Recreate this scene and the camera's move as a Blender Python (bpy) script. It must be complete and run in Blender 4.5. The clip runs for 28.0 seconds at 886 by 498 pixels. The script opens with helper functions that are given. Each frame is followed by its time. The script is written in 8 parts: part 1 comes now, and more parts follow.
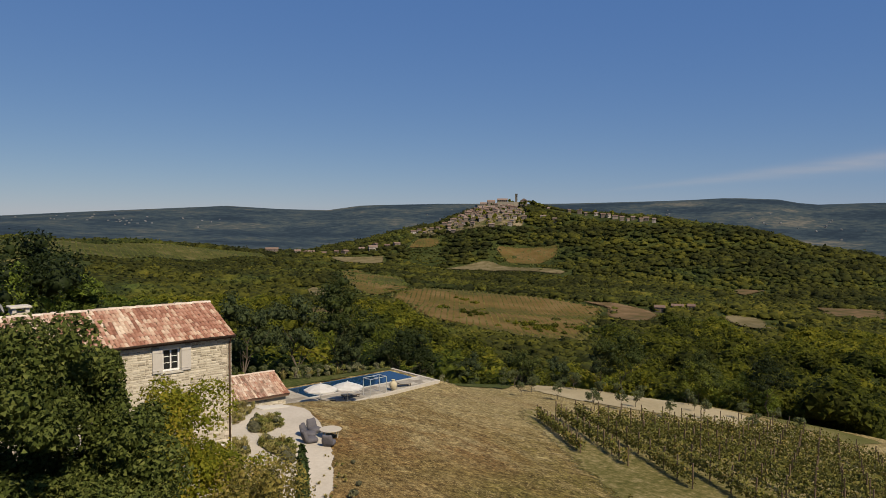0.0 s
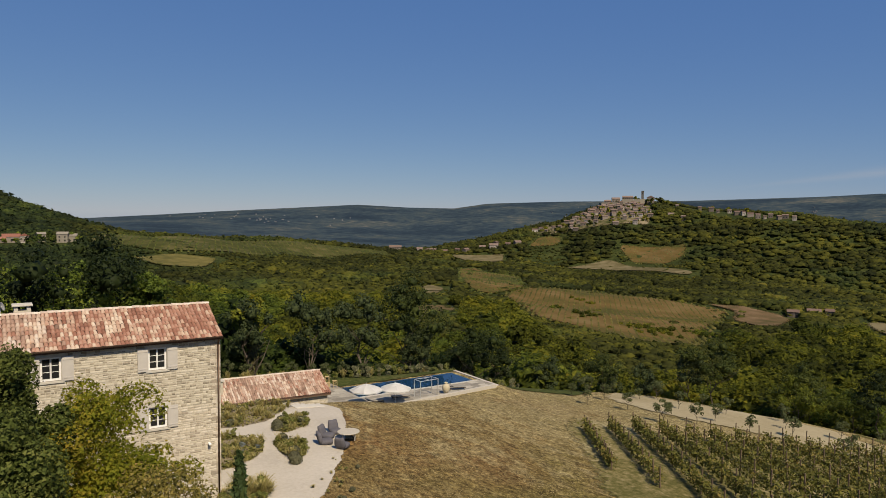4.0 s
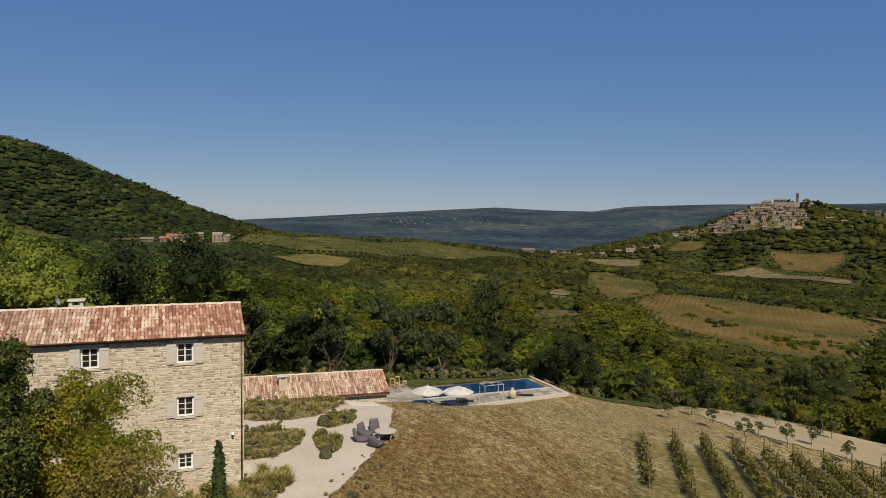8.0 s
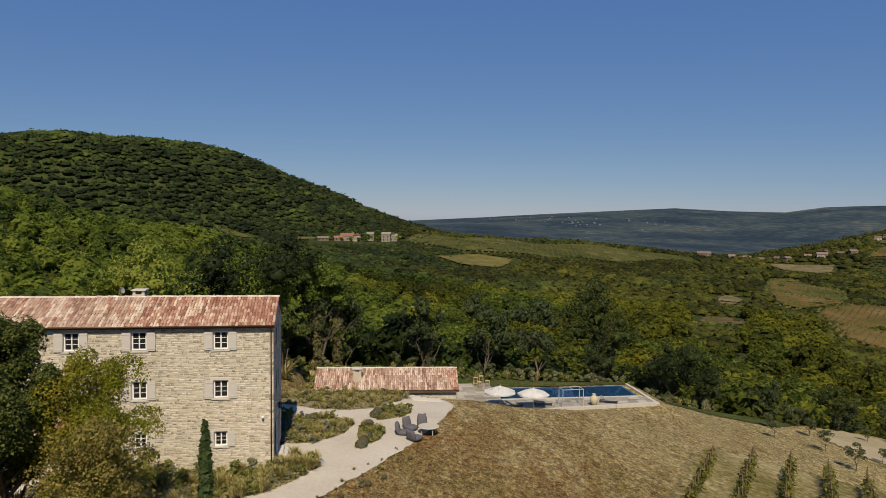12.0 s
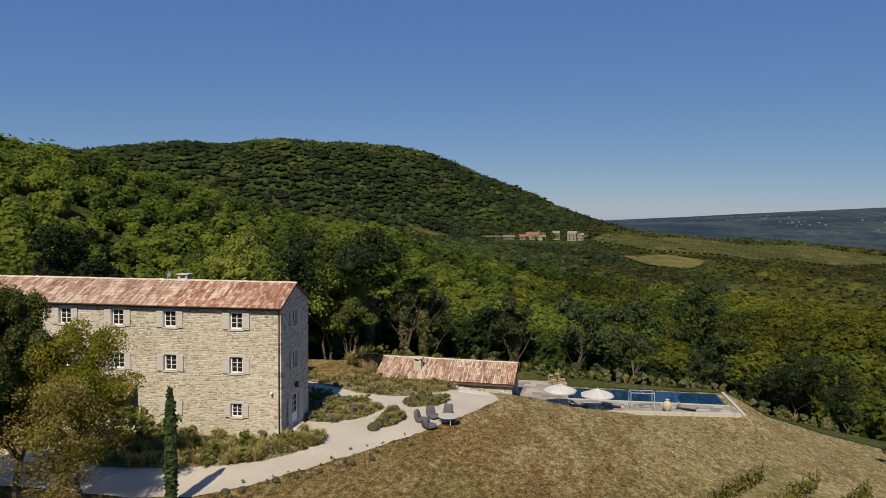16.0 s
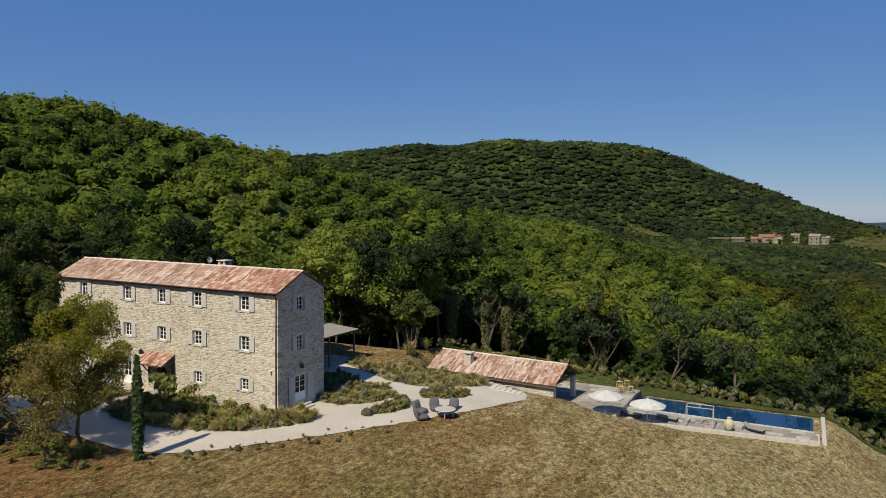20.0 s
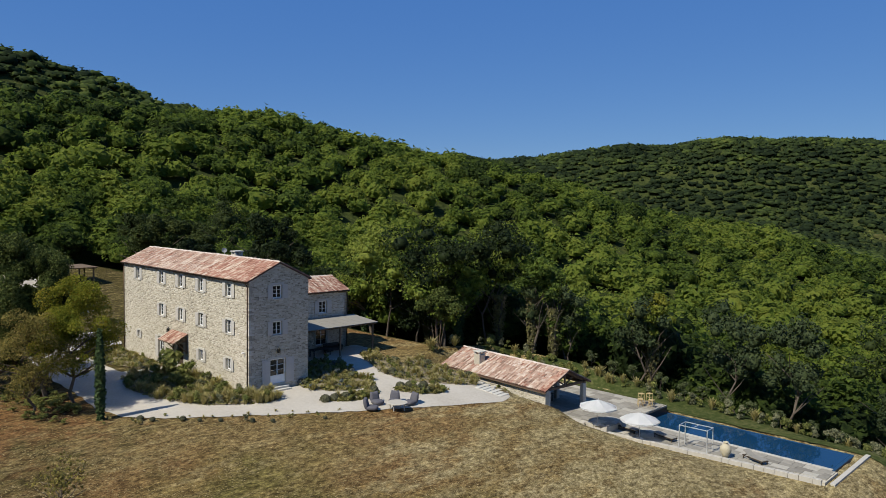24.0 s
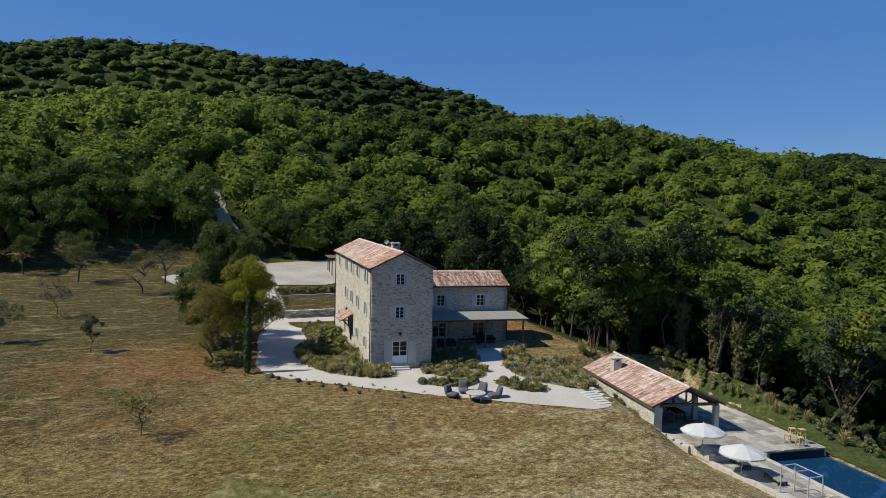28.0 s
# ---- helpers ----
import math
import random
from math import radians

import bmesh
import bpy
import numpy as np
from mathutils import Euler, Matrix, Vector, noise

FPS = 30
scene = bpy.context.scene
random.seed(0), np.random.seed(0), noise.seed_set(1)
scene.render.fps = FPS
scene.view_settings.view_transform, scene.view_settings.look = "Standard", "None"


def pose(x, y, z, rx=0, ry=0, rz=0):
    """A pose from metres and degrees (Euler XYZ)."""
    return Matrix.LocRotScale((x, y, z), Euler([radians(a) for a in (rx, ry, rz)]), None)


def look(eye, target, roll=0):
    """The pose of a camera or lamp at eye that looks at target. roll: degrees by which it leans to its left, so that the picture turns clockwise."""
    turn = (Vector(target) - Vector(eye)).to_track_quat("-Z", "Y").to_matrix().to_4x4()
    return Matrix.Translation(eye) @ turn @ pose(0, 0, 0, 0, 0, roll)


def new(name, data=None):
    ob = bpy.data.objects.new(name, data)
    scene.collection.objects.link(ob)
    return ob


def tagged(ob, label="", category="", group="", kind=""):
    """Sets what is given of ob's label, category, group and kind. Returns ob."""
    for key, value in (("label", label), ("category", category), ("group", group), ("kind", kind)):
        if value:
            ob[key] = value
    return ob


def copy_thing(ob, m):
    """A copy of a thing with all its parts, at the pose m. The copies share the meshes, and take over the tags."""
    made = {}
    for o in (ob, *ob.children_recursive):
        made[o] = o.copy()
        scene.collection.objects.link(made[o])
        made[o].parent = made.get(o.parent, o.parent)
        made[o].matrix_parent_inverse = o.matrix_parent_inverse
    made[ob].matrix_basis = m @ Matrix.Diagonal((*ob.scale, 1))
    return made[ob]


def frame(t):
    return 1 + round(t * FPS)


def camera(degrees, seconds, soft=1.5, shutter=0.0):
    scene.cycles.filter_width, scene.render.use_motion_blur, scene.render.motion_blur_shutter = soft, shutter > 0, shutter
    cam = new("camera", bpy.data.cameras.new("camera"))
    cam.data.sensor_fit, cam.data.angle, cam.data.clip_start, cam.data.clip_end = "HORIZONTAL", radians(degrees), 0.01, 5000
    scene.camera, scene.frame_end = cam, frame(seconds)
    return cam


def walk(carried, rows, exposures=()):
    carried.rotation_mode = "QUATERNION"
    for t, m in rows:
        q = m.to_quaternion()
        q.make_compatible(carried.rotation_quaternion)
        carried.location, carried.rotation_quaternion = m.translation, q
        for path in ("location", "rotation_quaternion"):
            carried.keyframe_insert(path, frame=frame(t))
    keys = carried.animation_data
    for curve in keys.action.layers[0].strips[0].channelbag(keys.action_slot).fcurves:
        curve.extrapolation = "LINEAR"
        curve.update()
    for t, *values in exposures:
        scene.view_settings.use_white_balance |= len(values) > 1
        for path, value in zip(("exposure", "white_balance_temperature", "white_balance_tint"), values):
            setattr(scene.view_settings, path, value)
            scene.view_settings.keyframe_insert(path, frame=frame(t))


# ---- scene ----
cam = camera(63.7, 28.0, 0.85)
PATH = [
    (0, (0.230, -0.067, 15.657), (1.5896, 1.3967, 15.5636), 0.55),
    (0.5, (1.202, -0.550, 15.682), (2.5299, 0.9419, 15.5860), 0.47),
    (1, (2.136, -1.024, 15.715), (3.4364, 0.4921, 15.6176), 0.41),
    (1.5, (3.001, -1.488, 15.752), (4.2691, 0.0557, 15.6526), 0.37),
    (2, (3.861, -1.942, 15.786), (5.0948, -0.3716, 15.6854), 0.35),
    (2.5, (4.749, -2.382, 15.818), (5.9490, -0.7858, 15.7170), 0.34),
    (3, (5.684, -2.808, 15.857), (6.8427, -1.1804, 15.7549), 0.35),
    (3.5, (6.705, -3.245, 15.905), (7.8208, -1.5884, 15.8032), 0.36),
    (5.5, (9.677, -5.388, 16.219), (10.6631, -3.6509, 16.1176), 0.47),
    (6, (10.522, -5.889, 16.261), (11.4660, -4.1286, 16.1608), 0.49),
    (6.5, (11.374, -6.379, 16.289), (12.2711, -4.5946, 16.1892), 0.52),
    (7, (12.261, -6.869, 16.304), (13.1072, -5.0594, 16.2054), 0.55),
    (7.5, (13.190, -7.357, 16.316), (13.9832, -5.5231, 16.2177), 0.57),
    (8, (14.162, -7.837, 16.329), (14.8982, -5.9795, 16.2317), 0.59),
    (8.5, (15.179, -8.306, 16.345), (15.8614, -6.4280, 16.2479), 0.62),
    (9, (16.240, -8.758, 16.363), (16.8635, -6.8600, 16.2657), 0.63),
    (9.5, (17.337, -9.187, 16.380), (17.9073, -7.2727, 16.2836), 0.65),
    (10, (18.481, -9.593, 16.396), (18.9921, -7.6622, 16.2993), 0.66),
    (10.5, (19.687, -9.972, 16.407), (20.1400, -8.0268, 16.3099), 0.66),
    (11, (20.962, -10.326, 16.409), (21.3539, -8.3676, 16.3114), 0.65),
    (11.5, (22.308, -10.656, 16.399), (22.6424, -8.6861, 16.3002), 0.64),
    (12, (23.711, -10.947, 16.376), (23.9813, -8.9681, 16.2763), 0.62),
    (12.5, (25.149, -11.178, 16.342), (25.3544, -9.1912, 16.2415), 0.59),
    (14.5, (31.917, -11.742, 16.110), (31.8551, -9.7457, 16.0057), 0.47),
    (15, (33.881, -11.720, 16.045), (33.7420, -9.7278, 15.9402), 0.45),
    (15.5, (35.881, -11.618, 15.978), (35.6704, -9.6320, 15.8725), 0.43),
    (16, (37.927, -11.424, 15.908), (37.6389, -9.4473, 15.8021), 0.43),
    (16.5, (40.026, -11.127, 15.838), (39.6699, -9.1619, 15.7318), 0.43),
    (17, (42.169, -10.725, 15.773), (41.7328, -8.7764, 15.6656), 0.45),
    (17.5, (44.347, -10.213, 15.715), (43.8345, -8.2828, 15.6073), 0.47),
    (18, (46.575, -9.588, 15.669), (45.9807, -7.6814, 15.5602), 0.50),
    (18.5, (48.857, -8.854, 15.634), (48.1870, -6.9723, 15.5249), 0.53),
    (19, (51.169, -8.003, 15.609), (50.4191, -6.1526, 15.4989), 0.56),
    (19.5, (53.487, -7.025, 15.588), (52.6633, -5.2061, 15.4768), 0.60),
    (20, (55.796, -5.923, 15.565), (54.8861, -4.1460, 15.4524), 0.63),
    (20.5, (58.084, -4.701, 15.535), (57.0956, -2.9666, 15.4218), 0.66),
    (21, (60.350, -3.389, 15.502), (59.2824, -1.7018, 15.3877), 0.70),
    (21.5, (62.565, -2.047, 15.468), (61.4228, -0.4091, 15.3538), 0.73),
    (23.5, (71.059, 4.588, 15.340), (69.7021, 6.0531, 15.2253), 0.89),
    (24, (73.002, 6.533, 15.273), (71.5958, 7.9506, 15.1587), 0.93),
    (24.5, (74.911, 8.569, 15.194), (73.4002, 9.8749, 15.0805), 0.98),
    (25, (76.763, 10.695, 15.107), (75.1670, 11.8945, 14.9933), 1.03),
    (25.5, (78.528, 12.913, 15.020), (76.8597, 14.0099, 14.9067), 1.09),
    (26, (80.202, 15.242, 14.942), (78.4631, 16.2228, 14.8283), 1.15),
    (26.5, (81.763, 17.688, 14.875), (79.9675, 18.5622, 14.7609), 1.22),
    (27, (83.195, 20.255, 14.820), (81.3503, 21.0188, 14.7054), 1.29),
    (27.5, (84.501, 22.941, 14.778), (82.6156, 23.5982, 14.6626), 1.37),
    (28, (85.688, 25.777, 14.749), (83.7669, 26.3205, 14.6327), 1.45),
]
# the film's white balance drifts from warm to cool as the view turns away from the open valley
LOOK = [(0, 0.03, 7550, 11), (12, 0.0, 7400, 11), (16, 0.03, 7150, 10), (21, 0.11, 6700, 8), (24, 0.13, 6250, 7), (28, 0.12, 6100, 6)]
walk(cam, [(t, look(eye, target, roll)) for t, eye, target, roll in PATH], LOOK)

# ---- light ----
SUN_TO = Vector((-0.07, -1.0, 1.16)).normalized()
world = bpy.data.worlds.new("sky")
scene.world = world
world.use_nodes = True
wn = world.node_tree
sky = wn.nodes.new("ShaderNodeTexSky")
sky.sky_type, sky.sun_disc = "NISHITA", False
sky.sun_elevation, sky.sun_rotation = math.asin(SUN_TO.z), math.atan2(SUN_TO.x, SUN_TO.y) % (2 * math.pi)
sky.altitude, sky.air_density, sky.dust_density, sky.ozone_density = 1500, 1.0, 0.0, 1.5
tone = wn.nodes.new("ShaderNodeMix")
tone.data_type, tone.blend_type = "RGBA", "MULTIPLY"
tone.inputs[0].default_value = 1.0
tone.inputs[7].default_value = (0.43, 0.45, 0.35, 1)
wn.links.new(sky.outputs[0], tone.inputs[6])
# an even blue veil in the clear air
veil = wn.nodes.new("ShaderNodeMix")
veil.data_type, veil.blend_type = "RGBA", "ADD"
veil.inputs[0].default_value = 1.0
veil.inputs[7].default_value = (0.32, 1.40, 5.0, 1)
wn.links.new(tone.outputs[2], veil.inputs[6])


def cirrus(clear):
    """One thin streak of high cloud low in the eastern sky."""
    N, L = wn.nodes, wn.links

    def calc(op, a, b=0.0, c=0.0):
        n = N.new("ShaderNodeMath")
        n.operation = op
        for k, v in enumerate((a, b, c)):
            if hasattr(v, "is_linked"):
                L.new(v, n.inputs[k])
            else:
                n.inputs[k].default_value = v
        return n.outputs[0]
    co, sep = N.new("ShaderNodeTexCoord"), N.new("ShaderNodeSeparateXYZ")
    L.new(co.outputs["Generated"], sep.inputs[0])
    az = calc("ARCTAN2", sep.outputs[0], sep.outputs[1])
    line = calc("MULTIPLY_ADD", az, 0.107, 0.0375 - 0.985 * 0.107)
    wide = calc("MULTIPLY_ADD", calc("MAXIMUM", calc("SUBTRACT", az, 0.96), 0.0), 0.024, 0.0018)
    d = calc("DIVIDE", calc("SUBTRACT", sep.outputs[2], line), wide)
    core = calc("POWER", 2.718, calc("MULTIPLY", calc("MULTIPLY", d, d), -1.0))
    st, n = N.new("ShaderNodeMapping"), N.new("ShaderNodeTexNoise")
    st.inputs["Scale"].default_value = (6, 6, 70)
    L.new(co.outputs["Generated"], st.inputs[0])
    n.inputs["Scale"].default_value, n.inputs["Detail"].default_value = 1.6, 5
    L.new(st.outputs[0], n.inputs["Vector"])
    fade = N.new("ShaderNodeMapRange")
    fade.inputs[1].default_value, fade.inputs[2].default_value = 0.95, 1.25
    L.new(az, fade.inputs[0])
    amount = calc("MULTIPLY", calc("MULTIPLY", core, n.outputs[0]), fade.outputs[0])
    mix = N.new("ShaderNodeMix")
    mix.data_type = "RGBA"
    mix.inputs[7].default_value = (7.5, 7.2, 7.4, 1)
    L.new(calc("MULTIPLY", amount, 0.55), mix.inputs[0])
    L.new(clear, mix.inputs[6])
    return mix.outputs[2]


wn.links.new(cirrus(veil.outputs[2]), wn.nodes["Background"].inputs[0])
wn.nodes["Background"].inputs[1].default_value = 0.068
lamp = bpy.data.lights.new("sun", "SUN")
lamp.energy, lamp.angle, lamp.color = 5.0, radians(0.55), (1.0, 0.925, 0.80)
new("sun", lamp).matrix_world = look(SUN_TO * 100, (0, 0, 0))


# ---- materials ----
def surf(name, ramp, scale=2.0, rough=0.85, bump=0.0, bscale=20.0, metal=0.0, rand="", vary=0.3, big=0.12, bigamt=0.35, tint="", see=0.0, stretch=(1, 1, 1), spec=0.3, gain=1.0):
    """Two scales of noise through a colour ramp; rand: island or object gives each piece its own shade; see: light let through leaves."""
    m = bpy.data.materials.new(name)
    m.use_nodes = True
    t = m.node_tree
    N, L = t.nodes, t.links
    bsdf = N["Principled BSDF"]
    bsdf.inputs["Roughness"].default_value, bsdf.inputs["Metallic"].default_value = rough, metal
    bsdf.inputs["Specular IOR Level"].default_value = spec
    co = N.new("ShaderNodeTexCoord")
    mp = N.new("ShaderNodeMapping")
    mp.inputs["Scale"].default_value = stretch
    L.new(co.outputs["Object"], mp.inputs[0])
    fine = N.new("ShaderNodeTexNoise")
    fine.inputs["Scale"].default_value, fine.inputs["Detail"].default_value, fine.inputs["Roughness"].default_value = scale, 6, 0.65
    L.new(mp.outputs[0], fine.inputs["Vector"])
    broad = N.new("ShaderNodeTexNoise")
    broad.inputs["Scale"].default_value, broad.inputs["Detail"].default_value = scale * big, 3
    L.new(mp.outputs[0], broad.inputs["Vector"])
    mix = N.new("ShaderNodeMix")
    mix.inputs[0].default_value = bigamt
    L.new(fine.outputs[0], mix.inputs[2])
    L.new(broad.outputs[0], mix.inputs[3])
    fac = mix.outputs[0]
    if gain != 1:
        mg = N.new("ShaderNodeMath")
        mg.operation = "MULTIPLY_ADD"
        mg.inputs[1].default_value, mg.inputs[2].default_value = gain, 0.5 - 0.5 * gain
        L.new(fac, mg.inputs[0])
        fac = mg.outputs[0]
    if rand or tint:
        if tint:
            src = N.new("ShaderNodeAttribute")
            src.attribute_name = tint
            out = src.outputs["Fac"]
        elif rand == "island":
            out = N.new("ShaderNodeNewGeometry").outputs["Random Per Island"]
        else:
            out = N.new("ShaderNodeObjectInfo").outputs["Random"]
        mr = N.new("ShaderNodeMapRange")
        mr.inputs[3].default_value, mr.inputs[4].default_value = -vary, vary
        L.new(out, mr.inputs[0])
        add = N.new("ShaderNodeMath")
        L.new(fac, add.inputs[0])
        L.new(mr.outputs[0], add.inputs[1])
        fac = add.outputs[0]
    cr = N.new("ShaderNodeValToRGB")
    e = cr.color_ramp.elements
    while len(e) < len(ramp):
        e.new(0.5)
    for el, (p, c) in zip(e, ramp):
        el.position, el.color = p, c
    L.new(fac, cr.inputs[0])
    L.new(cr.outputs[0], bsdf.inputs["Base Color"])
    if bump:
        bn = N.new("ShaderNodeTexNoise")
        bn.inputs["Scale"].default_value, bn.inputs["Detail"].default_value = bscale, 4
        L.new(mp.outputs[0], bn.inputs["Vector"])
        bp = N.new("ShaderNodeBump")
        bp.inputs["Strength"].default_value, bp.inputs["Distance"].default_value = 0.8, bump
        L.new(bn.outputs[0], bp.inputs["Height"])
        L.new(bp.outputs[0], bsdf.inputs["Normal"])
    if see:
        tr = N.new("ShaderNodeBsdfTranslucent")
        L.new(cr.outputs[0], tr.inputs[0])
        ms = N.new("ShaderNodeMixShader")
        ms.inputs[0].default_value = see
        L.new(bsdf.outputs[0], ms.inputs[1])
        L.new(tr.outputs[0], ms.inputs[2])
        L.new(ms.outputs[0], N["Material Output"].inputs[0])
    return m


def C(r, g, b):
    return (r, g, b, 1)


m_stone = surf("limestone", [(0.05, C(0.20, 0.172, 0.130)), (0.35, C(0.375, 0.33, 0.252)), (0.6, C(0.48, 0.43, 0.338)), (0.95, C(0.58, 0.53, 0.435))], 5, 0.9, 0.015, 14, rand="island", vary=0.38)
m_mortar = surf("lime_mortar", [(0.2, C(0.42, 0.375, 0.285)), (0.8, C(0.54, 0.49, 0.39))], 3, 0.95, 0.02, 25)
m_dress = surf("dressed_stone", [(0.2, C(0.42, 0.39, 0.33)), (0.8, C(0.56, 0.53, 0.46))], 6, 0.85, 0.004, 40)
m_tile = surf("terracotta_tile", [(0.05, C(0.13, 0.06, 0.042)), (0.30, C(0.27, 0.125, 0.085)), (0.48, C(0.37, 0.205, 0.148)), (0.62, C(0.44, 0.30, 0.22)), (0.85, C(0.58, 0.48, 0.38))], 1.6, 0.9, 0.01, 30, tint="tint", vary=0.31, big=0.1, bigamt=0.3)
m_tile_o = surf("terracotta_tile_loose", [(0.05, C(0.13, 0.06, 0.042)), (0.30, C(0.27, 0.125, 0.085)), (0.48, C(0.37, 0.205, 0.148)), (0.62, C(0.44, 0.30, 0.22)), (0.85, C(0.58, 0.48, 0.38))], 1.6, 0.9, 0.01, 30, rand="object", vary=0.25, big=0.1, bigamt=0.3)
m_stone_o = surf("limestone_block", [(0.15, C(0.255, 0.215, 0.165)), (0.4, C(0.42, 0.365, 0.285)), (0.6, C(0.52, 0.46, 0.37)), (0.85, C(0.62, 0.565, 0.475))], 5, 0.9, 0.02, 14, rand="object", vary=0.28)
m_ridge = surf("ridge_mortar", [(0.2, C(0.42, 0.30, 0.24)), (0.6, C(0.60, 0.52, 0.44)), (0.9, C(0.7, 0.64, 0.56))], 4, 0.9, 0.01, 20, rand="island", vary=0.2)
m_shutter = surf("grey_shutter_paint", [(0.2, C(0.43, 0.40, 0.36)), (0.8, C(0.52, 0.49, 0.44))], 3, 0.6, 0.002, 30)
m_frame = surf("white_window_paint", [(0.2, C(0.74, 0.73, 0.70)), (0.8, C(0.82, 0.81, 0.78))], 3, 0.5)
m_glass = surf("dark_glazing", [(0.2, C(0.012, 0.013, 0.014)), (0.8, C(0.03, 0.032, 0.034))], 0.7, 0.06, spec=0.6)
m_copper = surf("brown_copper", [(0.2, C(0.05, 0.03, 0.02)), (0.8, C(0.11, 0.07, 0.045))], 4, 0.5, metal=0.6)
m_wood = surf("weathered_wood", [(0.2, C(0.10, 0.065, 0.04)), (0.8, C(0.20, 0.145, 0.095))], 3, 0.85, 0.006, 30, stretch=(1, 1, 0.2))
m_oldwood = surf("dark_old_wood", [(0.2, C(0.03, 0.02, 0.013)), (0.8, C(0.08, 0.055, 0.035))], 3, 0.85, 0.006, 30)
m_iron = surf("black_iron", [(0.2, C(0.015, 0.015, 0.015)), (0.8, C(0.03, 0.028, 0.026))], 5, 0.5, metal=0.7)
m_gravel = surf("pale_gravel", [(0.2, C(0.31, 0.275, 0.22)), (0.5, C(0.44, 0.395, 0.325)), (0.8, C(0.54, 0.495, 0.415))], 4.0, 0.95, 0.02, 40, big=0.06, bigamt=0.5)
m_slab = surf("paving_slab", [(0.15, C(0.19, 0.17, 0.135)), (0.5, C(0.285, 0.26, 0.21)), (0.85, C(0.43, 0.395, 0.32))], 2.0, 0.8, 0.004, 25, rand="object", vary=0.3)
m_coping = surf("pale_coping", [(0.2, C(0.33, 0.30, 0.245)), (0.8, C(0.54, 0.50, 0.43))], 3, 0.85, 0.006, 25, rand="island", vary=0.15)
# near-black colour that holds the shade on the step above the pool
m_darkedge = surf("step_shade_dark", [(0.2, C(0.012, 0.014, 0.018)), (0.8, C(0.03, 0.033, 0.038))], 3, 0.4)
m_poolwall = surf("blue_pool_lining", [(0.2, C(0.011, 0.045, 0.105)), (0.8, C(0.018, 0.064, 0.135))], 2, 0.5)
m_canvas = surf("white_canvas", [(0.2, C(0.74, 0.73, 0.70)), (0.8, C(0.82, 0.81, 0.78))], 1, 0.8)
m_pole = surf("pale_metal", [(0.2, C(0.5, 0.5, 0.48)), (0.8, C(0.62, 0.61, 0.58))], 3, 0.4, metal=0.5)
m_beanbag = surf("grey_outdoor_fabric", [(0.2, C(0.075, 0.07, 0.08)), (0.8, C(0.125, 0.12, 0.13))], 8, 0.9, 0.004, 90)
m_tabletop = surf("sandstone_tabletop", [(0.2, C(0.36, 0.32, 0.26)), (0.8, C(0.48, 0.44, 0.36))], 5, 0.75)
m_urn = surf("old_clay", [(0.2, C(0.35, 0.30, 0.20)), (0.8, C(0.55, 0.49, 0.35))], 4, 0.85, 0.01, 20)
m_bamboo = surf("bamboo", [(0.2, C(0.38, 0.27, 0.12)), (0.8, C(0.52, 0.39, 0.2))], 5, 0.6)
m_bark = surf("bark", [(0.2, C(0.05, 0.038, 0.028)), (0.8, C(0.15, 0.12, 0.09))], 3, 0.95, 0.03, 8, stretch=(1, 1, 0.3))
m_soil = surf("bed_soil", [(0.2, C(0.14, 0.11, 0.065)), (0.8, C(0.28, 0.23, 0.15))], 3, 0.95, 0.03, 15)
LEAF = [(0.0, C(0.017, 0.028, 0.010)), (0.25, C(0.035, 0.054, 0.015)), (0.45, C(0.060, 0.088, 0.020)), (0.62, C(0.098, 0.138, 0.024)), (0.8, C(0.155, 0.205, 0.031)), (1.0, C(0.23, 0.255, 0.045))]
m_leaf = surf("leaf_green", [(max(0.0, p - 0.15), c) for p, c in LEAF], 1.1, 0.6, rand="object", vary=0.32, big=0.15, bigamt=0.3, see=0.38, spec=0.1, gain=2.0)
# colour holds light and shade by place (tint) and between leaf clumps (gain)
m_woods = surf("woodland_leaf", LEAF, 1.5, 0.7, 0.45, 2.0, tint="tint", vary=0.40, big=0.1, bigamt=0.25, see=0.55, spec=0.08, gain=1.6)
# same leaf greens with blue raised, distance haze put into the colour
m_woods_far = surf("hazed_woodland_leaf", [(p, C(c[0] * 0.96, c[1] * 0.92, c[2] * 1.5)) for p, c in LEAF], 0.3, 0.8, tint="tint", vary=0.30, big=0.12, bigamt=0.35, see=0.55, spec=0.05, gain=1.6)


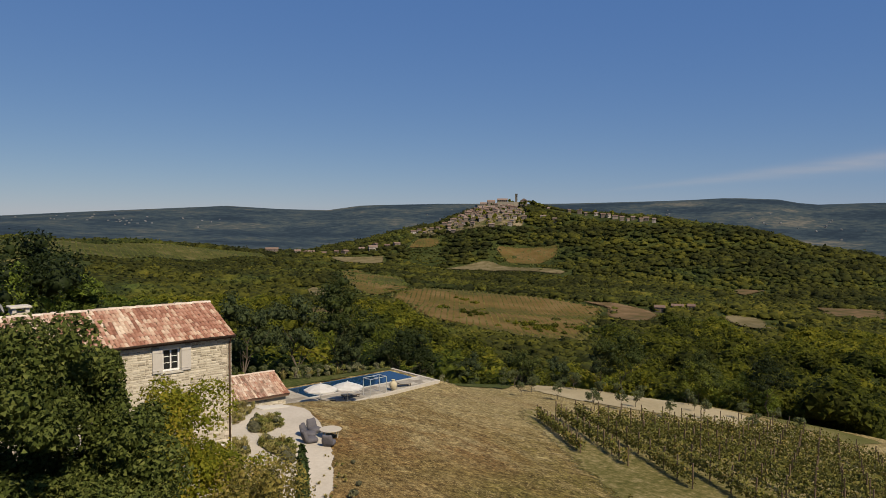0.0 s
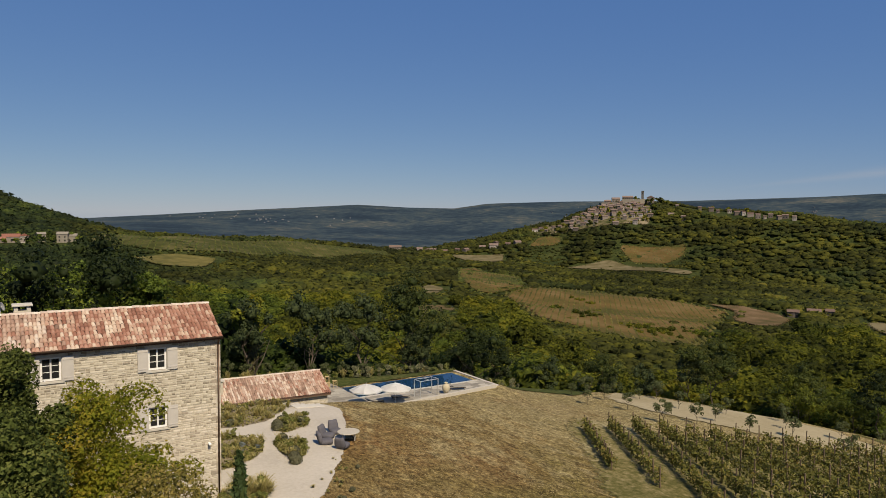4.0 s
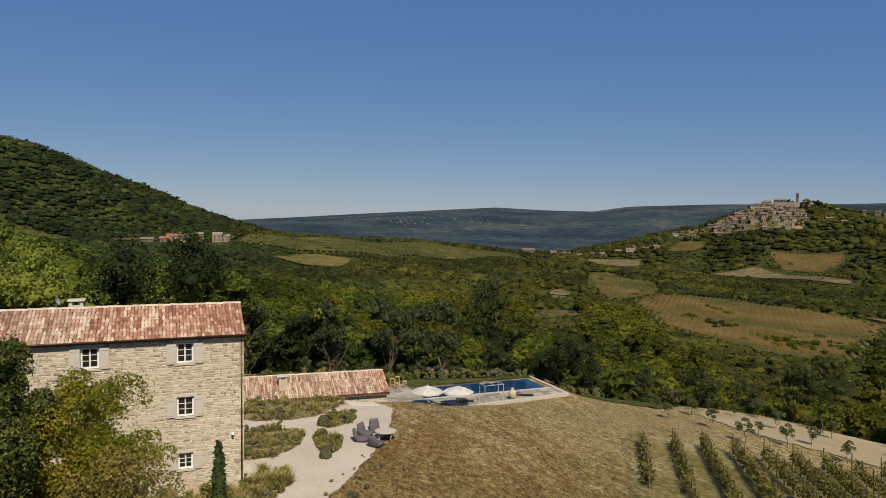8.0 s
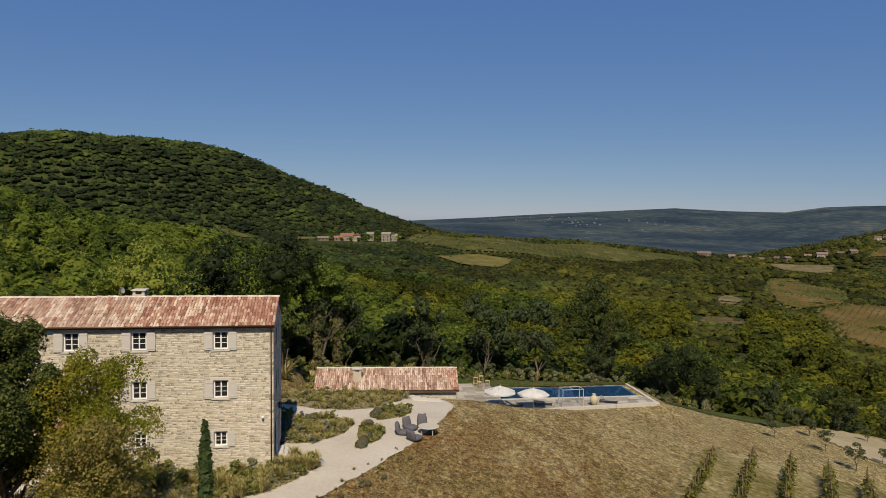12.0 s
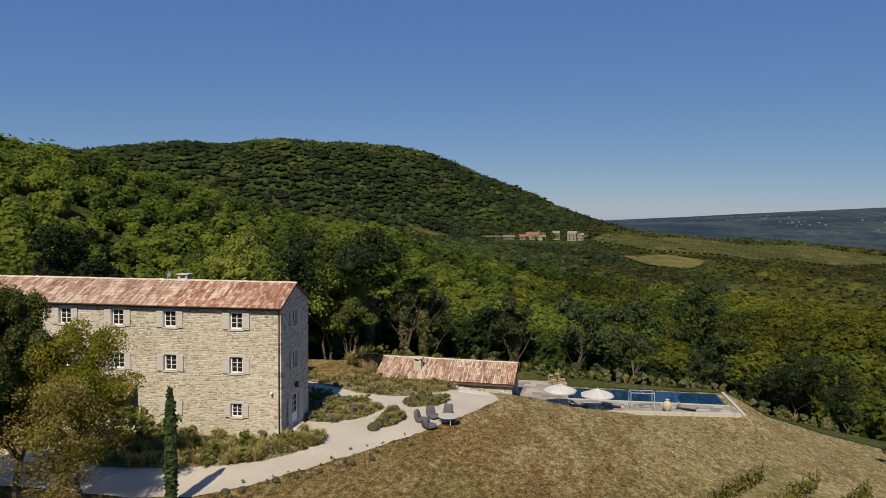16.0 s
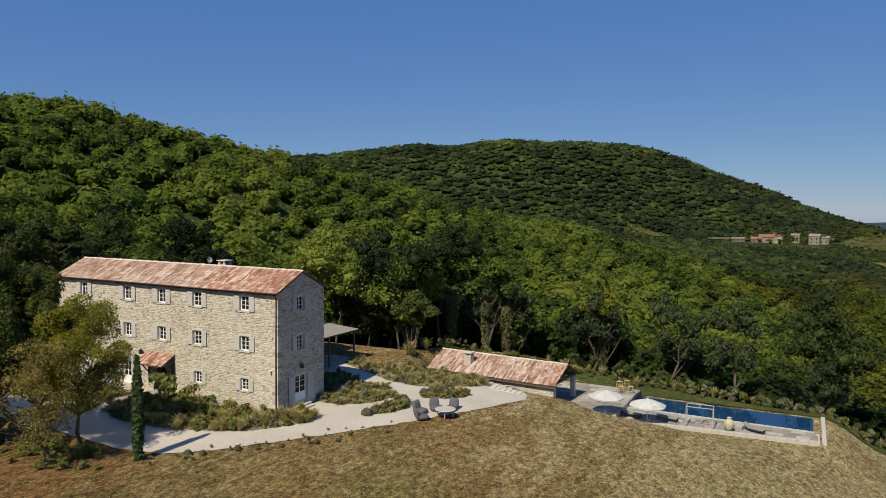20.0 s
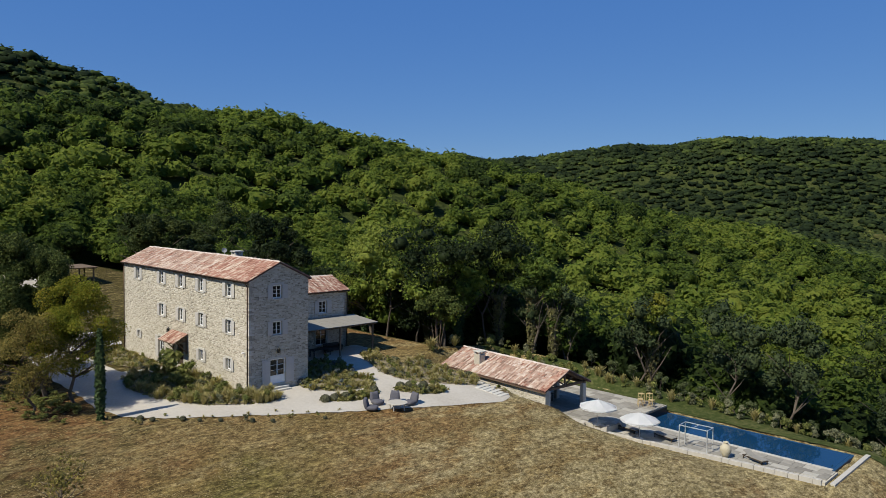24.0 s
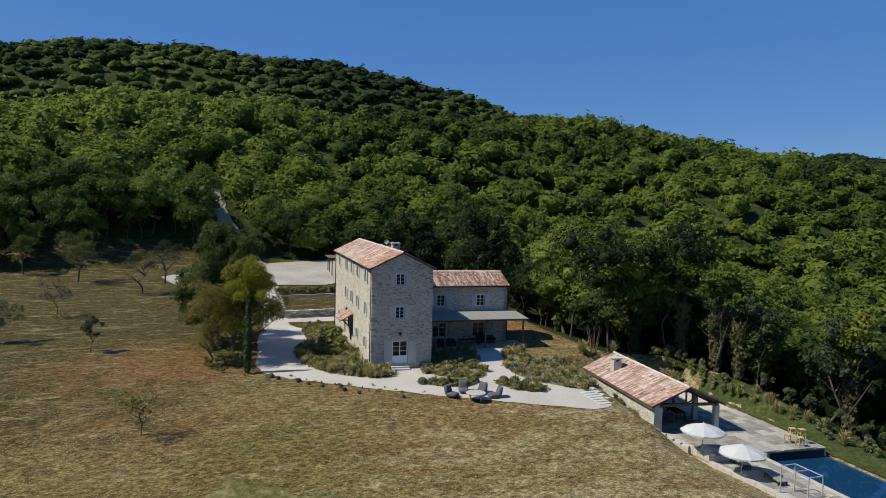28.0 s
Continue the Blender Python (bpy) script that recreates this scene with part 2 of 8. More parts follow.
def turning(m, scale, seed):
    """Stretches of leaf that have begun to turn brown."""
    N, L = m.node_tree.nodes, m.node_tree.links
    bsdf = N["Principled BSDF"]
    src = bsdf.inputs["Base Color"].links[0].from_socket
    ends = [k.to_socket for k in src.links]
    geo, n = N.new("ShaderNodeNewGeometry"), N.new("ShaderNodeTexNoise")
    n.inputs["Scale"].default_value, n.inputs["Detail"].default_value, n.inputs["Roughness"].default_value = scale, 5, 0.6
    off = N.new("ShaderNodeVectorMath")
    off.inputs[1].default_value = (seed, seed * 2, 0)
    L.new(geo.outputs["Position"], off.inputs[0])
    L.new(off.outputs[0], n.inputs["Vector"])
    r = N.new("ShaderNodeMapRange")
    r.inputs[1].default_value, r.inputs[2].default_value, r.inputs[4].default_value = 0.46, 0.64, 0.95
    sep, ea, sm = N.new("ShaderNodeSeparateXYZ"), N.new("ShaderNodeMapRange"), N.new("ShaderNodeMath")
    L.new(geo.outputs["Position"], sep.inputs[0])
    ea.inputs[1].default_value, ea.inputs[2].default_value, ea.inputs[3].default_value, ea.inputs[4].default_value = -60, 150, -0.20, 0.16
    L.new(sep.outputs[0], ea.inputs[0])
    L.new(ea.outputs[0], sm.inputs[0])
    L.new(n.outputs[0], sm.inputs[1])
    L.new(sm.outputs[0], r.inputs[0])
    x = N.new("ShaderNodeMix")
    x.data_type, x.blend_type = "RGBA", "MULTIPLY"
    x.inputs[7].default_value = (1.22, 0.92, 0.70, 1)
    L.new(r.outputs[0], x.inputs[0])
    L.new(src, x.inputs[6])
    for e in ends:
        L.new(x.outputs[2], e)


turning(m_woods, 0.017, 5.0)
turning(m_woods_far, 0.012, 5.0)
turning(m_leaf, 0.05, 9.0)


# ---- building helpers ----
def mesh_obj(name, verts, faces, material, parent=None, smooth=False, tint=None):
    """One mesh object from arrays; faces all with the same number of corners."""
    me = bpy.data.meshes.new(name)
    v = np.asarray(verts, np.float32).reshape(-1, 3)
    f = np.asarray(faces, np.int32)
    n = f.shape[1]
    me.vertices.add(len(v))
    me.vertices.foreach_set("co", v.ravel())
    me.loops.add(f.size)
    me.loops.foreach_set("vertex_index", f.ravel())
    me.polygons.add(len(f))
    me.polygons.foreach_set("loop_start", np.arange(0, f.size, n, dtype=np.int32))
    me.polygons.foreach_set("loop_total", np.full(len(f), n, np.int32))
    if smooth:
        me.polygons.foreach_set("use_smooth", np.ones(len(f), bool))
    if tint is not None:
        a = me.attributes.new("tint", "FLOAT", "POINT")
        a.data.foreach_set("value", np.asarray(tint, np.float32))
    me.update(calc_edges=True)
    me.materials.append(material)
    ob = new(name, me)
    ob.parent = parent
    return ob


def part(name, bm, material, parent=None, label="", smooth=False):
    me = bpy.data.meshes.new(name)
    bmesh.ops.recalc_face_normals(bm, faces=bm.faces[:])
    bm.to_mesh(me)
    bm.free()
    if smooth:
        for p in me.polygons:
            p.use_smooth = True
    me.materials.append(material)
    ob = new(name, me)
    ob.parent = parent
    return tagged(ob, label) if label else ob


def thing(name, label, category, m=None, group="", kind=""):
    ob = new(name)
    ob.empty_display_size = 0.3
    if m is not None:
        ob.matrix_world = m
    return tagged(ob, label, category, group, kind)


def box(bm, x0, y0, z0, x1, y1, z1, bevel=0.0, m=None):
    """A box between two corners, with its edges taken off by bevel."""
    r = bmesh.ops.create_cube(bm, size=1)
    vs = r["verts"]
    for v in vs:
        v.co = Vector((x0 + (v.co.x + 0.5) * (x1 - x0), y0 + (v.co.y + 0.5) * (y1 - y0), z0 + (v.co.z + 0.5) * (z1 - z0)))
    if m is not None:
        bmesh.ops.transform(bm, matrix=m, verts=vs)
    if bevel:
        es = list({e for v in vs for e in v.link_edges})
        bmesh.ops.bevel(bm, geom=es, offset=bevel, segments=1, affect="EDGES")
    return bm


def boxm(x0, y0, z0, x1, y1, z1, bevel=0.0, m=None):
    return box(bmesh.new(), x0, y0, z0, x1, y1, z1, bevel, m)


def tube(bm, a, b, r0, r1=None, n=8):
    """A round bar from a to b."""
    a, b = Vector(a), Vector(b)
    d = b - a
    m = Matrix.Translation((a + b) / 2) @ d.to_track_quat("Z", "Y").to_matrix().to_4x4()
    bmesh.ops.create_cone(bm, cap_ends=True, segments=n, radius1=r0, radius2=r0 if r1 is None else r1, depth=d.length, matrix=m)
    return bm


def lathe(bm, profile, n=16, centre=(0, 0, 0)):
    """A turned shape from (radius, height) pairs."""
    rings = []
    for r, z in profile:
        rings.append([bm.verts.new((centre[0] + r * math.cos(2 * math.pi * i / n), centre[1] + r * math.sin(2 * math.pi * i / n), centre[2] + z)) for i in range(n)])
    for a, b in zip(rings, rings[1:]):
        for i in range(n):
            bm.faces.new((a[i], a[(i + 1) % n], b[(i + 1) % n], b[i]))
    bm.faces.new(rings[0][::-1])
    bm.faces.new(rings[-1])
    return bm


def inside(poly, x, y):
    """Which of the points lie in the polygon."""
    x, y = np.asarray(x, float), np.asarray(y, float)
    r = np.zeros(x.shape, bool)
    for (x0, y0), (x1, y1) in zip(poly, poly[1:] + poly[:1]):
        if y0 != y1:
            r ^= ((y0 > y) != (y1 > y)) & (x < (x1 - x0) * (y - y0) / (y1 - y0) + x0)
    return r


def outside_by(poly, x, y):
    """How far the points lie outside the polygon, 0 within it."""
    d = np.full(np.shape(x), 1e9)
    for (x0, y0), (x1, y1) in zip(poly, poly[1:] + poly[:1]):
        ex, ey = x1 - x0, y1 - y0
        s = np.clip(((x - x0) * ex + (y - y0) * ey) / (ex * ex + ey * ey), 0, 1)
        d = np.minimum(d, np.hypot(x - x0 - s * ex, y - y0 - s * ey))
    return np.where(inside(poly, x, y), 0, d)


def step01(v):
    v = np.clip(v, 0, 1)
    return v * v * (3 - 2 * v)

# ---- lie of the land ----
PLATEAU = [(-70, -90), (-70, 56), (-11, 62), (5, 61.8), (17, 62.4), (21, 71.5), (58, 80), (76, 82), (95, 69), (114, 34), (120, -90)]
UPPER, POOLSIDE = -3.5, -3.98
TERRACE_A = [(21, 59.6), (34.5, 59.6), (40.4, 60.3), (40.4, 71.6), (21, 70.8)]
TERRACE_B = [(40.4, 60.3), (57.3, 62.1), (57.3, 71.9), (40.4, 71.6)]
# crest lines of the hills: points along the top, half-width
HILLS = [
    ([(-170, -190, 34.9), (-175, -60, 37.2), (-178, -30, 40), (-180, 0, 47), (-182, 25, 45), (-185, 60, 42.5), (-187, 95, 43.8), (-188, 130, 43), (-190, 160, 47.5), (-183, 182, 41), (-172, 205, 34), (-160, 230, 30), (-146, 255, 25), (-90, 330, 5)], 120),
    ([(-420, -330, 80), (-428, -120, 104), (-430, -60, 113), (-423, 0, 111), (-418, 40, 108), (-414, 80, 109.5), (-410, 110, 102), (-403, 145, 92.6), (-398, 175, 79), (-393, 200, 75), (-389, 225, 74), (-387, 255, 69), (-380, 330, 50)], 150),
    ([(-640, 760, 89), (-590, 775, 80), (-530, 800, 82), (-470, 832, 94), (-420, 860, 101), (-355, 873, 98), (-295, 885, 101.6), (-240, 922, 101.7), (-190, 965, 102), (-150, 1000, 87), (-120, 1000, 74), (-90, 975, 50), (-60, 945, 32), (-33, 921, 18.7), (10, 800, -4.4), (45, 700, -9)], 205),
    ([(45, 700, -9), (155, 790, -12), (335, 840, -25), (450, 850, -37), (540, 800, -48)], 170),
    ([(730, 850, -20), (790, 815, 5), (850, 770, 33), (885, 735, 31), (905, 640, 22), (895, 540, 14), (930, 450, 2), (960, 360, -22)], 190),
    ([(330, 500, -38), (420, 560, -44)], 120),
]


def valley(x, y):
    return -30 - 0.055 * np.clip(x, 0, 1500) + 0.02 * np.clip(-x, 0, 600)


def hill(x, y, v, crest, width):
    """Height of one hill over the valley v: the highest of its stretches of crest."""
    best = v
    for (x0, y0, z0), (x1, y1, z1) in zip(crest, crest[1:]):
        ex, ey = x1 - x0, y1 - y0
        s = np.clip(((x - x0) * ex + (y - y0) * ey) / (ex * ex + ey * ey), 0, 1)
        d = np.hypot(x - x0 - s * ex, y - y0 - s * ey) / width
        best = np.maximum(best, v + (z0 + s * (z1 - z0) - v) * np.exp(-d * d))
    return best


def smax(a, b, k):
    return 0.5 * (a + b + np.sqrt((a - b) ** 2 + k * k))


def plateau(x, y):
    xc, yc = np.clip(x, -400, 120), np.clip(y, -90, 82)
    sp = 0.5 * ((xc - 28) + np.sqrt((xc - 28) ** 2 + 9))
    z = -0.95 - 0.11 * sp + 0.028 * (np.clip(yc, 0, 48) - 42) - 0.003 * np.clip(xc - 42, 0, 25) ** 2 - 0.06 * np.clip(xc - 67, 0, 60) - 0.03 * np.clip(yc - 52, 0, 60) * step01((xc - 25) / 10)
    z = z + 0.6 * step01((yc - 42) / 10) * step01((26 - xc) / 10) + 0.055 * np.clip(-8 - xc, 0, 400)
    z = z - 0.22 * np.clip(yc - 71, 0, 9)
    for poly, level, reach in ((TERRACE_A, UPPER, 3.0), (TERRACE_B, POOLSIDE, 5.0)):
        w = step01(1 - outside_by(poly, x, y) / reach)
        z = z * (1 - w) + (level - 0.25) * w
    # the pit of the pool
    return z - 1.2 * step01(1 - outside_by([(41.2, 65.7), (56.0, 65.7), (56.0, 69.8), (41.2, 69.8)], x, y) / 1.0)


def land(x, y):
    """Height of the ground."""
    x, y = np.asarray(x, float), np.asarray(y, float)
    v = valley(x, y)
    z = v
    for crest, width in HILLS:
        z = smax(z, hill(x, y, v, crest, width), 5)
    z = z + 2.2 * np.sin(x / 47 + 1.3) * np.sin(y / 61 + 0.4) + 1.3 * np.sin(x / 23 + y / 31)
    r = np.hypot(x - 40, y - 20)
    # the far ridge that closes the view
    b = np.degrees(np.arctan2(-(x - 3), y))
    top = np.interp(b, [-90, -74, -70, -68, -64.7, -61, -52, -42.7, -36.4, -33.7, -30, -26, -16, -11, -4, 20], [1.3, 1.21, 1.06, 1.46, 1.59, 1.37, 1.07, 0.99, 0.79, 0.36, 0.41, 0.62, 0.04, -0.29, -0.7, -0.9])
    rise = step01((r - 1700) / 2300)
    z = z * (1 - rise) + (15.6 + r * np.tan(np.radians(top)) * 0.97) * rise
    p = plateau(x, y) - (0.26 + 0.40 * step01((x - 22) / 25)) * np.clip(outside_by(PLATEAU, x, y), 0, 300)
    return smax(z, p, 1.0)


def ground_z(x, y):
    return float(land(np.array([x]), np.array([y]))[0])


# ---- ground ----
m_field = bpy.data.materials.new("dry_grass")
m_field.use_nodes = True


def field_nodes(t):
    """Dry mown grass: straw and bare earth in wind-rows, greener in broad patches and out beyond the meadow."""
    N, L = t.nodes, t.links
    b = N["Principled BSDF"]
    b.inputs["Roughness"].default_value, b.inputs["Specular IOR Level"].default_value = 0.95, 0.1
    co = N.new("ShaderNodeTexCoord")

    def nz(scale, detail, st=(1, 1, 1), rot=0.0, rough=0.6):
        mp = N.new("ShaderNodeMapping")
        mp.inputs["Scale"].default_value, mp.inputs["Rotation"].default_value = st, (0, 0, rot)
        L.new(co.outputs["Object"], mp.inputs[0])
        n = N.new("ShaderNodeTexNoise")
        n.inputs["Scale"].default_value, n.inputs["Detail"].default_value, n.inputs["Roughness"].default_value = scale, detail, rough
        L.new(mp.outputs[0], n.inputs["Vector"])
        return n.outputs[0]

    def ramp(fac, stops):
        r = N.new("ShaderNodeValToRGB")
        e = r.color_ramp.elements
        while len(e) < len(stops):
            e.new(0.5)
        for el, (p, c) in zip(e, stops):
            el.position, el.color = p, c
        L.new(fac, r.inputs[0])
        return r.outputs[0]

    def mixc(f, a, c):
        m = N.new("ShaderNodeMix")
        m.data_type = "RGBA"
        L.new(f, m.inputs[0])
        L.new(a, m.inputs[6])
        L.new(c, m.inputs[7])
        return m.outputs[2]
    fine = nz(5.5, 9, (1, 0.6, 1), 0.5, 0.82)
    straw = ramp(fine, [(0.374, C(0.078, 0.049, 0.018)), (0.465, C(0.151, 0.101, 0.038)), (0.542, C(0.229, 0.163, 0.066)), (0.640, C(0.374, 0.281, 0.128))])
    green = ramp(fine, [(0.374, C(0.052, 0.047, 0.013)), (0.500, C(0.120, 0.103, 0.027)), (0.640, C(0.244, 0.197, 0.064))])
    earth = ramp(fine, [(0.374, C(0.085, 0.041, 0.016)), (0.500, C(0.170, 0.088, 0.034)), (0.640, C(0.275, 0.160, 0.066))])
    c = mixc(ramp(nz(0.055, 4), [(0.48, C(0, 0, 0)), (0.66, C(0.85, 0.85, 0.85))]), straw, green)
    c = mixc(ramp(nz(0.05, 5, rot=1.0), [(0.47, C(0, 0, 0)), (0.62, C(0.8, 0.8, 0.8))]), c, earth)
    # greener turf towards the trees in the west, bare red earth by the drive
    sep = N.new("ShaderNodeSeparateXYZ")
    L.new(co.outputs["Object"], sep.inputs[0])
    slant = N.new("ShaderNodeMath")
    slant.operation = "MULTIPLY_ADD"
    slant.inputs[1].default_value = 0.9
    L.new(sep.outputs[1], slant.inputs[0])
    L.new(sep.outputs[0], slant.inputs[2])
    west = N.new("ShaderNodeMapRange")
    west.inputs[1].default_value, west.inputs[2].default_value, west.inputs[3].default_value, west.inputs[4].default_value = 66, 16, -0.26, 0.34
    L.new(slant.outputs[0], west.inputs[0])
    sm = N.new("ShaderNodeMath")
    L.new(west.outputs[0], sm.inputs[0])
    L.new(nz(0.3, 6, rough=0.75), sm.inputs[1])
    turf = ramp(fine, [(0.374, C(0.025, 0.022, 0.006)), (0.486, C(0.055, 0.046, 0.013)), (0.570, C(0.094, 0.074, 0.024)), (0.668, C(0.20, 0.165, 0.07))])
    c = mixc(ramp(sm.outputs[0], [(0.42, C(0, 0, 0)), (0.66, C(0.95, 0.95, 0.95))]), c, turf)
    far = N.new("ShaderNodeVectorMath")
    far.operation = "DISTANCE"
    far.inputs[1].default_value = (10, 18, -2)
    L.new(co.outputs["Object"], far.inputs[0])
    red = N.new("ShaderNodeMapRange")
    red.inputs[1].default_value, red.inputs[2].default_value, red.inputs[3].default_value, red.inputs[4].default_value = 4, 21, 0.25, -0.2
    L.new(far.outputs["Value"], red.inputs[0])
    sm = N.new("ShaderNodeMath")
    L.new(red.outputs[0], sm.inputs[0])
    L.new(nz(0.5, 5), sm.inputs[1])
    c = mixc(ramp(sm.outputs[0], [(0.5, C(0, 0, 0)), (0.75, C(0.9, 0.9, 0.9))]), c, earth)
    east = N.new("ShaderNodeMapRange")
    east.inputs[1].default_value, east.inputs[2].default_value, east.inputs[3].default_value, east.inputs[4].default_value = 52, 96, -0.18, 0.10
    L.new(slant.outputs[0], east.inputs[0])
    sm = N.new("ShaderNodeMath")
    L.new(east.outputs[0], sm.inputs[0])
    L.new(nz(0.35, 7, (1, 0.5, 1), 0.9, 0.75), sm.inputs[1])
    c = mixc(ramp(sm.outputs[0], [(0.46, C(0, 0, 0)), (0.58, C(0.75, 0.75, 0.75))]), c, ramp(fine, [(0.395, C(0.18, 0.14, 0.06)), (0.500, C(0.30, 0.245, 0.12)), (0.626, C(0.47, 0.40, 0.23))]))
    streak = ramp(nz(0.9, 7, (1, 0.3, 1), 0.9, 0.72), [(0.53, C(0, 0, 0)), (0.62, C(0.6, 0.6, 0.6))])
    c = mixc(streak, c, ramp(fine, [(0.395, C(0.166, 0.123, 0.048)), (0.605, C(0.374, 0.295, 0.144))]))
    clod = N.new("ShaderNodeMix")
    clod.data_type, clod.blend_type = "RGBA", "MULTIPLY"
    clod.inputs[0].default_value = 1.0
    L.new(c, clod.inputs[6])
    L.new(ramp(nz(2.4, 8, (1, 0.62, 1), 0.35, 0.80), [(0.40, C(0.36, 0.34, 0.31)), (0.47, C(0.72, 0.70, 0.68)), (0.53, C(1.0, 1.0, 1.0)), (0.60, C(1.5, 1.5, 1.46))]), clod.inputs[7])
    c = clod.outputs[2]
    L.new(c, b.inputs["Base Color"])
    bp = N.new("ShaderNodeBump")
    bp.inputs["Strength"].default_value, bp.inputs["Distance"].default_value = 0.9, 0.10
    L.new(nz(7.0, 8, (1, 0.5, 1), 0.5, 0.8), bp.inputs["Height"])
    L.new(bp.outputs[0], b.inputs["Normal"])


field_nodes(m_field.node_tree)
# the far ridge's base colour is blued to hold the haze of distance
m_far = surf("hazed_ridge_woodland", [(0.25, C(0.018, 0.030, 0.042)), (0.43, C(0.026, 0.042, 0.054)), (0.55, C(0.038, 0.056, 0.064)), (0.66, C(0.052, 0.066, 0.066)), (0.90, C(0.12, 0.115, 0.095))], 0.03, 0.95, big=0.10, bigamt=0.5, spec=0.05, gain=2.6)
m_floor = surf("woodland_floor", [(0.25, C(0.020, 0.027, 0.008)), (0.5, C(0.036, 0.046, 0.013)), (0.8, C(0.066, 0.072, 0.021))], 0.5, 0.95, 0.9, 0.7, big=0.1, bigamt=0.35, spec=0.05, gain=2.2)

NA = 280
radii = [0.0]
while radii[-1] < 4750:
    radii.append(radii[-1] + max(1.1, 0.021 * radii[-1]))
radii = np.array(radii[1:])
ang = np.linspace(0, 2 * np.pi, NA, endpoint=False)
GX, GY = 42 + np.outer(radii, np.cos(ang)), 28 + np.outer(radii, np.sin(ang))
GZ = land(GX, GY)
gv = np.stack([GX, GY, GZ], -1).reshape(-1, 3)
NR = len(radii)
i, j = np.meshgrid(np.arange(NR - 1), np.arange(NA), indexing="ij")
j2 = (j + 1) % NA
gf = np.stack([i * NA + j, (i + 1) * NA + j, (i + 1) * NA + j2, i * NA + j2], -1).reshape(-1, 4)
gv = np.vstack([gv, [[42, 28, ground_z(42, 28)]]])
ground = mesh_obj("ground", gv, gf, m_field, smooth=True)
cap = [(k, (k + 1) % NA, len(gv) - 1) for k in range(NA)]
bm = bmesh.new()
bm.from_mesh(ground.data)
bm.verts.ensure_lookup_table()
for a, b, c in cap:
    bm.faces.new([bm.verts[a], bm.verts[b], bm.verts[c]])
for f in bm.faces:
    f.smooth = True
bm.to_mesh(ground.data)
bm.free()
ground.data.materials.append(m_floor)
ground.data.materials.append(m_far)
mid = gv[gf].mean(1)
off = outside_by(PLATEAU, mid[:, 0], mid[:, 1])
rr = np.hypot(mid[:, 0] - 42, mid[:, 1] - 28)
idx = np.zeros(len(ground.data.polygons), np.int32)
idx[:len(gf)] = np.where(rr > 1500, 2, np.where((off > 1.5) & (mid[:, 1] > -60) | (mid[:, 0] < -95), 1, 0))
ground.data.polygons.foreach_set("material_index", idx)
tagged(ground, "dry mown meadow sloping to wooded valleys and hills", "ground", kind="structure")


def frayed(m):
    """The same surface, thinning out in an uneven fringe along its rim."""
    c = m.copy()
    N, L = c.node_tree.nodes, c.node_tree.links
    out = N["Material Output"].inputs[0]
    src = out.links[0].from_socket
    rim, co, n = N.new("ShaderNodeAttribute"), N.new("ShaderNodeNewGeometry"), N.new("ShaderNodeTexNoise")
    rim.attribute_name = "tint"
    n.inputs["Scale"].default_value, n.inputs["Detail"].default_value, n.inputs["Roughness"].default_value = 0.9, 7, 0.7
    L.new(co.outputs["Position"], n.inputs["Vector"])
    add, r, mix = N.new("ShaderNodeMath"), N.new("ShaderNodeMapRange"), N.new("ShaderNodeMixShader")
    L.new(rim.outputs["Fac"], add.inputs[0])
    L.new(n.outputs[0], add.inputs[1])
    r.inputs[1].default_value, r.inputs[2].default_value = 0.72, 0.86
    L.new(add.outputs[0], r.inputs[0])
    L.new(r.outputs[0], mix.inputs[0])
    L.new(N.new("ShaderNodeBsdfTransparent").outputs[0], mix.inputs[1])
    L.new(src, mix.inputs[2])
    L.new(mix.outputs[0], out)
    return c


FRAYED = {}


def rim_distance(poly, x, y):
    d = np.full(len(x), 1e9)
    for (ax, ay), (bx, by) in zip(poly, poly[1:] + poly[:1]):
        ex, ey = bx - ax, by - ay
        q = np.clip(((x - ax) * ex + (y - ay) * ey) / (ex * ex + ey * ey), 0, 1)
        d = np.minimum(d, np.hypot(x - ax - q * ex, y - ay - q * ey))
    return d


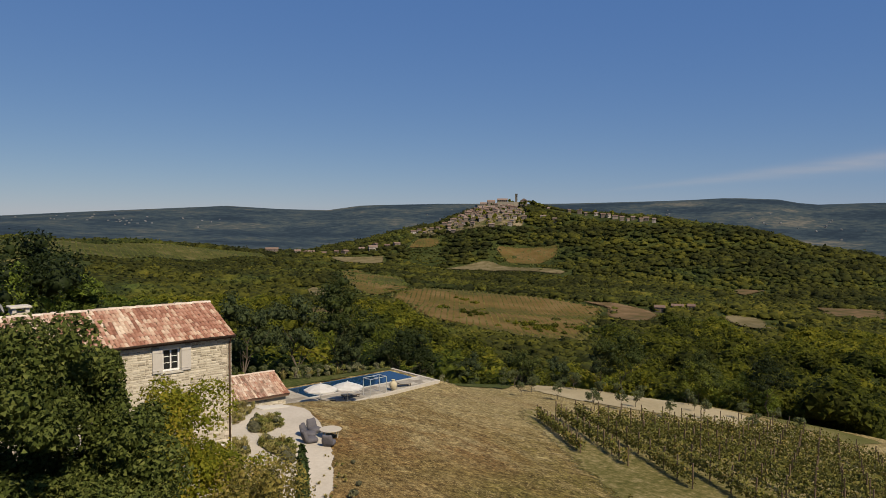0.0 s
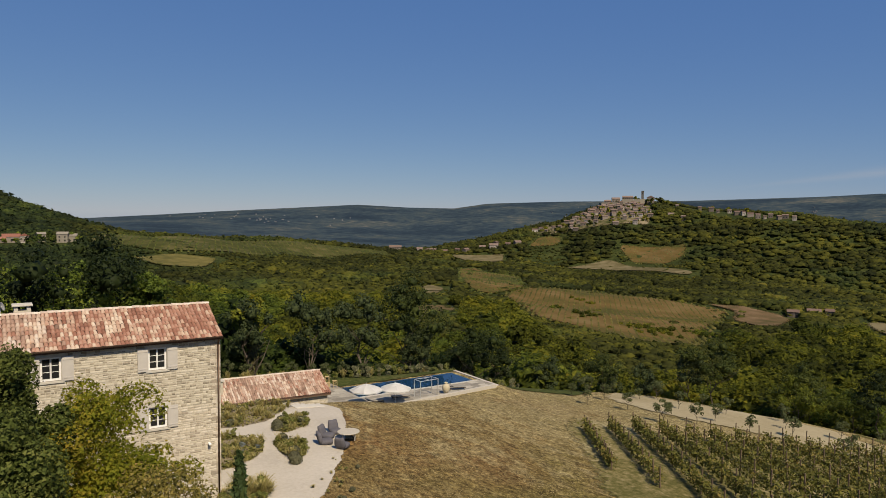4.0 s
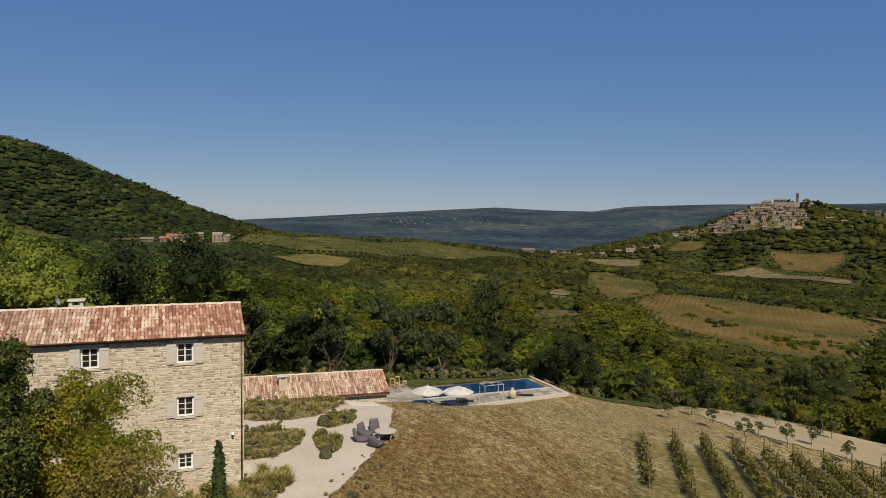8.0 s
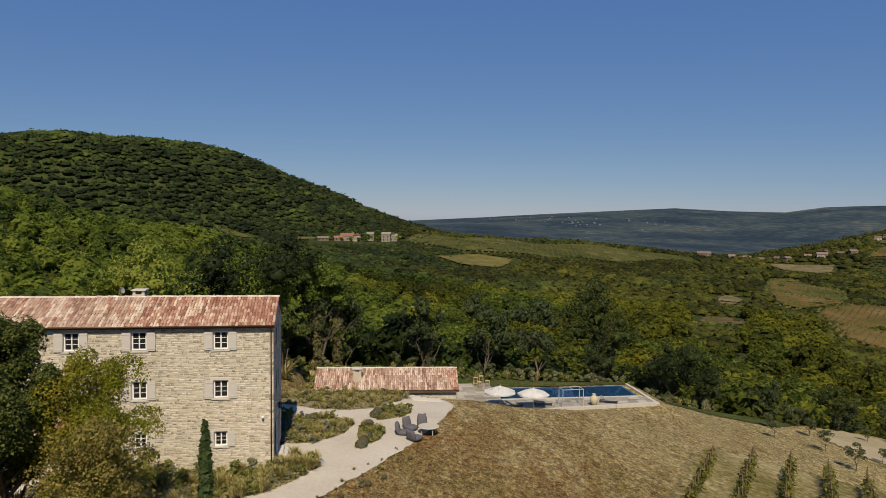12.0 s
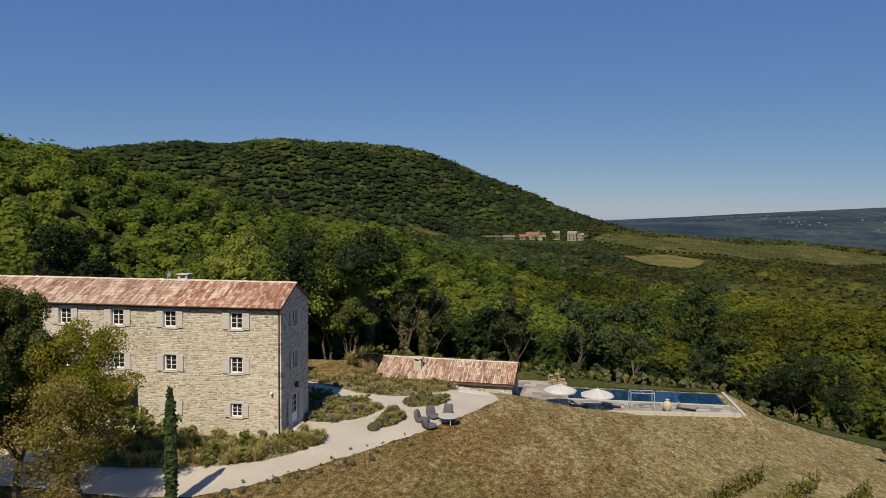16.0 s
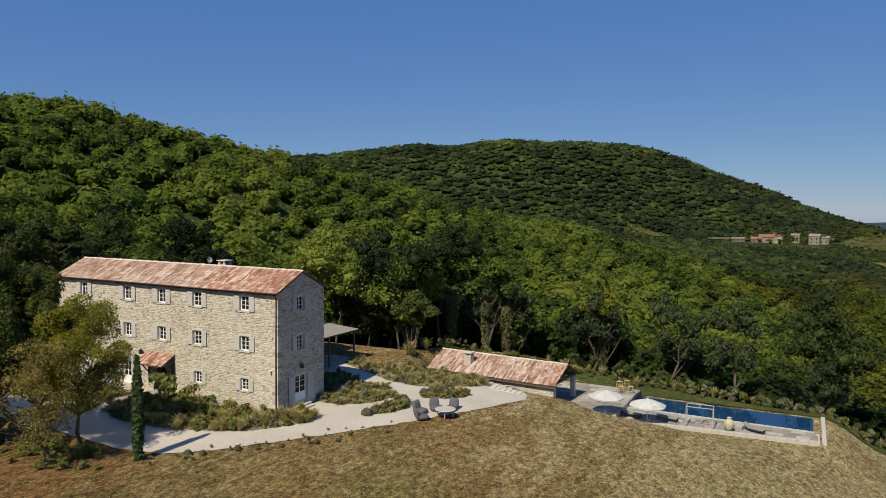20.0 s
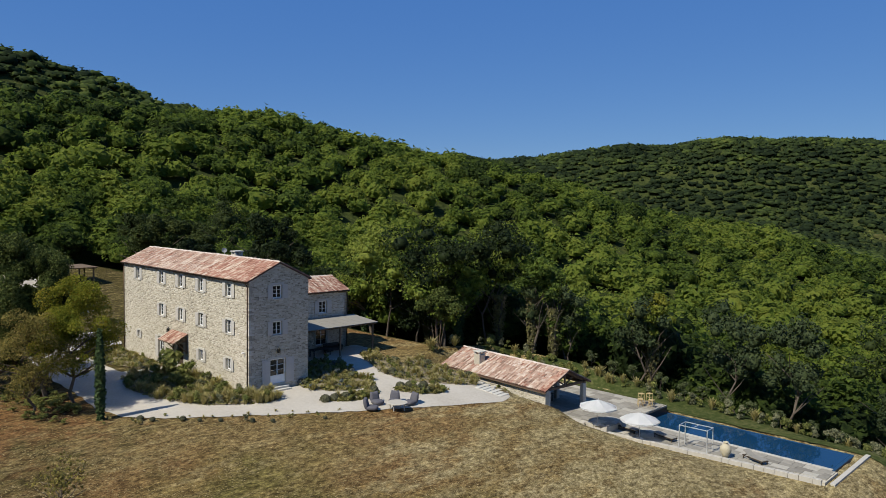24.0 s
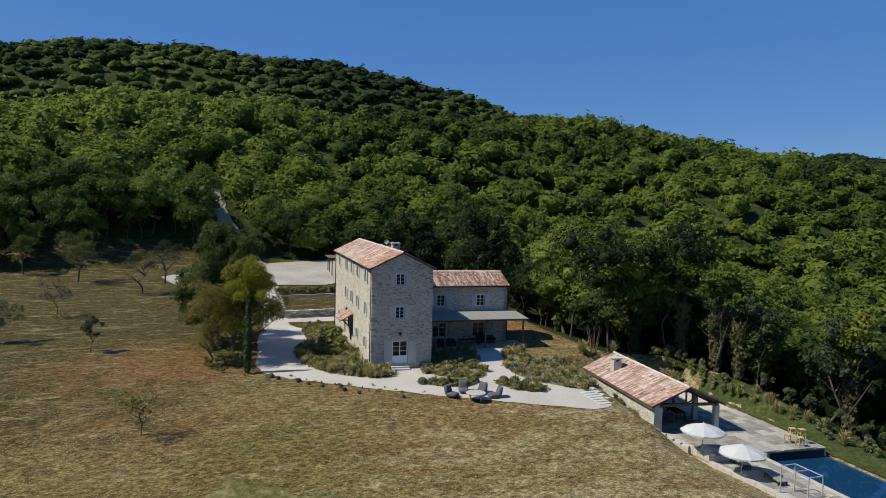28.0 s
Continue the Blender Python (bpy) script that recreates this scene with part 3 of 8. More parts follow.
def drape(name, poly, material, lift, cell, label, category, kind="structure", rough_edge=0.15, seed=1, parent=None, fray=0.0):
    """A thin sheet over the ground within an outline."""
    rng = np.random.default_rng(seed)
    px, py = [p[0] for p in poly], [p[1] for p in poly]
    xs, ys = np.arange(min(px), max(px) + cell, cell), np.arange(min(py), max(py) + cell, cell)
    X, Y = np.meshgrid(xs, ys, indexing="ij")
    X = X + rng.uniform(-rough_edge, rough_edge, X.shape) * cell
    Y = Y + rng.uniform(-rough_edge, rough_edge, Y.shape) * cell
    cx, cy = (X[:-1, :-1] + X[1:, 1:]) / 2, (Y[:-1, :-1] + Y[1:, 1:]) / 2
    wob = 0.35 * cell * np.sin(cx * 2.1 + seed) + 0.35 * cell * np.sin(cy * 2.7 + 2 * seed)
    keep = inside(poly, cx + wob, cy - wob)
    n = len(ys)
    a, b = np.nonzero(keep)
    f = np.stack([a * n + b, (a + 1) * n + b, (a + 1) * n + b + 1, a * n + b + 1], -1)
    use = np.unique(f)
    back = np.zeros(X.size, np.int64)
    back[use] = np.arange(len(use))
    # ease the stepped outline
    f = back[f]
    px, py = X.ravel()[use], Y.ravel()[use]
    e = np.sort(np.vstack([f[:, [0, 1]], f[:, [1, 2]], f[:, [2, 3]], f[:, [3, 0]]]), 1)
    e, times = np.unique(e, axis=0, return_counts=True)
    e = e[times == 1]
    deg = np.bincount(e.ravel(), minlength=len(use))
    rim = deg > 0
    for _ in range(7):
        for p in (px, py):
            tot = np.bincount(e[:, 0], p[e[:, 1]], len(use)) + np.bincount(e[:, 1], p[e[:, 0]], len(use))
            p[rim] = 0.4 * p[rim] + 0.6 * tot[rim] / deg[rim]
    V = np.stack([px, py, land(px, py) + lift], -1)
    tint = None
    if fray:
        if material.name not in FRAYED:
            FRAYED[material.name] = frayed(material)
        material = FRAYED[material.name]
        tint = np.clip(rim_distance(poly, px, py) / fray, 0, 1)
        tint[rim] = 0
    ob = mesh_obj(name, V, f, material, parent, smooth=True, tint=tint)
    return tagged(ob, label, category, kind=kind)


m_gravel_grey = surf("grey_gravel", [(0.25, C(0.25, 0.22, 0.175)), (0.5, C(0.34, 0.305, 0.245)), (0.75, C(0.43, 0.39, 0.32))], 2.0, 0.95, 0.02, 30, big=0.08, bigamt=0.5, gain=1.5)
COURT = [(17.2, 27.6), (20.2, 30.2), (22.8, 33.3), (25.3, 36.6), (27.5, 39.8), (29.6, 43.4), (31.3, 46.8), (32.8, 50.2), (34.0, 53.6), (33.2, 56.0), (29.3, 56.0), (28.3, 54.3), (25.0, 52.0), (22.0, 51.0), (19.5, 51.2), (14.5, 53.2), (13.8, 56), (10.2, 56), (10.2, 44), (19, 43.9), (19, 37.6), (17.2, 33.4), (13.2, 32.6), (7.0, 33.0), (6.8, 37.6), (3.5, 37.6), (2.5, 33.4), (-6, 33.6), (-9, 32.0), (-39, 32.2), (-39, 29.6), (-9, 28.4), (0, 27.4), (8, 27.4), (13, 27.0)]
drape("gravel_court", COURT, m_gravel, 0.05, 0.3, "pale crushed limestone courtyard and drive around the house", "gravel court", fray=0.5)
drape("parking_area", [(-38, 41), (-40, 30), (-41, 22), (-43, 14.5), (-53, 11), (-57, 15), (-62, 22), (-68, 33), (-70, 46), (-52, 48)], m_gravel_grey, 0.12, 0.8, "pale gravel parking area behind the house", "parking area", seed=3, fray=1.5)

# ---- masonry ----
rs = np.random.default_rng(7)


def courses(u0, u1, z0, z1, holes, h=(0.07, 0.17), w=(0.11, 0.40)):
    """Uneven courses of stones in a rectangle, left out where there are holes; large walls in small bays, so that no course runs far."""
    if u1 - u0 > 2.6 and z1 - z0 > 1.6 and h[1] < 0.25:
        out, z = [], z0
        while z < z1 - 0.05:
            top = z + rs.uniform(0.55, 1.1)
            top = z1 if z1 - top < 0.4 else top
            u = u0
            while u < u1 - 0.05:
                end = u + rs.uniform(0.9, 2.4)
                end = u1 if u1 - end < 0.6 else end
                out.append(courses(u, end, z, top, holes, h, w))
                u = end
            z = top
        return np.vstack([o for o in out if len(o)])
    out, z = [], z0
    while z < z1 - 0.03:
        hh = min(rs.uniform(*h), z1 - z)
        if z1 - z - hh < 0.05:
            hh = z1 - z
        u = u0
        while u < u1 - 0.02:
            ww = min(rs.uniform(*w), u1 - u)
            if u1 - u - ww < 0.15:
                ww = u1 - u
            a, b = u, u + ww
            for (ha, hb, hz0, hz1) in holes:
                if z + hh > hz0 + 0.03 and z < hz1 - 0.03 and b > ha and a < hb:
                    if a < ha - 0.08:
                        b = ha
                    elif b > hb + 0.08:
                        a = hb
                    else:
                        a = b
            if b - a > 0.06:
                out.append((a, b, z, z + hh))
            u += ww
        z += hh
    return np.array(out)


def stone_boxes(cells, depth=0.017, gap=0.007):
    """Stones as shallow blocks with eased faces: vertices in (u, n, z) and quads."""
    n = len(cells)
    a, b, z0, z1 = cells.T
    d = depth * rs.uniform(0.35, 1.0, n)
    V = np.zeros((n, 8, 3))
    for k, (s, t) in enumerate(((0, 0), (1, 0), (1, 1), (0, 1))):
        V[:, k, 0] = np.where(s, b - gap, a + gap)
        V[:, k, 2] = np.where(t, z1 - gap, z0 + gap)
        V[:, k, 1] = -0.01
        e = rs.uniform(0.012, 0.03, (n, 2))
        V[:, k + 4, 0] = V[:, k, 0] + (e[:, 0] if not s else -e[:, 0])
        V[:, k + 4, 2] = V[:, k, 2] + (e[:, 1] if not t else -e[:, 1])
        V[:, k + 4, 1] = d + rs.uniform(-0.006, 0.006, n)
    q = np.array([(4, 5, 6, 7), (0, 1, 5, 4), (1, 2, 6, 5), (2, 3, 7, 6), (3, 0, 4, 7)])
    return V, q


def facade_frame(origin, along, out):
    """Maps (u along the wall, n outward, z up) into the world."""
    a, o = Vector(along).normalized(), Vector(out).normalized()
    return Matrix(((a.x, o.x, 0, origin[0]), (a.y, o.y, 0, origin[1]), (0, 0, 1, origin[2]), (0, 0, 0, 1)))


def to_world(F, V):
    M = np.array(F)
    return V @ M[:3, :3].T + M[:3, 3]


def wall_shell(parent, F, u0, u1, z0, z1, holes, thick, gable=None):
    """The wall itself, with its openings cut right through."""
    us = sorted({u0, u1, *[v for h in holes for v in h[:2]]})
    zs = sorted({z0, z1, *[v for h in holes for v in h[2:]]})
    bm = bmesh.new()
    for a, b in zip(us, us[1:]):
        run = None
        for c, d in zip(zs, zs[1:]):
            mu, mz = (a + b) / 2, (c + d) / 2
            solid = not any(h[0] < mu < h[1] and h[2] < mz < h[3] for h in holes)
            if solid:
                run = (run[0], d) if run else (c, d)
            if (not solid or d == z1) and run:
                box(bm, a, -thick, run[0], b, 0, run[1])
                run = None
    if gable:
        tri = [(u0, z1), (u1, z1), gable]
        f = [bm.verts.new((u, 0, z)) for u, z in tri]
        k = [bm.verts.new((u, -thick, z)) for u, z in tri]
        bm.faces.new(f)
        bm.faces.new(k[::-1])
        for p in range(3):
            bm.faces.new((f[p], k[p], k[(p + 1) % 3], f[(p + 1) % 3]))
    bmesh.ops.transform(bm, matrix=F, verts=bm.verts)
    return part("wall", bm, m_mortar, parent)


def stonework(parent, F, cells, singles=None, label="coursed pale limestone blocks with lime mortar"):
    """Stones on a wall: those in the singles stretch one by one, the rest in one mesh."""
    if not len(cells):
        return
    pick = np.zeros(len(cells), bool)
    if singles:
        pick = (cells[:, 0] > singles[0]) & (cells[:, 1] < singles[1]) & (cells[:, 2] > singles[2]) & (cells[:, 3] < singles[3])
    V, q = stone_boxes(cells[~pick])
    f = (np.arange(len(V))[:, None, None] * 8 + q[None]).reshape(-1, 4)
    tagged(mesh_obj("stonework", to_world(F, V.reshape(-1, 3)), f, m_stone, parent), label, kind="stuff")
    if pick.any():
        V, q = stone_boxes(cells[pick])
        for v in V:
            w = to_world(F, v)
            c = w.mean(0)
            ob = mesh_obj("stone", w - c, q, m_stone_o, parent)
            ob.location = c


MESHES = {}


def shared(key, make, material):
    if key not in MESHES:
        bm = make()
        bmesh.ops.recalc_face_normals(bm, faces=bm.faces[:])
        me = bpy.data.meshes.new(key.split("|")[0])
        bm.to_mesh(me)
        bm.free()
        me.materials.append(material)
        MESHES[key] = me
    return MESHES[key]


def put(name, key, make, material, parent, m=None, label=""):
    ob = new(name, shared(name + "|" + key, make, material))
    ob.parent = parent
    if m is not None:
        ob.matrix_local = m
    return tagged(ob, label) if label else ob


def multi(*boxes, bevel=0.0):
    bm = bmesh.new()
    for b in boxes:
        box(bm, *b, bevel=bevel)
    return bm


def shutter_mesh(w, h):
    bm = boxm(0, 0, 0, w, 0.035, h, 0.006)
    for z in (0.12, h - 0.2):
        box(bm, 0.03, 0.035, z, w - 0.03, 0.05, z + 0.08, 0.004)
    for k in range(1, 4):
        box(bm, w * k / 4 - 0.004, 0.033, 0.02, w * k / 4 + 0.004, 0.037, h - 0.02)
    return bm


def window(house, F, u, z, w, h, rows=3, shutters=(True, True), door=False, sw=None):
    """A two-leaf casement set into its opening, with stone surround and open shutters: (u, z) is the opening's lower left corner."""
    name = "door" if door else "window"
    win = new(name)
    win.empty_display_size = 0.2
    win.parent = house
    win.matrix_local = F @ Matrix.Translation((u, 0, z))
    tagged(win, "white glazed double door with grey shutters" if door else "white casement window with open grey shutters")
    k = f"{w:.2f},{h:.2f},{rows}"
    d = -0.12
    t = 0.055
    put("window_frame", k, lambda: multi((0, d - 0.06, 0, t, d, h), (w - t, d - 0.06, 0, w, d, h), (t, d - 0.06, h - t, w - t, d, h), (t, d - 0.06, 0, w - t, d, t)), m_frame, win)
    low = 0.62 if door else 0
    lw = (w - 2 * t) / 2 - 0.004

    def sash():
        bs = [(0, 0, 0, 0.035, 0.045, h - 2 * t), (lw - 0.035, 0, 0, lw, 0.045, h - 2 * t), (0.035, 0, 0, lw - 0.035, 0.045, 0.05 + low), (0.035, 0, h - 2 * t - 0.04, lw - 0.035, 0.045, h - 2 * t)]
        gh = (h - 2 * t - 0.11 - low) / rows
        for r in range(1, rows):
            bs.append((0.05, 0.008, 0.06 + low + r * gh - 0.015, lw - 0.05, 0.038, 0.06 + low + r * gh + 0.015))
        return multi(*bs)
    gh = (h - 2 * t - 0.11 - low) / rows
    for s in range(2):
        x = t + 0.002 + s * (lw + 0.004)
        put("sash", k, sash, m_frame, win, pose(x, d - 0.05, t))
        for r in range(rows):
            put("pane", k, lambda: boxm(0, 0, 0, lw - 0.1, 0.008, gh - 0.03), m_glass, win, pose(x + 0.05, d - 0.035, t + 0.06 + low + r * gh + 0.015))
    if not door:
        put("window_sill", k, lambda: boxm(-0.14, -0.3, -0.12, w + 0.14, 0.07, 0, 0.01), m_dress, win)
    put("surround", k, lambda: multi((-0.16, -0.3, 0.004, -0.003, 0.028, h), (w + 0.003, -0.3, 0.004, w + 0.16, 0.028, h), (-0.2, -0.3, h + 0.003, w + 0.2, 0.034, h + 0.2), bevel=0.008), m_dress, win)
    sw = sw or w * 0.56
    for s, on in enumerate(shutters):
        if on:
            x = -sw - 0.03 if s == 0 else w + 0.03
            put("shutter", k, lambda: shutter_mesh(sw, h + 0.04), m_shutter, win, pose(x, 0.055, -0.02), "grey painted wooden shutter")
    return (u - 0.2, u + w + 0.2, z - 0.12, z + h + 0.2), (u, u + w, z, z + h)


def tile_row_mesh(n=5, r0=0.085, r1=0.105, length=0.46, lift=0.0):
    """A barrel tile lying along v with its hollow down: (u, v, n)."""
    V = []
    for v, r in ((0, r1), (length, r0)):
        for k in range(n):
            a = math.pi * k / (n - 1)
            V.append((-r * math.cos(a), v, r * math.sin(a) * 0.85 + lift))
    for k in range(n):
        a = math.pi * k / (n - 1)
        V.append((-(r1 - 0.018) * math.cos(a), 0.0, (r1 - 0.018) * math.sin(a) * 0.85 + lift))
    q = [(k, k + 1, n + k + 1, n + k) for k in range(n - 1)] + [(2 * n + k, 2 * n + k + 1, k + 1, k) for k in range(n - 1)]
    return np.array(V), np.array(q)


TV, TQ = tile_row_mesh()


def slope_frame(origin, along, up):
    a, u = Vector(along).normalized(), Vector(up).normalized()
    n = a.cross(u).normalized()
    return Matrix(((a.x, u.x, n.x, origin[0]), (a.y, u.y, n.y, origin[1]), (a.z, u.z, n.z, origin[2]), (0, 0, 0, 1)))


# channel tiles darkened for dirt and the shade between barrel tiles, put into the colour
m_channel = surf("shaded_channel_tile", [(0.2, C(0.06, 0.032, 0.024)), (0.5, C(0.11, 0.062, 0.045)), (0.8, C(0.17, 0.11, 0.08))], 2.0, 0.95, 0.01, 20)
m_tile_old = surf("pale_old_tile", [(0.05, C(0.13, 0.085, 0.062)), (0.28, C(0.28, 0.18, 0.135)), (0.45, C(0.36, 0.235, 0.175)), (0.62, C(0.43, 0.32, 0.25)), (0.85, C(0.56, 0.47, 0.39))], 1.6, 0.9, 0.01, 30, tint="tint", vary=0.31, big=0.1, bigamt=0.3)


def roof_slope(parent, F, length, rise, singles=0, pitch=0.2, step=0.37):
    """Rows of barrel tiles on a slope; the first ones singly from the far end, the rest in one mesh."""
    cols, rows = int(length / pitch), max(2, int((rise - 0.05) / step))
    step = (rise - 0.08) / rows
    cc, rw = np.meshgrid(np.arange(cols), np.arange(rows), indexing="ij")
    u = (cc.ravel() + 0.5) * length / cols + rs.uniform(-0.015, 0.015, cc.size)
    v = rw.ravel() * step + rs.uniform(-0.03, 0.03, cc.size) - 0.04
    yaw, tip = rs.uniform(-0.05, 0.05, cc.size), 0.05 + rs.uniform(-0.015, 0.02, cc.size)
    V = np.repeat(TV[None], cc.size, 0)
    x = V[..., 0] - V[..., 1] * yaw[:, None]
    zz = V[..., 2] + (0.46 - V[..., 1]) * tip[:, None] + 0.012
    V = np.stack([x + u[:, None], V[..., 1] + v[:, None], zz], -1)
    order = np.argsort(-u)
    one = order[:singles]
    rest = order[singles:]
    f = (np.arange(len(rest))[:, None, None] * len(TV) + TQ[None]).reshape(-1, 4)
    runs = np.repeat(rs.normal(0, 0.26, (cols, rows // 3 + 2)), 3, axis=1)[:, :rows].ravel()
    shade = np.clip(0.5 + runs + rs.normal(0, 0.2, cc.size), 0, 1)[rest]
    ob = tagged(mesh_obj("roof_tiles", to_world(F, V[rest].reshape(-1, 3)), f, m_tile, parent, smooth=False, tint=np.repeat(shade, len(TV))), "rows of weathered terracotta barrel tiles", kind="stuff")
    if length > 12.5:
        # older, paler tiles on the western two thirds of the house and all over the pavilion
        ob.data.materials.append(m_tile_old)
        old = ((to_world(F, V[rest].mean(1))[:, 0] + rs.normal(0, 0.7, len(rest)) < 10.0) | (length < 20)) & (rs.random(len(rest)) < 0.85)
        ob.data.polygons.foreach_set("material_index", np.repeat(old.astype(np.int32), len(TQ)))
    me = None
    for k in one:
        if me is None:
            ob = mesh_obj("roof_tile", TV, TQ, m_tile_o, parent)
            me = ob.data
        else:
            ob = new("roof_tile", me)
            ob.parent = parent
        ob.matrix_local = F @ Matrix.Translation((u[k], v[k], 0.012 + 0.46 * tip[k])) @ Euler((-tip[k], 0, yaw[k])).to_matrix().to_4x4()


def ridge_row(parent, a, b, name="ridge_tiles", r=0.13):
    """Mortared ridge tiles laid end to end from a to b."""
    a, b = Vector(a), Vector(b)
    d = b - a
    n = max(2, int(d.length / 0.36))
    rv, rq = tile_row_mesh(7, r * 0.9, r * 1.1, 0.40)
    F = Matrix.Translation(a) @ Matrix((*[(0, 0, 0, 0)] * 0, *[r_ for r_ in slope_frame((0, 0, 0), Vector((d.y, -d.x, 0)), d)]))
    V = np.repeat(rv[None], n, 0)
    V[:, :, 1] += (np.arange(n) * d.length / n)[:, None]
    V[:, :, 2] += rs.uniform(0.0, 0.03, n)[:, None]
    f = (np.arange(n)[:, None, None] * len(rv) + rq[None]).reshape(-1, 4)
    tagged(mesh_obj(name, to_world(F, V.reshape(-1, 3)), f, m_ridge, parent), "pale mortared ridge tiles", kind="stuff")


def gable_roof(parent, x0, x1, y0, y1, eave, ridge, over=0.3, gable_over=0.15, along="x", singles=0, thick=0.12):
    """A gabled roof over a rectangle, its ridge along x or y."""
    if along == "x":
        a0, a1, c0, c1 = x0, x1, y0, y1
        P = lambda a, c, z: (a, c, z)
    else:
        a0, a1, c0, c1 = y0, y1, x0, x1
        P = lambda a, c, z: (c, a, z)
    cm = (c0 + c1) / 2
    a0, a1 = a0 - gable_over, a1 + gable_over
    slope = (ridge - eave) / (cm - c0)
    ze = eave - over * slope
    bm = bmesh.new()
    for s, c in ((1, c0 - over), (-1, c1 + over)):
        top = [P(a0, c, ze), P(a1, c, ze), P(a1, cm, ridge), P(a0, cm, ridge)]
        up = [bm.verts.new(Vector(p)) for p in top]
        dn = [bm.verts.new(Vector(p) - Vector((0, 0, thick))) for p in top]
        bm.faces.new(up)
        bm.faces.new(dn[::-1])
        for k in range(4):
            bm.faces.new((up[k], dn[k], dn[(k + 1) % 4], up[(k + 1) % 4]))
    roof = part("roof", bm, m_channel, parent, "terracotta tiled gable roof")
    length = a1 - a0
    run = math.hypot(cm - c0 + over, ridge - ze)
    first = P(a0, c0 - over, ze) if along == "x" else P(a1, c0 - over, ze)
    d1 = Vector(P(1, 0, 0)) if along == "x" else Vector(P(-1, 0, 0))
    roof_slope(roof, slope_frame(first, d1, Vector(P(0, cm - c0 + over, ridge - ze))), length, run, singles)
    second = P(a1, c1 + over, ze) if along == "x" else P(a0, c1 + over, ze)
    roof_slope(roof, slope_frame(second, -d1, Vector(P(0, -(cm - c0 + over), ridge - ze))), length, run, singles if along == "y" else 0)
    ridge_row(roof, P(a0, cm, ridge + 0.0), P(a1, cm, ridge + 0.0))
    return roof


m_sheet_grey = surf("grey_enamel", [(0.2, C(0.22, 0.22, 0.21)), (0.8, C(0.32, 0.32, 0.31))], 2, 0.5)
# ---- main house ----
HX0, HX1, HY0, HY1 = -7.9, 18.9, 37.75, 43.75
EAVE, RIDGE, BASE = 8.85, 10.32, -1.6
house = thing("farmhouse", "three-storey pale stone farmhouse with tiled roof and grey shutters", "house", pose(0, 0, 0))
FS = facade_frame((HX0, HY0, 0), (1, 0, 0), (0, -1, 0))
FE = facade_frame((HX1, HY0, 0), (0, 1, 0), (1, 0, 0))
FW = facade_frame((HX0, HY1, 0), (0, -1, 0), (-1, 0, 0))
FN = facade_frame((HX1, HY1, 0), (-1, 0, 0), (0, 1, 0))
sh_s, op_s = [], []
for x in (-4.55, 1.3, 5.6, 9.8, 15.0):
    a, b = window(house, FS, x - HX0, 7.15, 0.96, 1.24, 3)
    sh_s.append(a), op_s.append(b)
for x in (1.3, 5.6, 9.8, 15.0):
    a, b = window(house, FS, x - HX0, 3.88, 0.96, 1.2, 3)
    sh_s.append(a), op_s.append(b)
for x in (9.9, 15.05):
    a, b = window(house, FS, x - HX0, 0.62, 0.84, 1.0, 3)
    sh_s.append(a), op_s.append(b)
a, b = window(house, FS, -4.2 - HX0, 0.9, 0.6, 0.7, 2)
sh_s.append(a), op_s.append(b)
a, b = window(house, FS, 1.0 - HX0, -0.45, 1.15, 2.15, 3, (True, False), True)
sh_s.append(a), op_s.append(b)
ent = (5.3 - HX0, 6.6 - HX0, -0.6, 1.55)
op_s.append(ent)
sh_s.append((ent[0] - 0.2, ent[1] + 0.2, ent[2], ent[3] + 0.2))
wall_shell(house, FS, 0.5, HX1 - HX0 - 0.5, BASE, EAVE, op_s, 0.5)
L_S = HX1 - HX0
stonework(house, FS, courses(0, L_S, BASE + 0.4, EAVE - 0.05, sh_s), (L_S - 3.4, L_S, -1.0, 4.9))
sh_e, op_e = [], []
for z, h in ((7.12, 1.2), (3.9, 1.22)):
    a, b = window(house, FE, 2.32, z, 0.92, h, 3)
    sh_e.append(a), op_e.append(b)
a, b = window(house, FE, 2.08, -0.42, 1.55, 2.2, 3, (True, True), True, sw=0.8)
sh_e.append(a), op_e.append(b)
wall_shell(house, FE, 0, 6.0, BASE, EAVE, op_e, 0.5, (3.0, RIDGE - 0.1))
stonework(house, FE, courses(0, 6.0, BASE + 0.4, EAVE, sh_e))
g = courses(0, 6.0, EAVE, RIDGE - 0.15, [])
keep = [(a, b, c, d) for a, b, c, d in g if (EAVE + (RIDGE - 0.15 - EAVE) * (1 - max(abs(a - 3), abs(b - 3)) / 3)) > d - 0.03]
stonework(house, FE, np.array(keep))
wall_shell(house, FW, 0, 6.0, BASE, EAVE, [], 0.5, (3.0, RIDGE - 0.1))
stonework(house, FW, courses(0, 6.0, BASE + 0.4, EAVE, [], (0.28, 0.42), (0.4, 1.0)))
wall_shell(house, FN, 0.5, L_S - 0.5, BASE, EAVE, [], 0.5)
stonework(house, FN, courses(0, L_S, BASE + 0.4, EAVE, [], (0.28, 0.42), (0.4, 1.0)))
gable_roof(house, HX0, HX1, HY0, HY1, EAVE + 0.02, RIDGE, 0.28, 0.12, "x", 160)
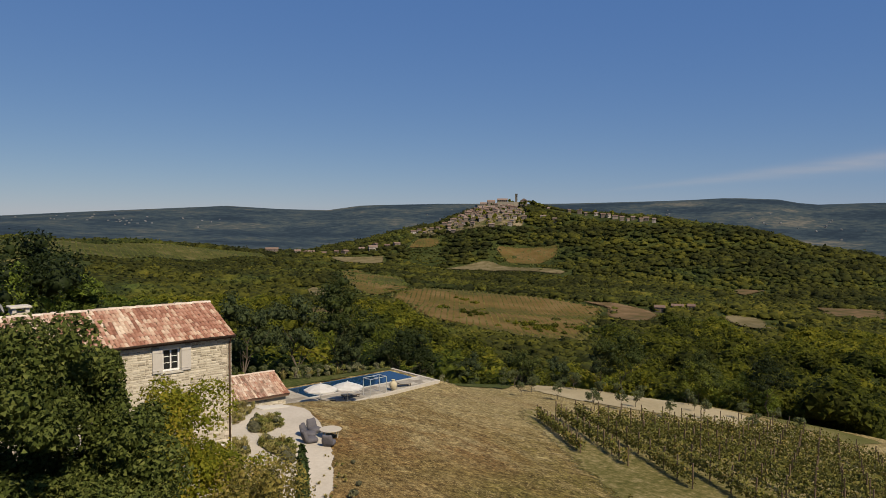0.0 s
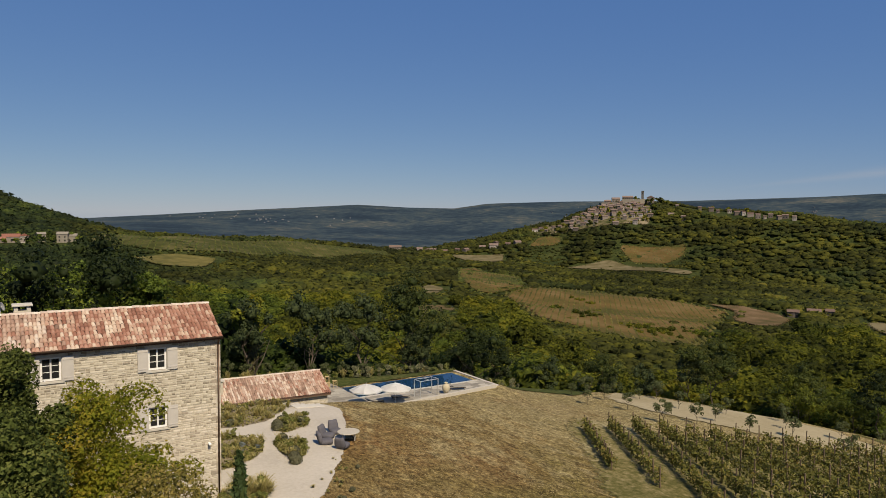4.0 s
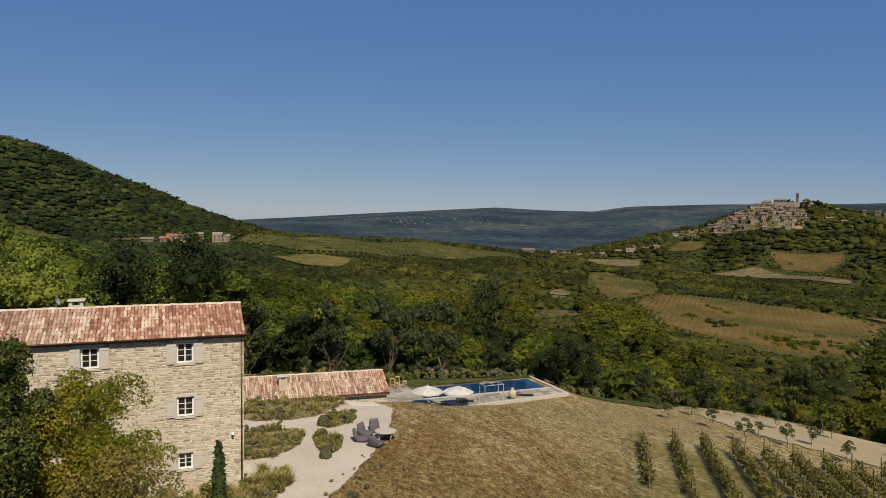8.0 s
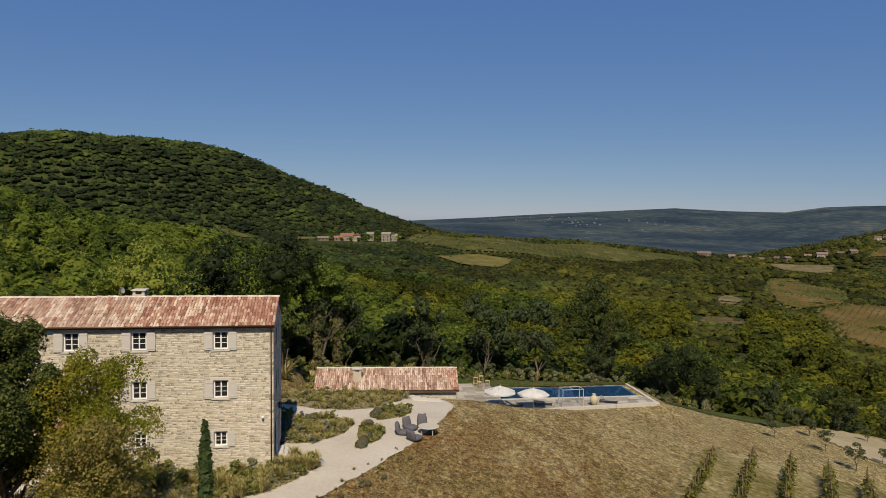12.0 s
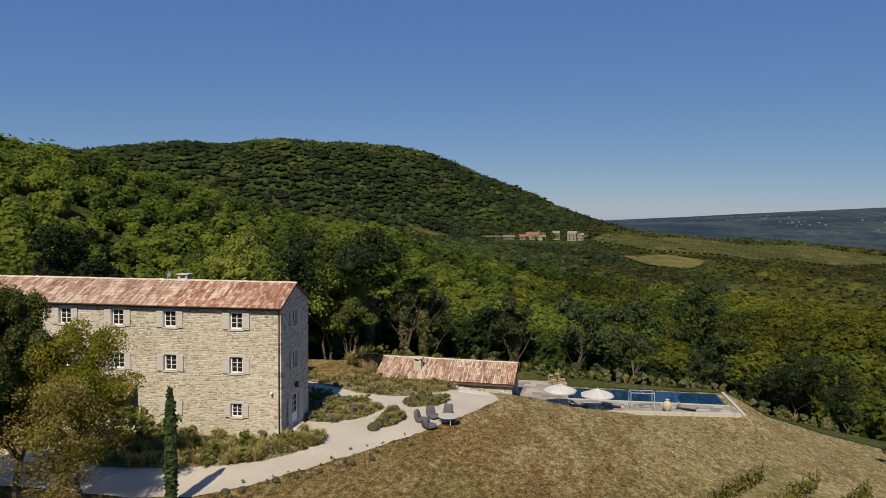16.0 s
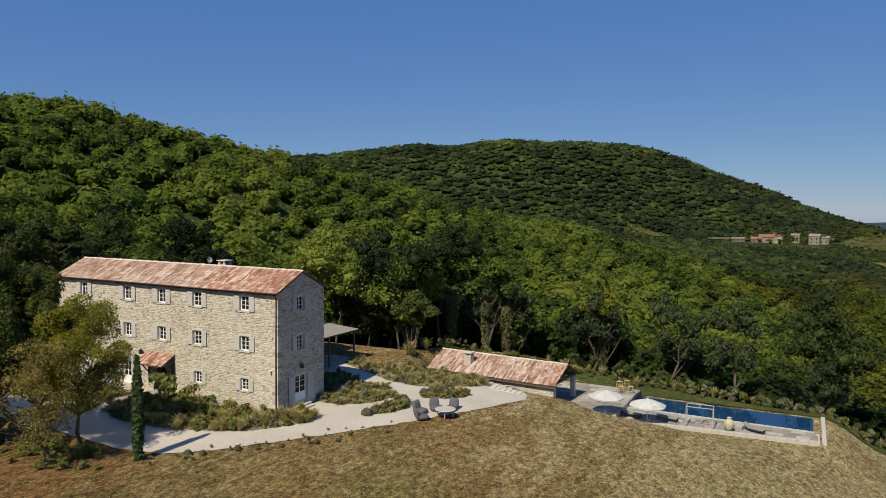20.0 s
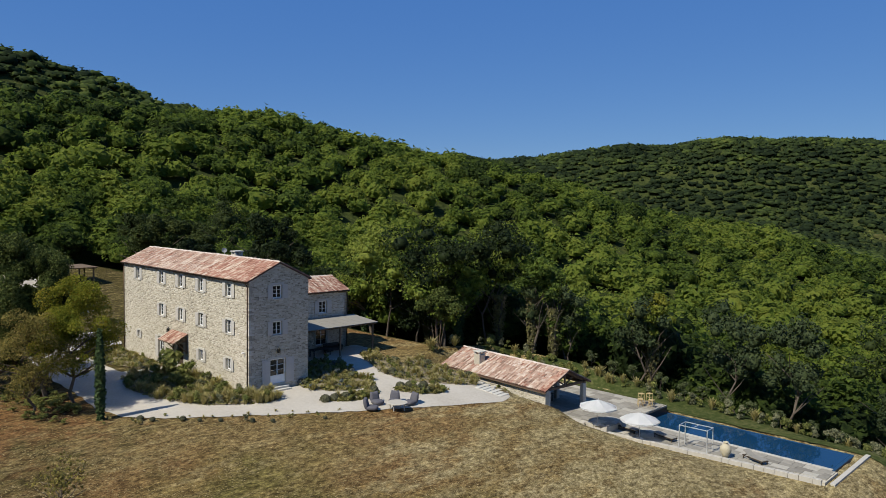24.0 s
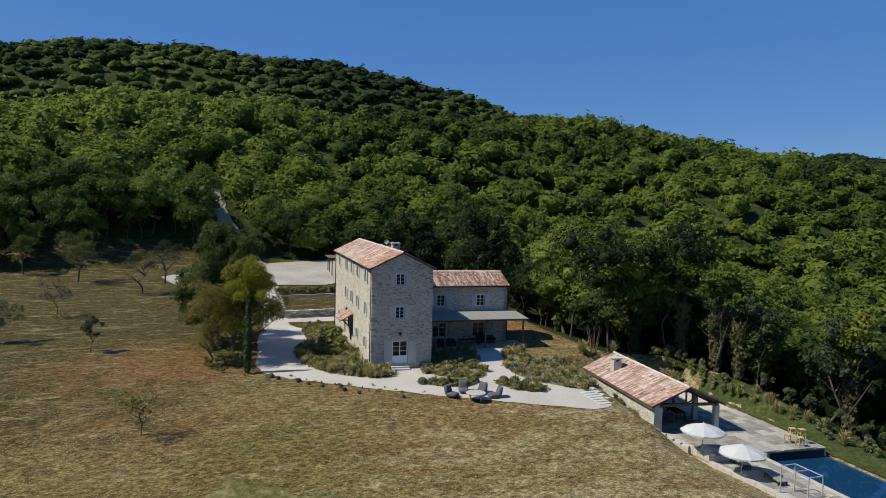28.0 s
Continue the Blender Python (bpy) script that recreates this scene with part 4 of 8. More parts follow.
# gutters and downpipes
bm = bmesh.new()
tube(bm, (HX0 - 0.1, HY0 - 0.36, EAVE - 0.10), (HX1 + 0.1, HY0 - 0.36, EAVE - 0.10), 0.055)
part("gutter", bm, m_copper, house, "brown copper gutter", True)
for x in (HX1 - 0.12, HX0 + 0.12):
    bm = bmesh.new()
    tube(bm, (x, HY0 - 0.3, EAVE - 0.2), (x, HY0 - 0.1, EAVE - 0.55), 0.05)
    tube(bm, (x, HY0 - 0.1, EAVE - 0.5), (x, HY0 - 0.1, -1.1), 0.05)
    part("downpipe", bm, m_copper, house, "brown copper downpipe", True)
# chimney with a slab on four small piers
bm = boxm(8.8, 41.6, 9.3, 9.65, 42.45, 10.42, 0.02)
chim = part("chimney", bm, m_stone, house, "pale stone chimney with slab cap")
for x in (8.82, 9.43):
    for y in (41.62, 42.23):
        put("chimney_pier", "a", lambda: boxm(0, 0, 0, 0.2, 0.2, 0.24, 0.01), m_dress, chim, pose(x, y, 10.42))
put("chimney_cap", "a", lambda: boxm(-0.08, -0.08, 0, 0.93, 0.93, 0.1, 0.02), m_dress, chim, pose(8.8, 41.6, 10.66))
# small dish on a mast beside the chimney
bm = bmesh.new()
lathe(bm, [(0.02, 0.0), (0.12, 0.02), (0.21, 0.06), (0.25, 0.1), (0.25, 0.105), (0.21, 0.065), (0.12, 0.03), (0.02, 0.01)], 18)
bmesh.ops.transform(bm, matrix=pose(8.2, 41.2, 10.75, 70, 0, 70), verts=bm.verts)
part("dish", bm, m_sheet_grey, house, "small grey satellite dish", True)
bm = bmesh.new()
tube(bm, (8.05, 41.25, 9.9), (8.25, 41.25, 10.8), 0.025)
part("dish_mast", bm, m_pole, house)
# quoins up the corner
z, k = BASE + 0.5, 0
while z < EAVE - 0.25:
    d = rs.uniform(0.16, 0.3)
    a, b = ((0.5, 0.26) if k % 2 else (0.28, 0.46))
    a, b = a * rs.uniform(0.85, 1.2), b * rs.uniform(0.85, 1.2)
    part("quoin", boxm(HX1 - a, HY0 - 0.024, z + 0.006, HX1 + 0.024, HY0 + b, z + d - 0.006, 0.012), m_stone_o, house)
    z, k = z + d, k + 1
# wall lanterns
for F, u, z in ((FE, 2.8, 2.35), (FS, 3.6 - HX0, 2.45)):
    bm = bmesh.new()
    box(bm, u - 0.02, 0.02, z + 0.3, u + 0.02, 0.2, z + 0.34)
    box(bm, u - 0.11, 0.1, z, u + 0.11, 0.32, z + 0.05)
    lathe(bm, [(0.17, 0.34), (0.05, 0.46), (0.02, 0.5)], 4, (u, 0.21, z))
    for s in (-1, 1):
        for t in (-1, 1):
            box(bm, u + s * 0.1 - 0.012, 0.21 + t * 0.1 - 0.012, z + 0.05, u + s * 0.1 + 0.012, 0.21 + t * 0.1 + 0.012, z + 0.35)
    bmesh.ops.transform(bm, matrix=F, verts=bm.verts)
    lan = part("wall_lantern", bm, m_iron, house, "black iron wall lantern")
    bm = boxm(u - 0.08, 0.13, z + 0.05, u + 0.08, 0.29, z + 0.32)
    bmesh.ops.transform(bm, matrix=F, verts=bm.verts)
    part("lantern_glass", bm, m_glass, lan)
# entrance: dark plank door under a small tiled canopy
plank_door = new("door")
plank_door.parent = house
tagged(plank_door, "dark plank entrance door")
for k in range(6):
    bm = boxm(ent[0] + 0.06 + k * 0.2, -0.2, -0.55, ent[0] + 0.255 + k * 0.2, -0.14, 1.5, 0.006)
    bmesh.ops.transform(bm, matrix=FS, verts=bm.verts)
    part("plank", bm, m_oldwood, plank_door)
bm = multi((ent[0] - 0.18, -0.3, -0.6, ent[0], 0.03, 1.55), (ent[1], -0.3, -0.6, ent[1] + 0.18, 0.03, 1.55), (ent[0] - 0.18, -0.3, 1.553, ent[1] + 0.18, 0.035, 1.77), bevel=0.008)
bmesh.ops.transform(bm, matrix=FS, verts=bm.verts)
part("door_surround", bm, m_dress, house)
canopy = new("canopy")
canopy.parent = house
tagged(canopy, "small tiled entrance canopy on wooden brackets")
bm = bmesh.new()
cu0, cu1, cz0, cz1, cd = 4.2 - HX0, 7.6 - HX0, 1.95, 2.75, 1.5
pts = [(cu0, 0, cz1), (cu1, 0, cz1), (cu1, cd, cz0), (cu0, cd, cz0)]
up = [bm.verts.new(p) for p in pts]
dn = [bm.verts.new((p[0], p[1], p[2] - 0.08)) for p in pts]
bm.faces.new(up), bm.faces.new(dn[::-1])
for k in range(4):
    bm.faces.new((up[k], dn[k], dn[(k + 1) % 4], up[(k + 1) % 4]))
bmesh.ops.transform(bm, matrix=FS, verts=bm.verts)
part("canopy_deck", bm, m_wood, canopy)
roof_slope(canopy, slope_frame(FS @ Vector((cu0, cd, cz0)), (1, 0, 0), (0, cd, cz1 - cz0)), cu1 - cu0, math.hypot(cd, cz1 - cz0))
for u in (cu0 + 0.2, cu1 - 0.3):
    bm = multi((u, 0.02, 0.8, u + 0.12, 0.14, 2.45), (u, 0.02, 1.95, u + 0.12, cd - 0.15, 2.07))
    tube(bm, (u + 0.06, 0.1, 0.95), (u + 0.06, cd - 0.4, 1.98), 0.06, n=6)
    bmesh.ops.transform(bm, matrix=FS, verts=bm.verts)
    part("bracket", bm, m_wood, canopy)
# steps at the gable door
for k in range(3):
    bm = boxm(HX1, 39.75 + 0.0, -1.2, HX1 + 1.1 - 0.32 * k, 41.5, -0.98 + 0.17 * k, 0.015)
    part("doorstep", bm, m_dress, house, "pale stone doorstep")
# camera bracket on the wall
bm = boxm(18.15, 37.45, 2.5, 18.3, 37.72, 2.62, 0.02)
part("security_camera", bm, m_frame, house)

# ---- wing with its porch ----
wing = thing("wing", "two-storey stone wing with tiled roof and porch", "house wing")
WX0, WX1, WY0, WY1, WE, WR = 4.0, 10.1, 43.8, 55.0, 6.15, 7.4
FWE = facade_frame((WX1, WY0, 0), (0, 1, 0), (1, 0, 0))
sh, op = [], []
for y in (46.6, 51.2):
    a, b = window(wing, FWE, y - WY0, 3.75, 1.0, 1.35, 3)
    sh.append(a), op.append(b)
for y, w in ((46.2, 1.5), (50.8, 1.5)):
    a, b = window(wing, FWE, y - WY0, 0.3, w, 1.7, 3, (False, False))
    sh.append(a), op.append(b)
wall_shell(wing, FWE, 0, WY1 - WY0, -1.2, WE, op, 0.5)
stonework(wing, FWE, courses(0, WY1 - WY0, -0.8, WE - 0.05, sh))
FWN = facade_frame((WX1, WY1, 0), (-1, 0, 0), (0, 1, 0))
wall_shell(wing, FWN, 0, WX1 - WX0, -1.2, WE, [], 0.5, ((WX1 - WX0) / 2, WR - 0.1))
stonework(wing, FWN, courses(0, WX1 - WX0, -0.8, WE - 0.05, [], (0.28, 0.42), (0.4, 1.0)))
FWW = facade_frame((WX0, WY1, 0), (0, -1, 0), (-1, 0, 0))
wall_shell(wing, FWW, 0, WY1 - WY0, -1.2, WE, [], 0.5)
stonework(wing, FWW, courses(0, WY1 - WY0, -0.8, WE - 0.05, [], (0.28, 0.42), (0.4, 1.0)))
gable_roof(wing, WX0, WX1, WY0 + 0.15, WY1, WE + 0.02, WR, 0.28, 0.12, "y", 60)
bm = bmesh.new()
tube(bm, (WX1 + 0.34, WY0 + 0.05, WE - 0.12), (WX1 + 0.34, WY1 + 0.1, WE - 0.12), 0.07)
tube(bm, (WX1 + 0.1, WY1 - 0.1, WE - 0.3), (WX1 + 0.1, WY1 - 0.1, -0.4), 0.045)
part("gutter", bm, m_copper, wing, "brown copper gutter and downpipe", True)
porch = new("porch")
porch.parent = wing
tagged(porch, "pale sheet-covered porch roof on slim wooden posts")
m_sheet = surf("grey_roof_sheet", [(0.2, C(0.20, 0.185, 0.155)), (0.8, C(0.30, 0.275, 0.23))], 1.5, 0.8, 0.004, 12)
for k in range(11):
    bm = bmesh.new()
    y = 45.0 + k * 0.98
    pts = [(WX1 + 0.05, y + 0.01, 3.32), (14.5, y + 0.01, 2.98), (14.5, y + 0.96, 2.98), (WX1 + 0.05, y + 0.96, 3.32)]
    up = [bm.verts.new(p) for p in pts]
    dn = [bm.verts.new((p[0], p[1], p[2] - 0.06)) for p in pts]
    bm.faces.new(up), bm.faces.new(dn[::-1])
    for q in range(4):
        bm.faces.new((up[q], dn[q], dn[(q + 1) % 4], up[(q + 1) % 4]))
    part("roof_sheet", bm, m_sheet, porch)
part("porch_beam", boxm(14.1, 45.0, 2.74, 14.26, 55.75, 2.92, 0.01), m_wood, porch)
for y in (46.4, 50.9, 55.2):
    part("porch_post", boxm(14.1, y, -0.9, 14.26, y + 0.16, 2.74, 0.01), m_wood, porch)
for k in range(8):
    y = 45.4 + k * 1.45
    bm = boxm(0, 0, 0, 4.3, 0.1, 0.12)
    bmesh.ops.transform(bm, matrix=Matrix.Translation((WX1, y, 3.08)) @ pose(0, 0, 0, 0, 4.5, 0), verts=bm.verts)
    part("rafter", bm, m_wood, porch)

# seats and a table in the porch's shade
m_lounge = surf("charcoal_weave", [(0.2, C(0.022, 0.021, 0.020)), (0.8, C(0.05, 0.047, 0.043))], 9, 0.8, 0.003, 60)
pz = ground_z(12.4, 49.6) + 0.06
for y, turn in ((47.4, 90), (51.9, 90)):
    so = thing("outdoor_sofa", "dark woven outdoor sofa under the porch", "sofa", pose(11.7, y, ground_z(11.7, y) + 0.06, 0, 0, turn), "porch seats")
    part("seat", boxm(-1.0, -0.4, 0.1, 1.0, 0.4, 0.42, 0.05), m_lounge, so, smooth=True)
    part("backrest", boxm(-1.0, 0.28, 0.42, 1.0, 0.46, 0.82, 0.05), m_lounge, so, smooth=True)
    for x in (-0.96, 0.96):
        part("armrest", boxm(x - 0.09, -0.4, 0.42, x + 0.09, 0.3, 0.62, 0.04), m_lounge, so, smooth=True)
        for b in (-0.3, 0.3):
            part("foot", boxm(x * 0.9 - 0.04, b - 0.04, -0.02, x * 0.9 + 0.04, b + 0.04, 0.12), m_lounge, so)
dt = thing("porch_table", "long dark wooden table under the porch", "table", pose(12.6, 49.6, pz, 0, 0, 90))
part("tabletop", boxm(-1.1, -0.45, 0.70, 1.1, 0.45, 0.75, 0.01), m_lounge, dt)
for a in (-1.0, 1.0):
    for b in (-0.36, 0.36):
        part("leg", boxm(a - 0.04, b - 0.04, -0.04, a + 0.04, b + 0.04, 0.70), m_lounge, dt)

# ---- pavilion by the pool ----
PAV = pose(28.0, 62.15, 0, 0, 0, -4.0)
pav = thing("pool_pavilion", "long open-ended stone pool pavilion with tiled roof", "pavilion", PAV)
PL, PW, PE, PR = 6.95, 3.0, -1.0, 0.34


PF = facade_frame((-PL, -PW, 0), (1, 0, 0), (0, -1, 0))
ws = wall_shell(pav, PF, 0, 2 * PL, UPPER - 0.6, PE, [], 0.45)
stonework(pav, PF, courses(0, 2 * PL, UPPER - 0.3, PE - 0.15, []))
PFW = facade_frame((-PL, PW, 0), (0, -1, 0), (-1, 0, 0))
wall_shell(pav, PFW, 0, 2 * PW, UPPER - 0.6, PE, [], 0.45, (PW, PR - 0.12))
stonework(pav, PFW, courses(0, 2 * PW, UPPER - 0.3, PE - 0.1, [], (0.28, 0.42), (0.4, 1.0)))
gable_roof(pav, -PL, PL, -PW, PW, PE, PR, 0.35, 0.25, "x", 40)
part("eave_board", boxm(-PL - 0.2, -PW - 0.33, PE - 0.38, PL + 0.2, -PW - 0.27, PE - 0.16), m_wood, pav, "brown timber eave board")
for x, y in ((PL - 0.25, -PW + 0.55), (PL - 0.25, PW - 0.2), (0.2, PW - 0.2), (-PL + 0.4, PW - 0.2), (PL - 3.5, PW - 0.2)):
    part("column", boxm(x - 0.22, y - 0.22, UPPER - 0.2, x + 0.22, y + 0.22, PE - 0.32, 0.03), m_dress, pav, "pale stone column")
bm = boxm(PL - 0.38, -PW, PE - 0.32, PL - 0.14, PW, PE - 0.1, 0.01)
part("tie_beam", bm, m_wood, pav)
bm = bmesh.new()
for s in (-1, 1):
    tube(bm, (PL - 0.26, s * (PW - 0.1), PE - 0.1), (PL - 0.26, 0, PR - 0.2), 0.09, n=6)
    tube(bm, (PL - 0.26, s * 0.1, PE - 0.1), (PL - 0.26, s * 1.2, PE + 0.55), 0.07, n=6)
tube(bm, (PL - 0.26, 0, PE - 0.2), (PL - 0.26, 0, PR - 0.1), 0.09, n=6)
part("roof_truss", bm, m_wood, pav)
part("wall_plate", boxm(-PL, PW - 0.35, PE - 0.32, PL, PW - 0.12, PE - 0.1, 0.01), m_wood, pav)
pc = part("chimney", boxm(-3.35, -2.2, -0.9, -2.55, -1.4, 0.45, 0.015), m_stone, pav, "stone chimney with slab cap")
for x in (-3.33, -2.75):
    for y in (-2.18, -1.6):
        put("chimney_pier", "b", lambda: boxm(0, 0, 0, 0.18, 0.18, 0.24, 0.01), m_dress, pc, pose(x, y, 0.45))
put("chimney_cap", "b", lambda: boxm(-0.1, -0.1, 0, 0.9, 0.9, 0.1, 0.015), m_dress, pc, pose(-3.35, -2.2, 0.69))

# ---- pool and terraces ----
PX0, PX1, PY0, PY1, WATER = 40.6, 56.6, 65.1, 70.4, -4.22
terrace = thing("terrace", "stone-flagged pool terrace on a low retaining wall", "terrace", kind="structure")


def south_edge(x):
    """Where the terrace's wall meets the meadow."""
    return 59.3 + (x - 34.5) * 0.108


def prism(poly, z0, z1):
    bm = bmesh.new()
    up, dn = [bm.verts.new((x, y, z1)) for x, y in poly], [bm.verts.new((x, y, z0)) for x, y in poly]
    bm.faces.new(up), bm.faces.new(dn[::-1])
    for k in range(len(poly)):
        q = (k + 1) % len(poly)
        bm.faces.new((up[k], dn[k], dn[q], up[q]))
    return bm


part("terrace_base", prism([(21, 59.4), (34.5, south_edge(34.5)), (40.4, south_edge(40.4)), (40.4, 70.7), (21, 70.3)], -5.6, UPPER - 0.04), m_mortar, terrace)
part("terrace_base", prism([(40.4, south_edge(40.4)), (57.3, south_edge(57.3)), (57.3, PY0 - 0.35), (40.4, PY0 - 0.35)], -6.2, POOLSIDE - 0.04), m_mortar, terrace)


def paving(x0, x1, y0, y1, z, size, name="paving_slab"):
    """Flagstones of uneven size with open joints."""
    y = y0
    while y < y1 - 0.1:
        d = min(size[1] * rs.uniform(0.8, 1.2), y1 - y)
        x = x0
        while x < x1 - 0.1:
            w = min(size[0] * rs.uniform(0.7, 1.3), x1 - x)
            if y > south_edge(x + w):
                ob = put(name, "a", lambda: boxm(0.01, 0.012, 0, 0.99, 0.988, 0.06, 0.008), m_slab, terrace, pose(x, y, z - 0.05 + rs.uniform(0, 0.008)))
                ob.scale = (w, d, 1)
            x += w
        y += d


paving(29.5, 40.4, 59.0, 70.6, UPPER, (1.15, 0.9))
paving(40.4, 57.2, 59.3, PY0 - 0.35, POOLSIDE, (1.0, 0.75))
pool = thing("swimming_pool", "long deep blue infinity pool with pale stone coping", "swimming pool", kind="structure")
bm = bmesh.new()
box(bm, PX0 - 0.25, PY0 - 0.3, -6.0, PX1 + 0.25, PY0, WATER - 0.02)
box(bm, PX0 - 0.25, PY1, -6.0, PX1 + 0.25, PY1 + 0.25, WATER + 0.01)
box(bm, PX0 - 0.28, PY0, -6.0, PX0, PY1, WATER + 0.05)
box(bm, PX1, PY0, -6.0, PX1 + 0.25, PY1, WATER - 0.01)
box(bm, PX0 - 0.25, PY0 - 0.3, -6.2, PX1 + 0.25, PY1 + 0.25, -5.6)
part("basin", bm, m_poolwall, pool)
m_water = bpy.data.materials.new("pool_water")
m_water.use_nodes = True
wb = m_water.node_tree.nodes["Principled BSDF"]
wb.inputs["Base Color"].default_value, wb.inputs["Roughness"].default_value = C(0.008, 0.038, 0.088), 0.04
wb.inputs["IOR"].default_value = 1.33
wnz = m_water.node_tree.nodes.new("ShaderNodeTexNoise")
wnz.inputs["Scale"].default_value = 2.5
wbp = m_water.node_tree.nodes.new("ShaderNodeBump")
wbp.inputs["Strength"].default_value, wbp.inputs["Distance"].default_value = 0.25, 0.03
m_water.node_tree.links.new(wnz.outputs[0], wbp.inputs["Height"])
m_water.node_tree.links.new(wbp.outputs[0], wb.inputs["Normal"])
# added dark panel over the step's face, its shade put into the colour
part("head_shade_panel", boxm(40.405, PY0 + 0.05, -5.6, 40.62, PY1 - 0.05, UPPER - 0.07, 0.01), m_darkedge, pool, "dark panel at the pool's head, with the step's shade in its colour")
part("water", boxm(PX0, PY0, -5.5, PX1, PY1, WATER), m_water, pool, "still dark blue water")
x = PX0 - 0.3
while x < PX1 + 0.2:
    w = min(rs.uniform(0.8, 1.3), PX1 + 0.3 - x)
    put("coping_stone", "s", lambda: boxm(0.008, 0, 0, 0.992, 0.42, 0.09, 0.012), m_coping, pool, pose(x, PY0 - 0.40, POOLSIDE - 0.06)).scale = (w, 1, 1)
    x += w
part("end_wall", boxm(PX1 + 0.9, 62.2, -6.2, PX1 + 1.25, PY1 + 0.9, WATER + 0.12, 0.02), m_coping, pool, "pale stone end wall")
part("overflow_channel", boxm(PX1 + 0.25, 62.5, -6.2, PX1 + 0.9, PY1 + 0.5, WATER - 0.55), m_poolwall, pool)
# retaining wall top along the field
x = 36.6
while x < 57.0:
    w = min(rs.uniform(0.5, 1.0), 57.3 - x)
    lev = UPPER + 0.06 if x < 40.2 else POOLSIDE + 0.05
    put("wall_coping", "a", lambda: boxm(0.01, 0, -0.5, 0.99, 0.38, 0.06, 0.012), m_coping, terrace, pose(x, south_edge(x) - 0.1, lev + rs.uniform(0, 0.02), 0, 0, 6)).scale = (w, 1, 1)
    x += w
# steps from the court down to the pavilion, with a low wall beside them that runs on to the terrace
for k in range(6):
    x, y = 30.1 + k * 0.48, 54.95 + k * 0.07
    put("step", "a", lambda: boxm(-0.24, -0.6, -0.4, 0.24, 0.6, 0.0, 0.02), m_dress, terrace, pose(x, y, land(np.array([x]), np.array([y]))[0] + 0.15 - k * 0.012, 0, 0, 6 + rs.uniform(-2, 2)), "pale stone step")


def low_wall(a, b, n):
    """Rough blocks along a sloping wall top from a to b."""
    a, b = Vector(a), Vector(b)
    d = b - a
    q = math.degrees(math.atan2(d.y, d.x))
    for k in range(n):
        p = a + d * ((k + 0.5) / n)
        put("wall_block", "a", lambda: boxm(-0.5, -0.19, -1.3, 0.5, 0.19, 0, 0.025), m_coping, terrace, pose(p.x, p.y, p.z + rs.uniform(-0.02, 0.03), 0, 0, q + rs.uniform(-1.5, 1.5))).scale = (d.length / n * 0.985, 1, 1)


low_wall((29.1, 55.75, -0.75), (32.6, 56.6, -1.65), 6)
low_wall((32.6, 56.6, -1.7), (36.6, 58.6, -3.0), 7)
low_wall((36.6, 58.6, -3.05), (38.4, 59.55, -3.42), 3)

# ---- trees and woods ----
def cube_ball():
    """A ball of 24 quads."""
    V, Q = [], []
    for ax in range(3):
        for s in (-1, 1):
            b = len(V)
            for i in range(3):
                for j in range(3):
                    p = [0, 0, 0]
                    p[ax], p[(ax + 1) % 3], p[(ax + 2) % 3] = s, i - 1, j - 1
                    n = math.sqrt(sum(c * c for c in p))
                    V.append([c / n for c in p])
            for i in range(2):
                for j in range(2):
                    q = (b + i * 3 + j, b + (i + 1) * 3 + j, b + (i + 1) * 3 + j + 1, b + i * 3 + j + 1)
                    Q.append(q if s > 0 else q[::-1])
    return np.array(V), np.array(Q)


BALLV, BALLQ = cube_ball()
GOLD = (1 + 5 ** 0.5) / 2
ICOV = np.array([(-1, GOLD, 0), (1, GOLD, 0), (-1, -GOLD, 0), (1, -GOLD, 0), (0, -1, GOLD), (0, 1, GOLD), (0, -1, -GOLD), (0, 1, -GOLD), (GOLD, 0, -1), (GOLD, 0, 1), (-GOLD, 0, -1), (-GOLD, 0, 1)]) / 1.902
ICOT = np.array([(0, 11, 5), (0, 5, 1), (0, 1, 7), (0, 7, 10), (0, 10, 11), (1, 5, 9), (5, 11, 4), (11, 10, 2), (10, 7, 6), (7, 1, 8), (3, 9, 4), (3, 4, 2), (3, 2, 6), (3, 6, 8), (3, 8, 9), (4, 9, 5), (2, 4, 11), (6, 2, 10), (8, 6, 7), (9, 8, 1)])


def leaves(rng, pts, nrm, size, aspect=1.5, jit=0.7, corners=4):
    """Small leaf sprays at the points, facing roughly outward."""
    n = len(pts)
    k = nrm + rng.normal(0, jit, (n, 3))
    k /= np.linalg.norm(k, axis=1)[:, None] + 1e-9
    a = np.cross(k, rng.normal(0, 1, (n, 3)))
    a /= np.linalg.norm(a, axis=1)[:, None] + 1e-9
    b = np.cross(k, a)
    s = size * rng.uniform(0.5, 1.4, n)[:, None]
    w = rng.uniform(0.3, 0.62, (2, n, 1))
    if corners == 3:
        return np.stack([pts - a * s * aspect * 0.5 - b * s * w[0], pts + a * s * aspect * 0.5 - b * s * w[1] * 0.6 + k * s * 0.2, pts + b * s * (w[0] + 0.25) + a * s * (w[1] - 0.45)], 1).reshape(-1, 3)
    return np.stack([pts - a * s * aspect * 0.5, pts - b * s * w[0], pts + a * s * aspect * 0.5 + k * s * 0.15, pts + b * s * w[1]], 1).reshape(-1, 3)


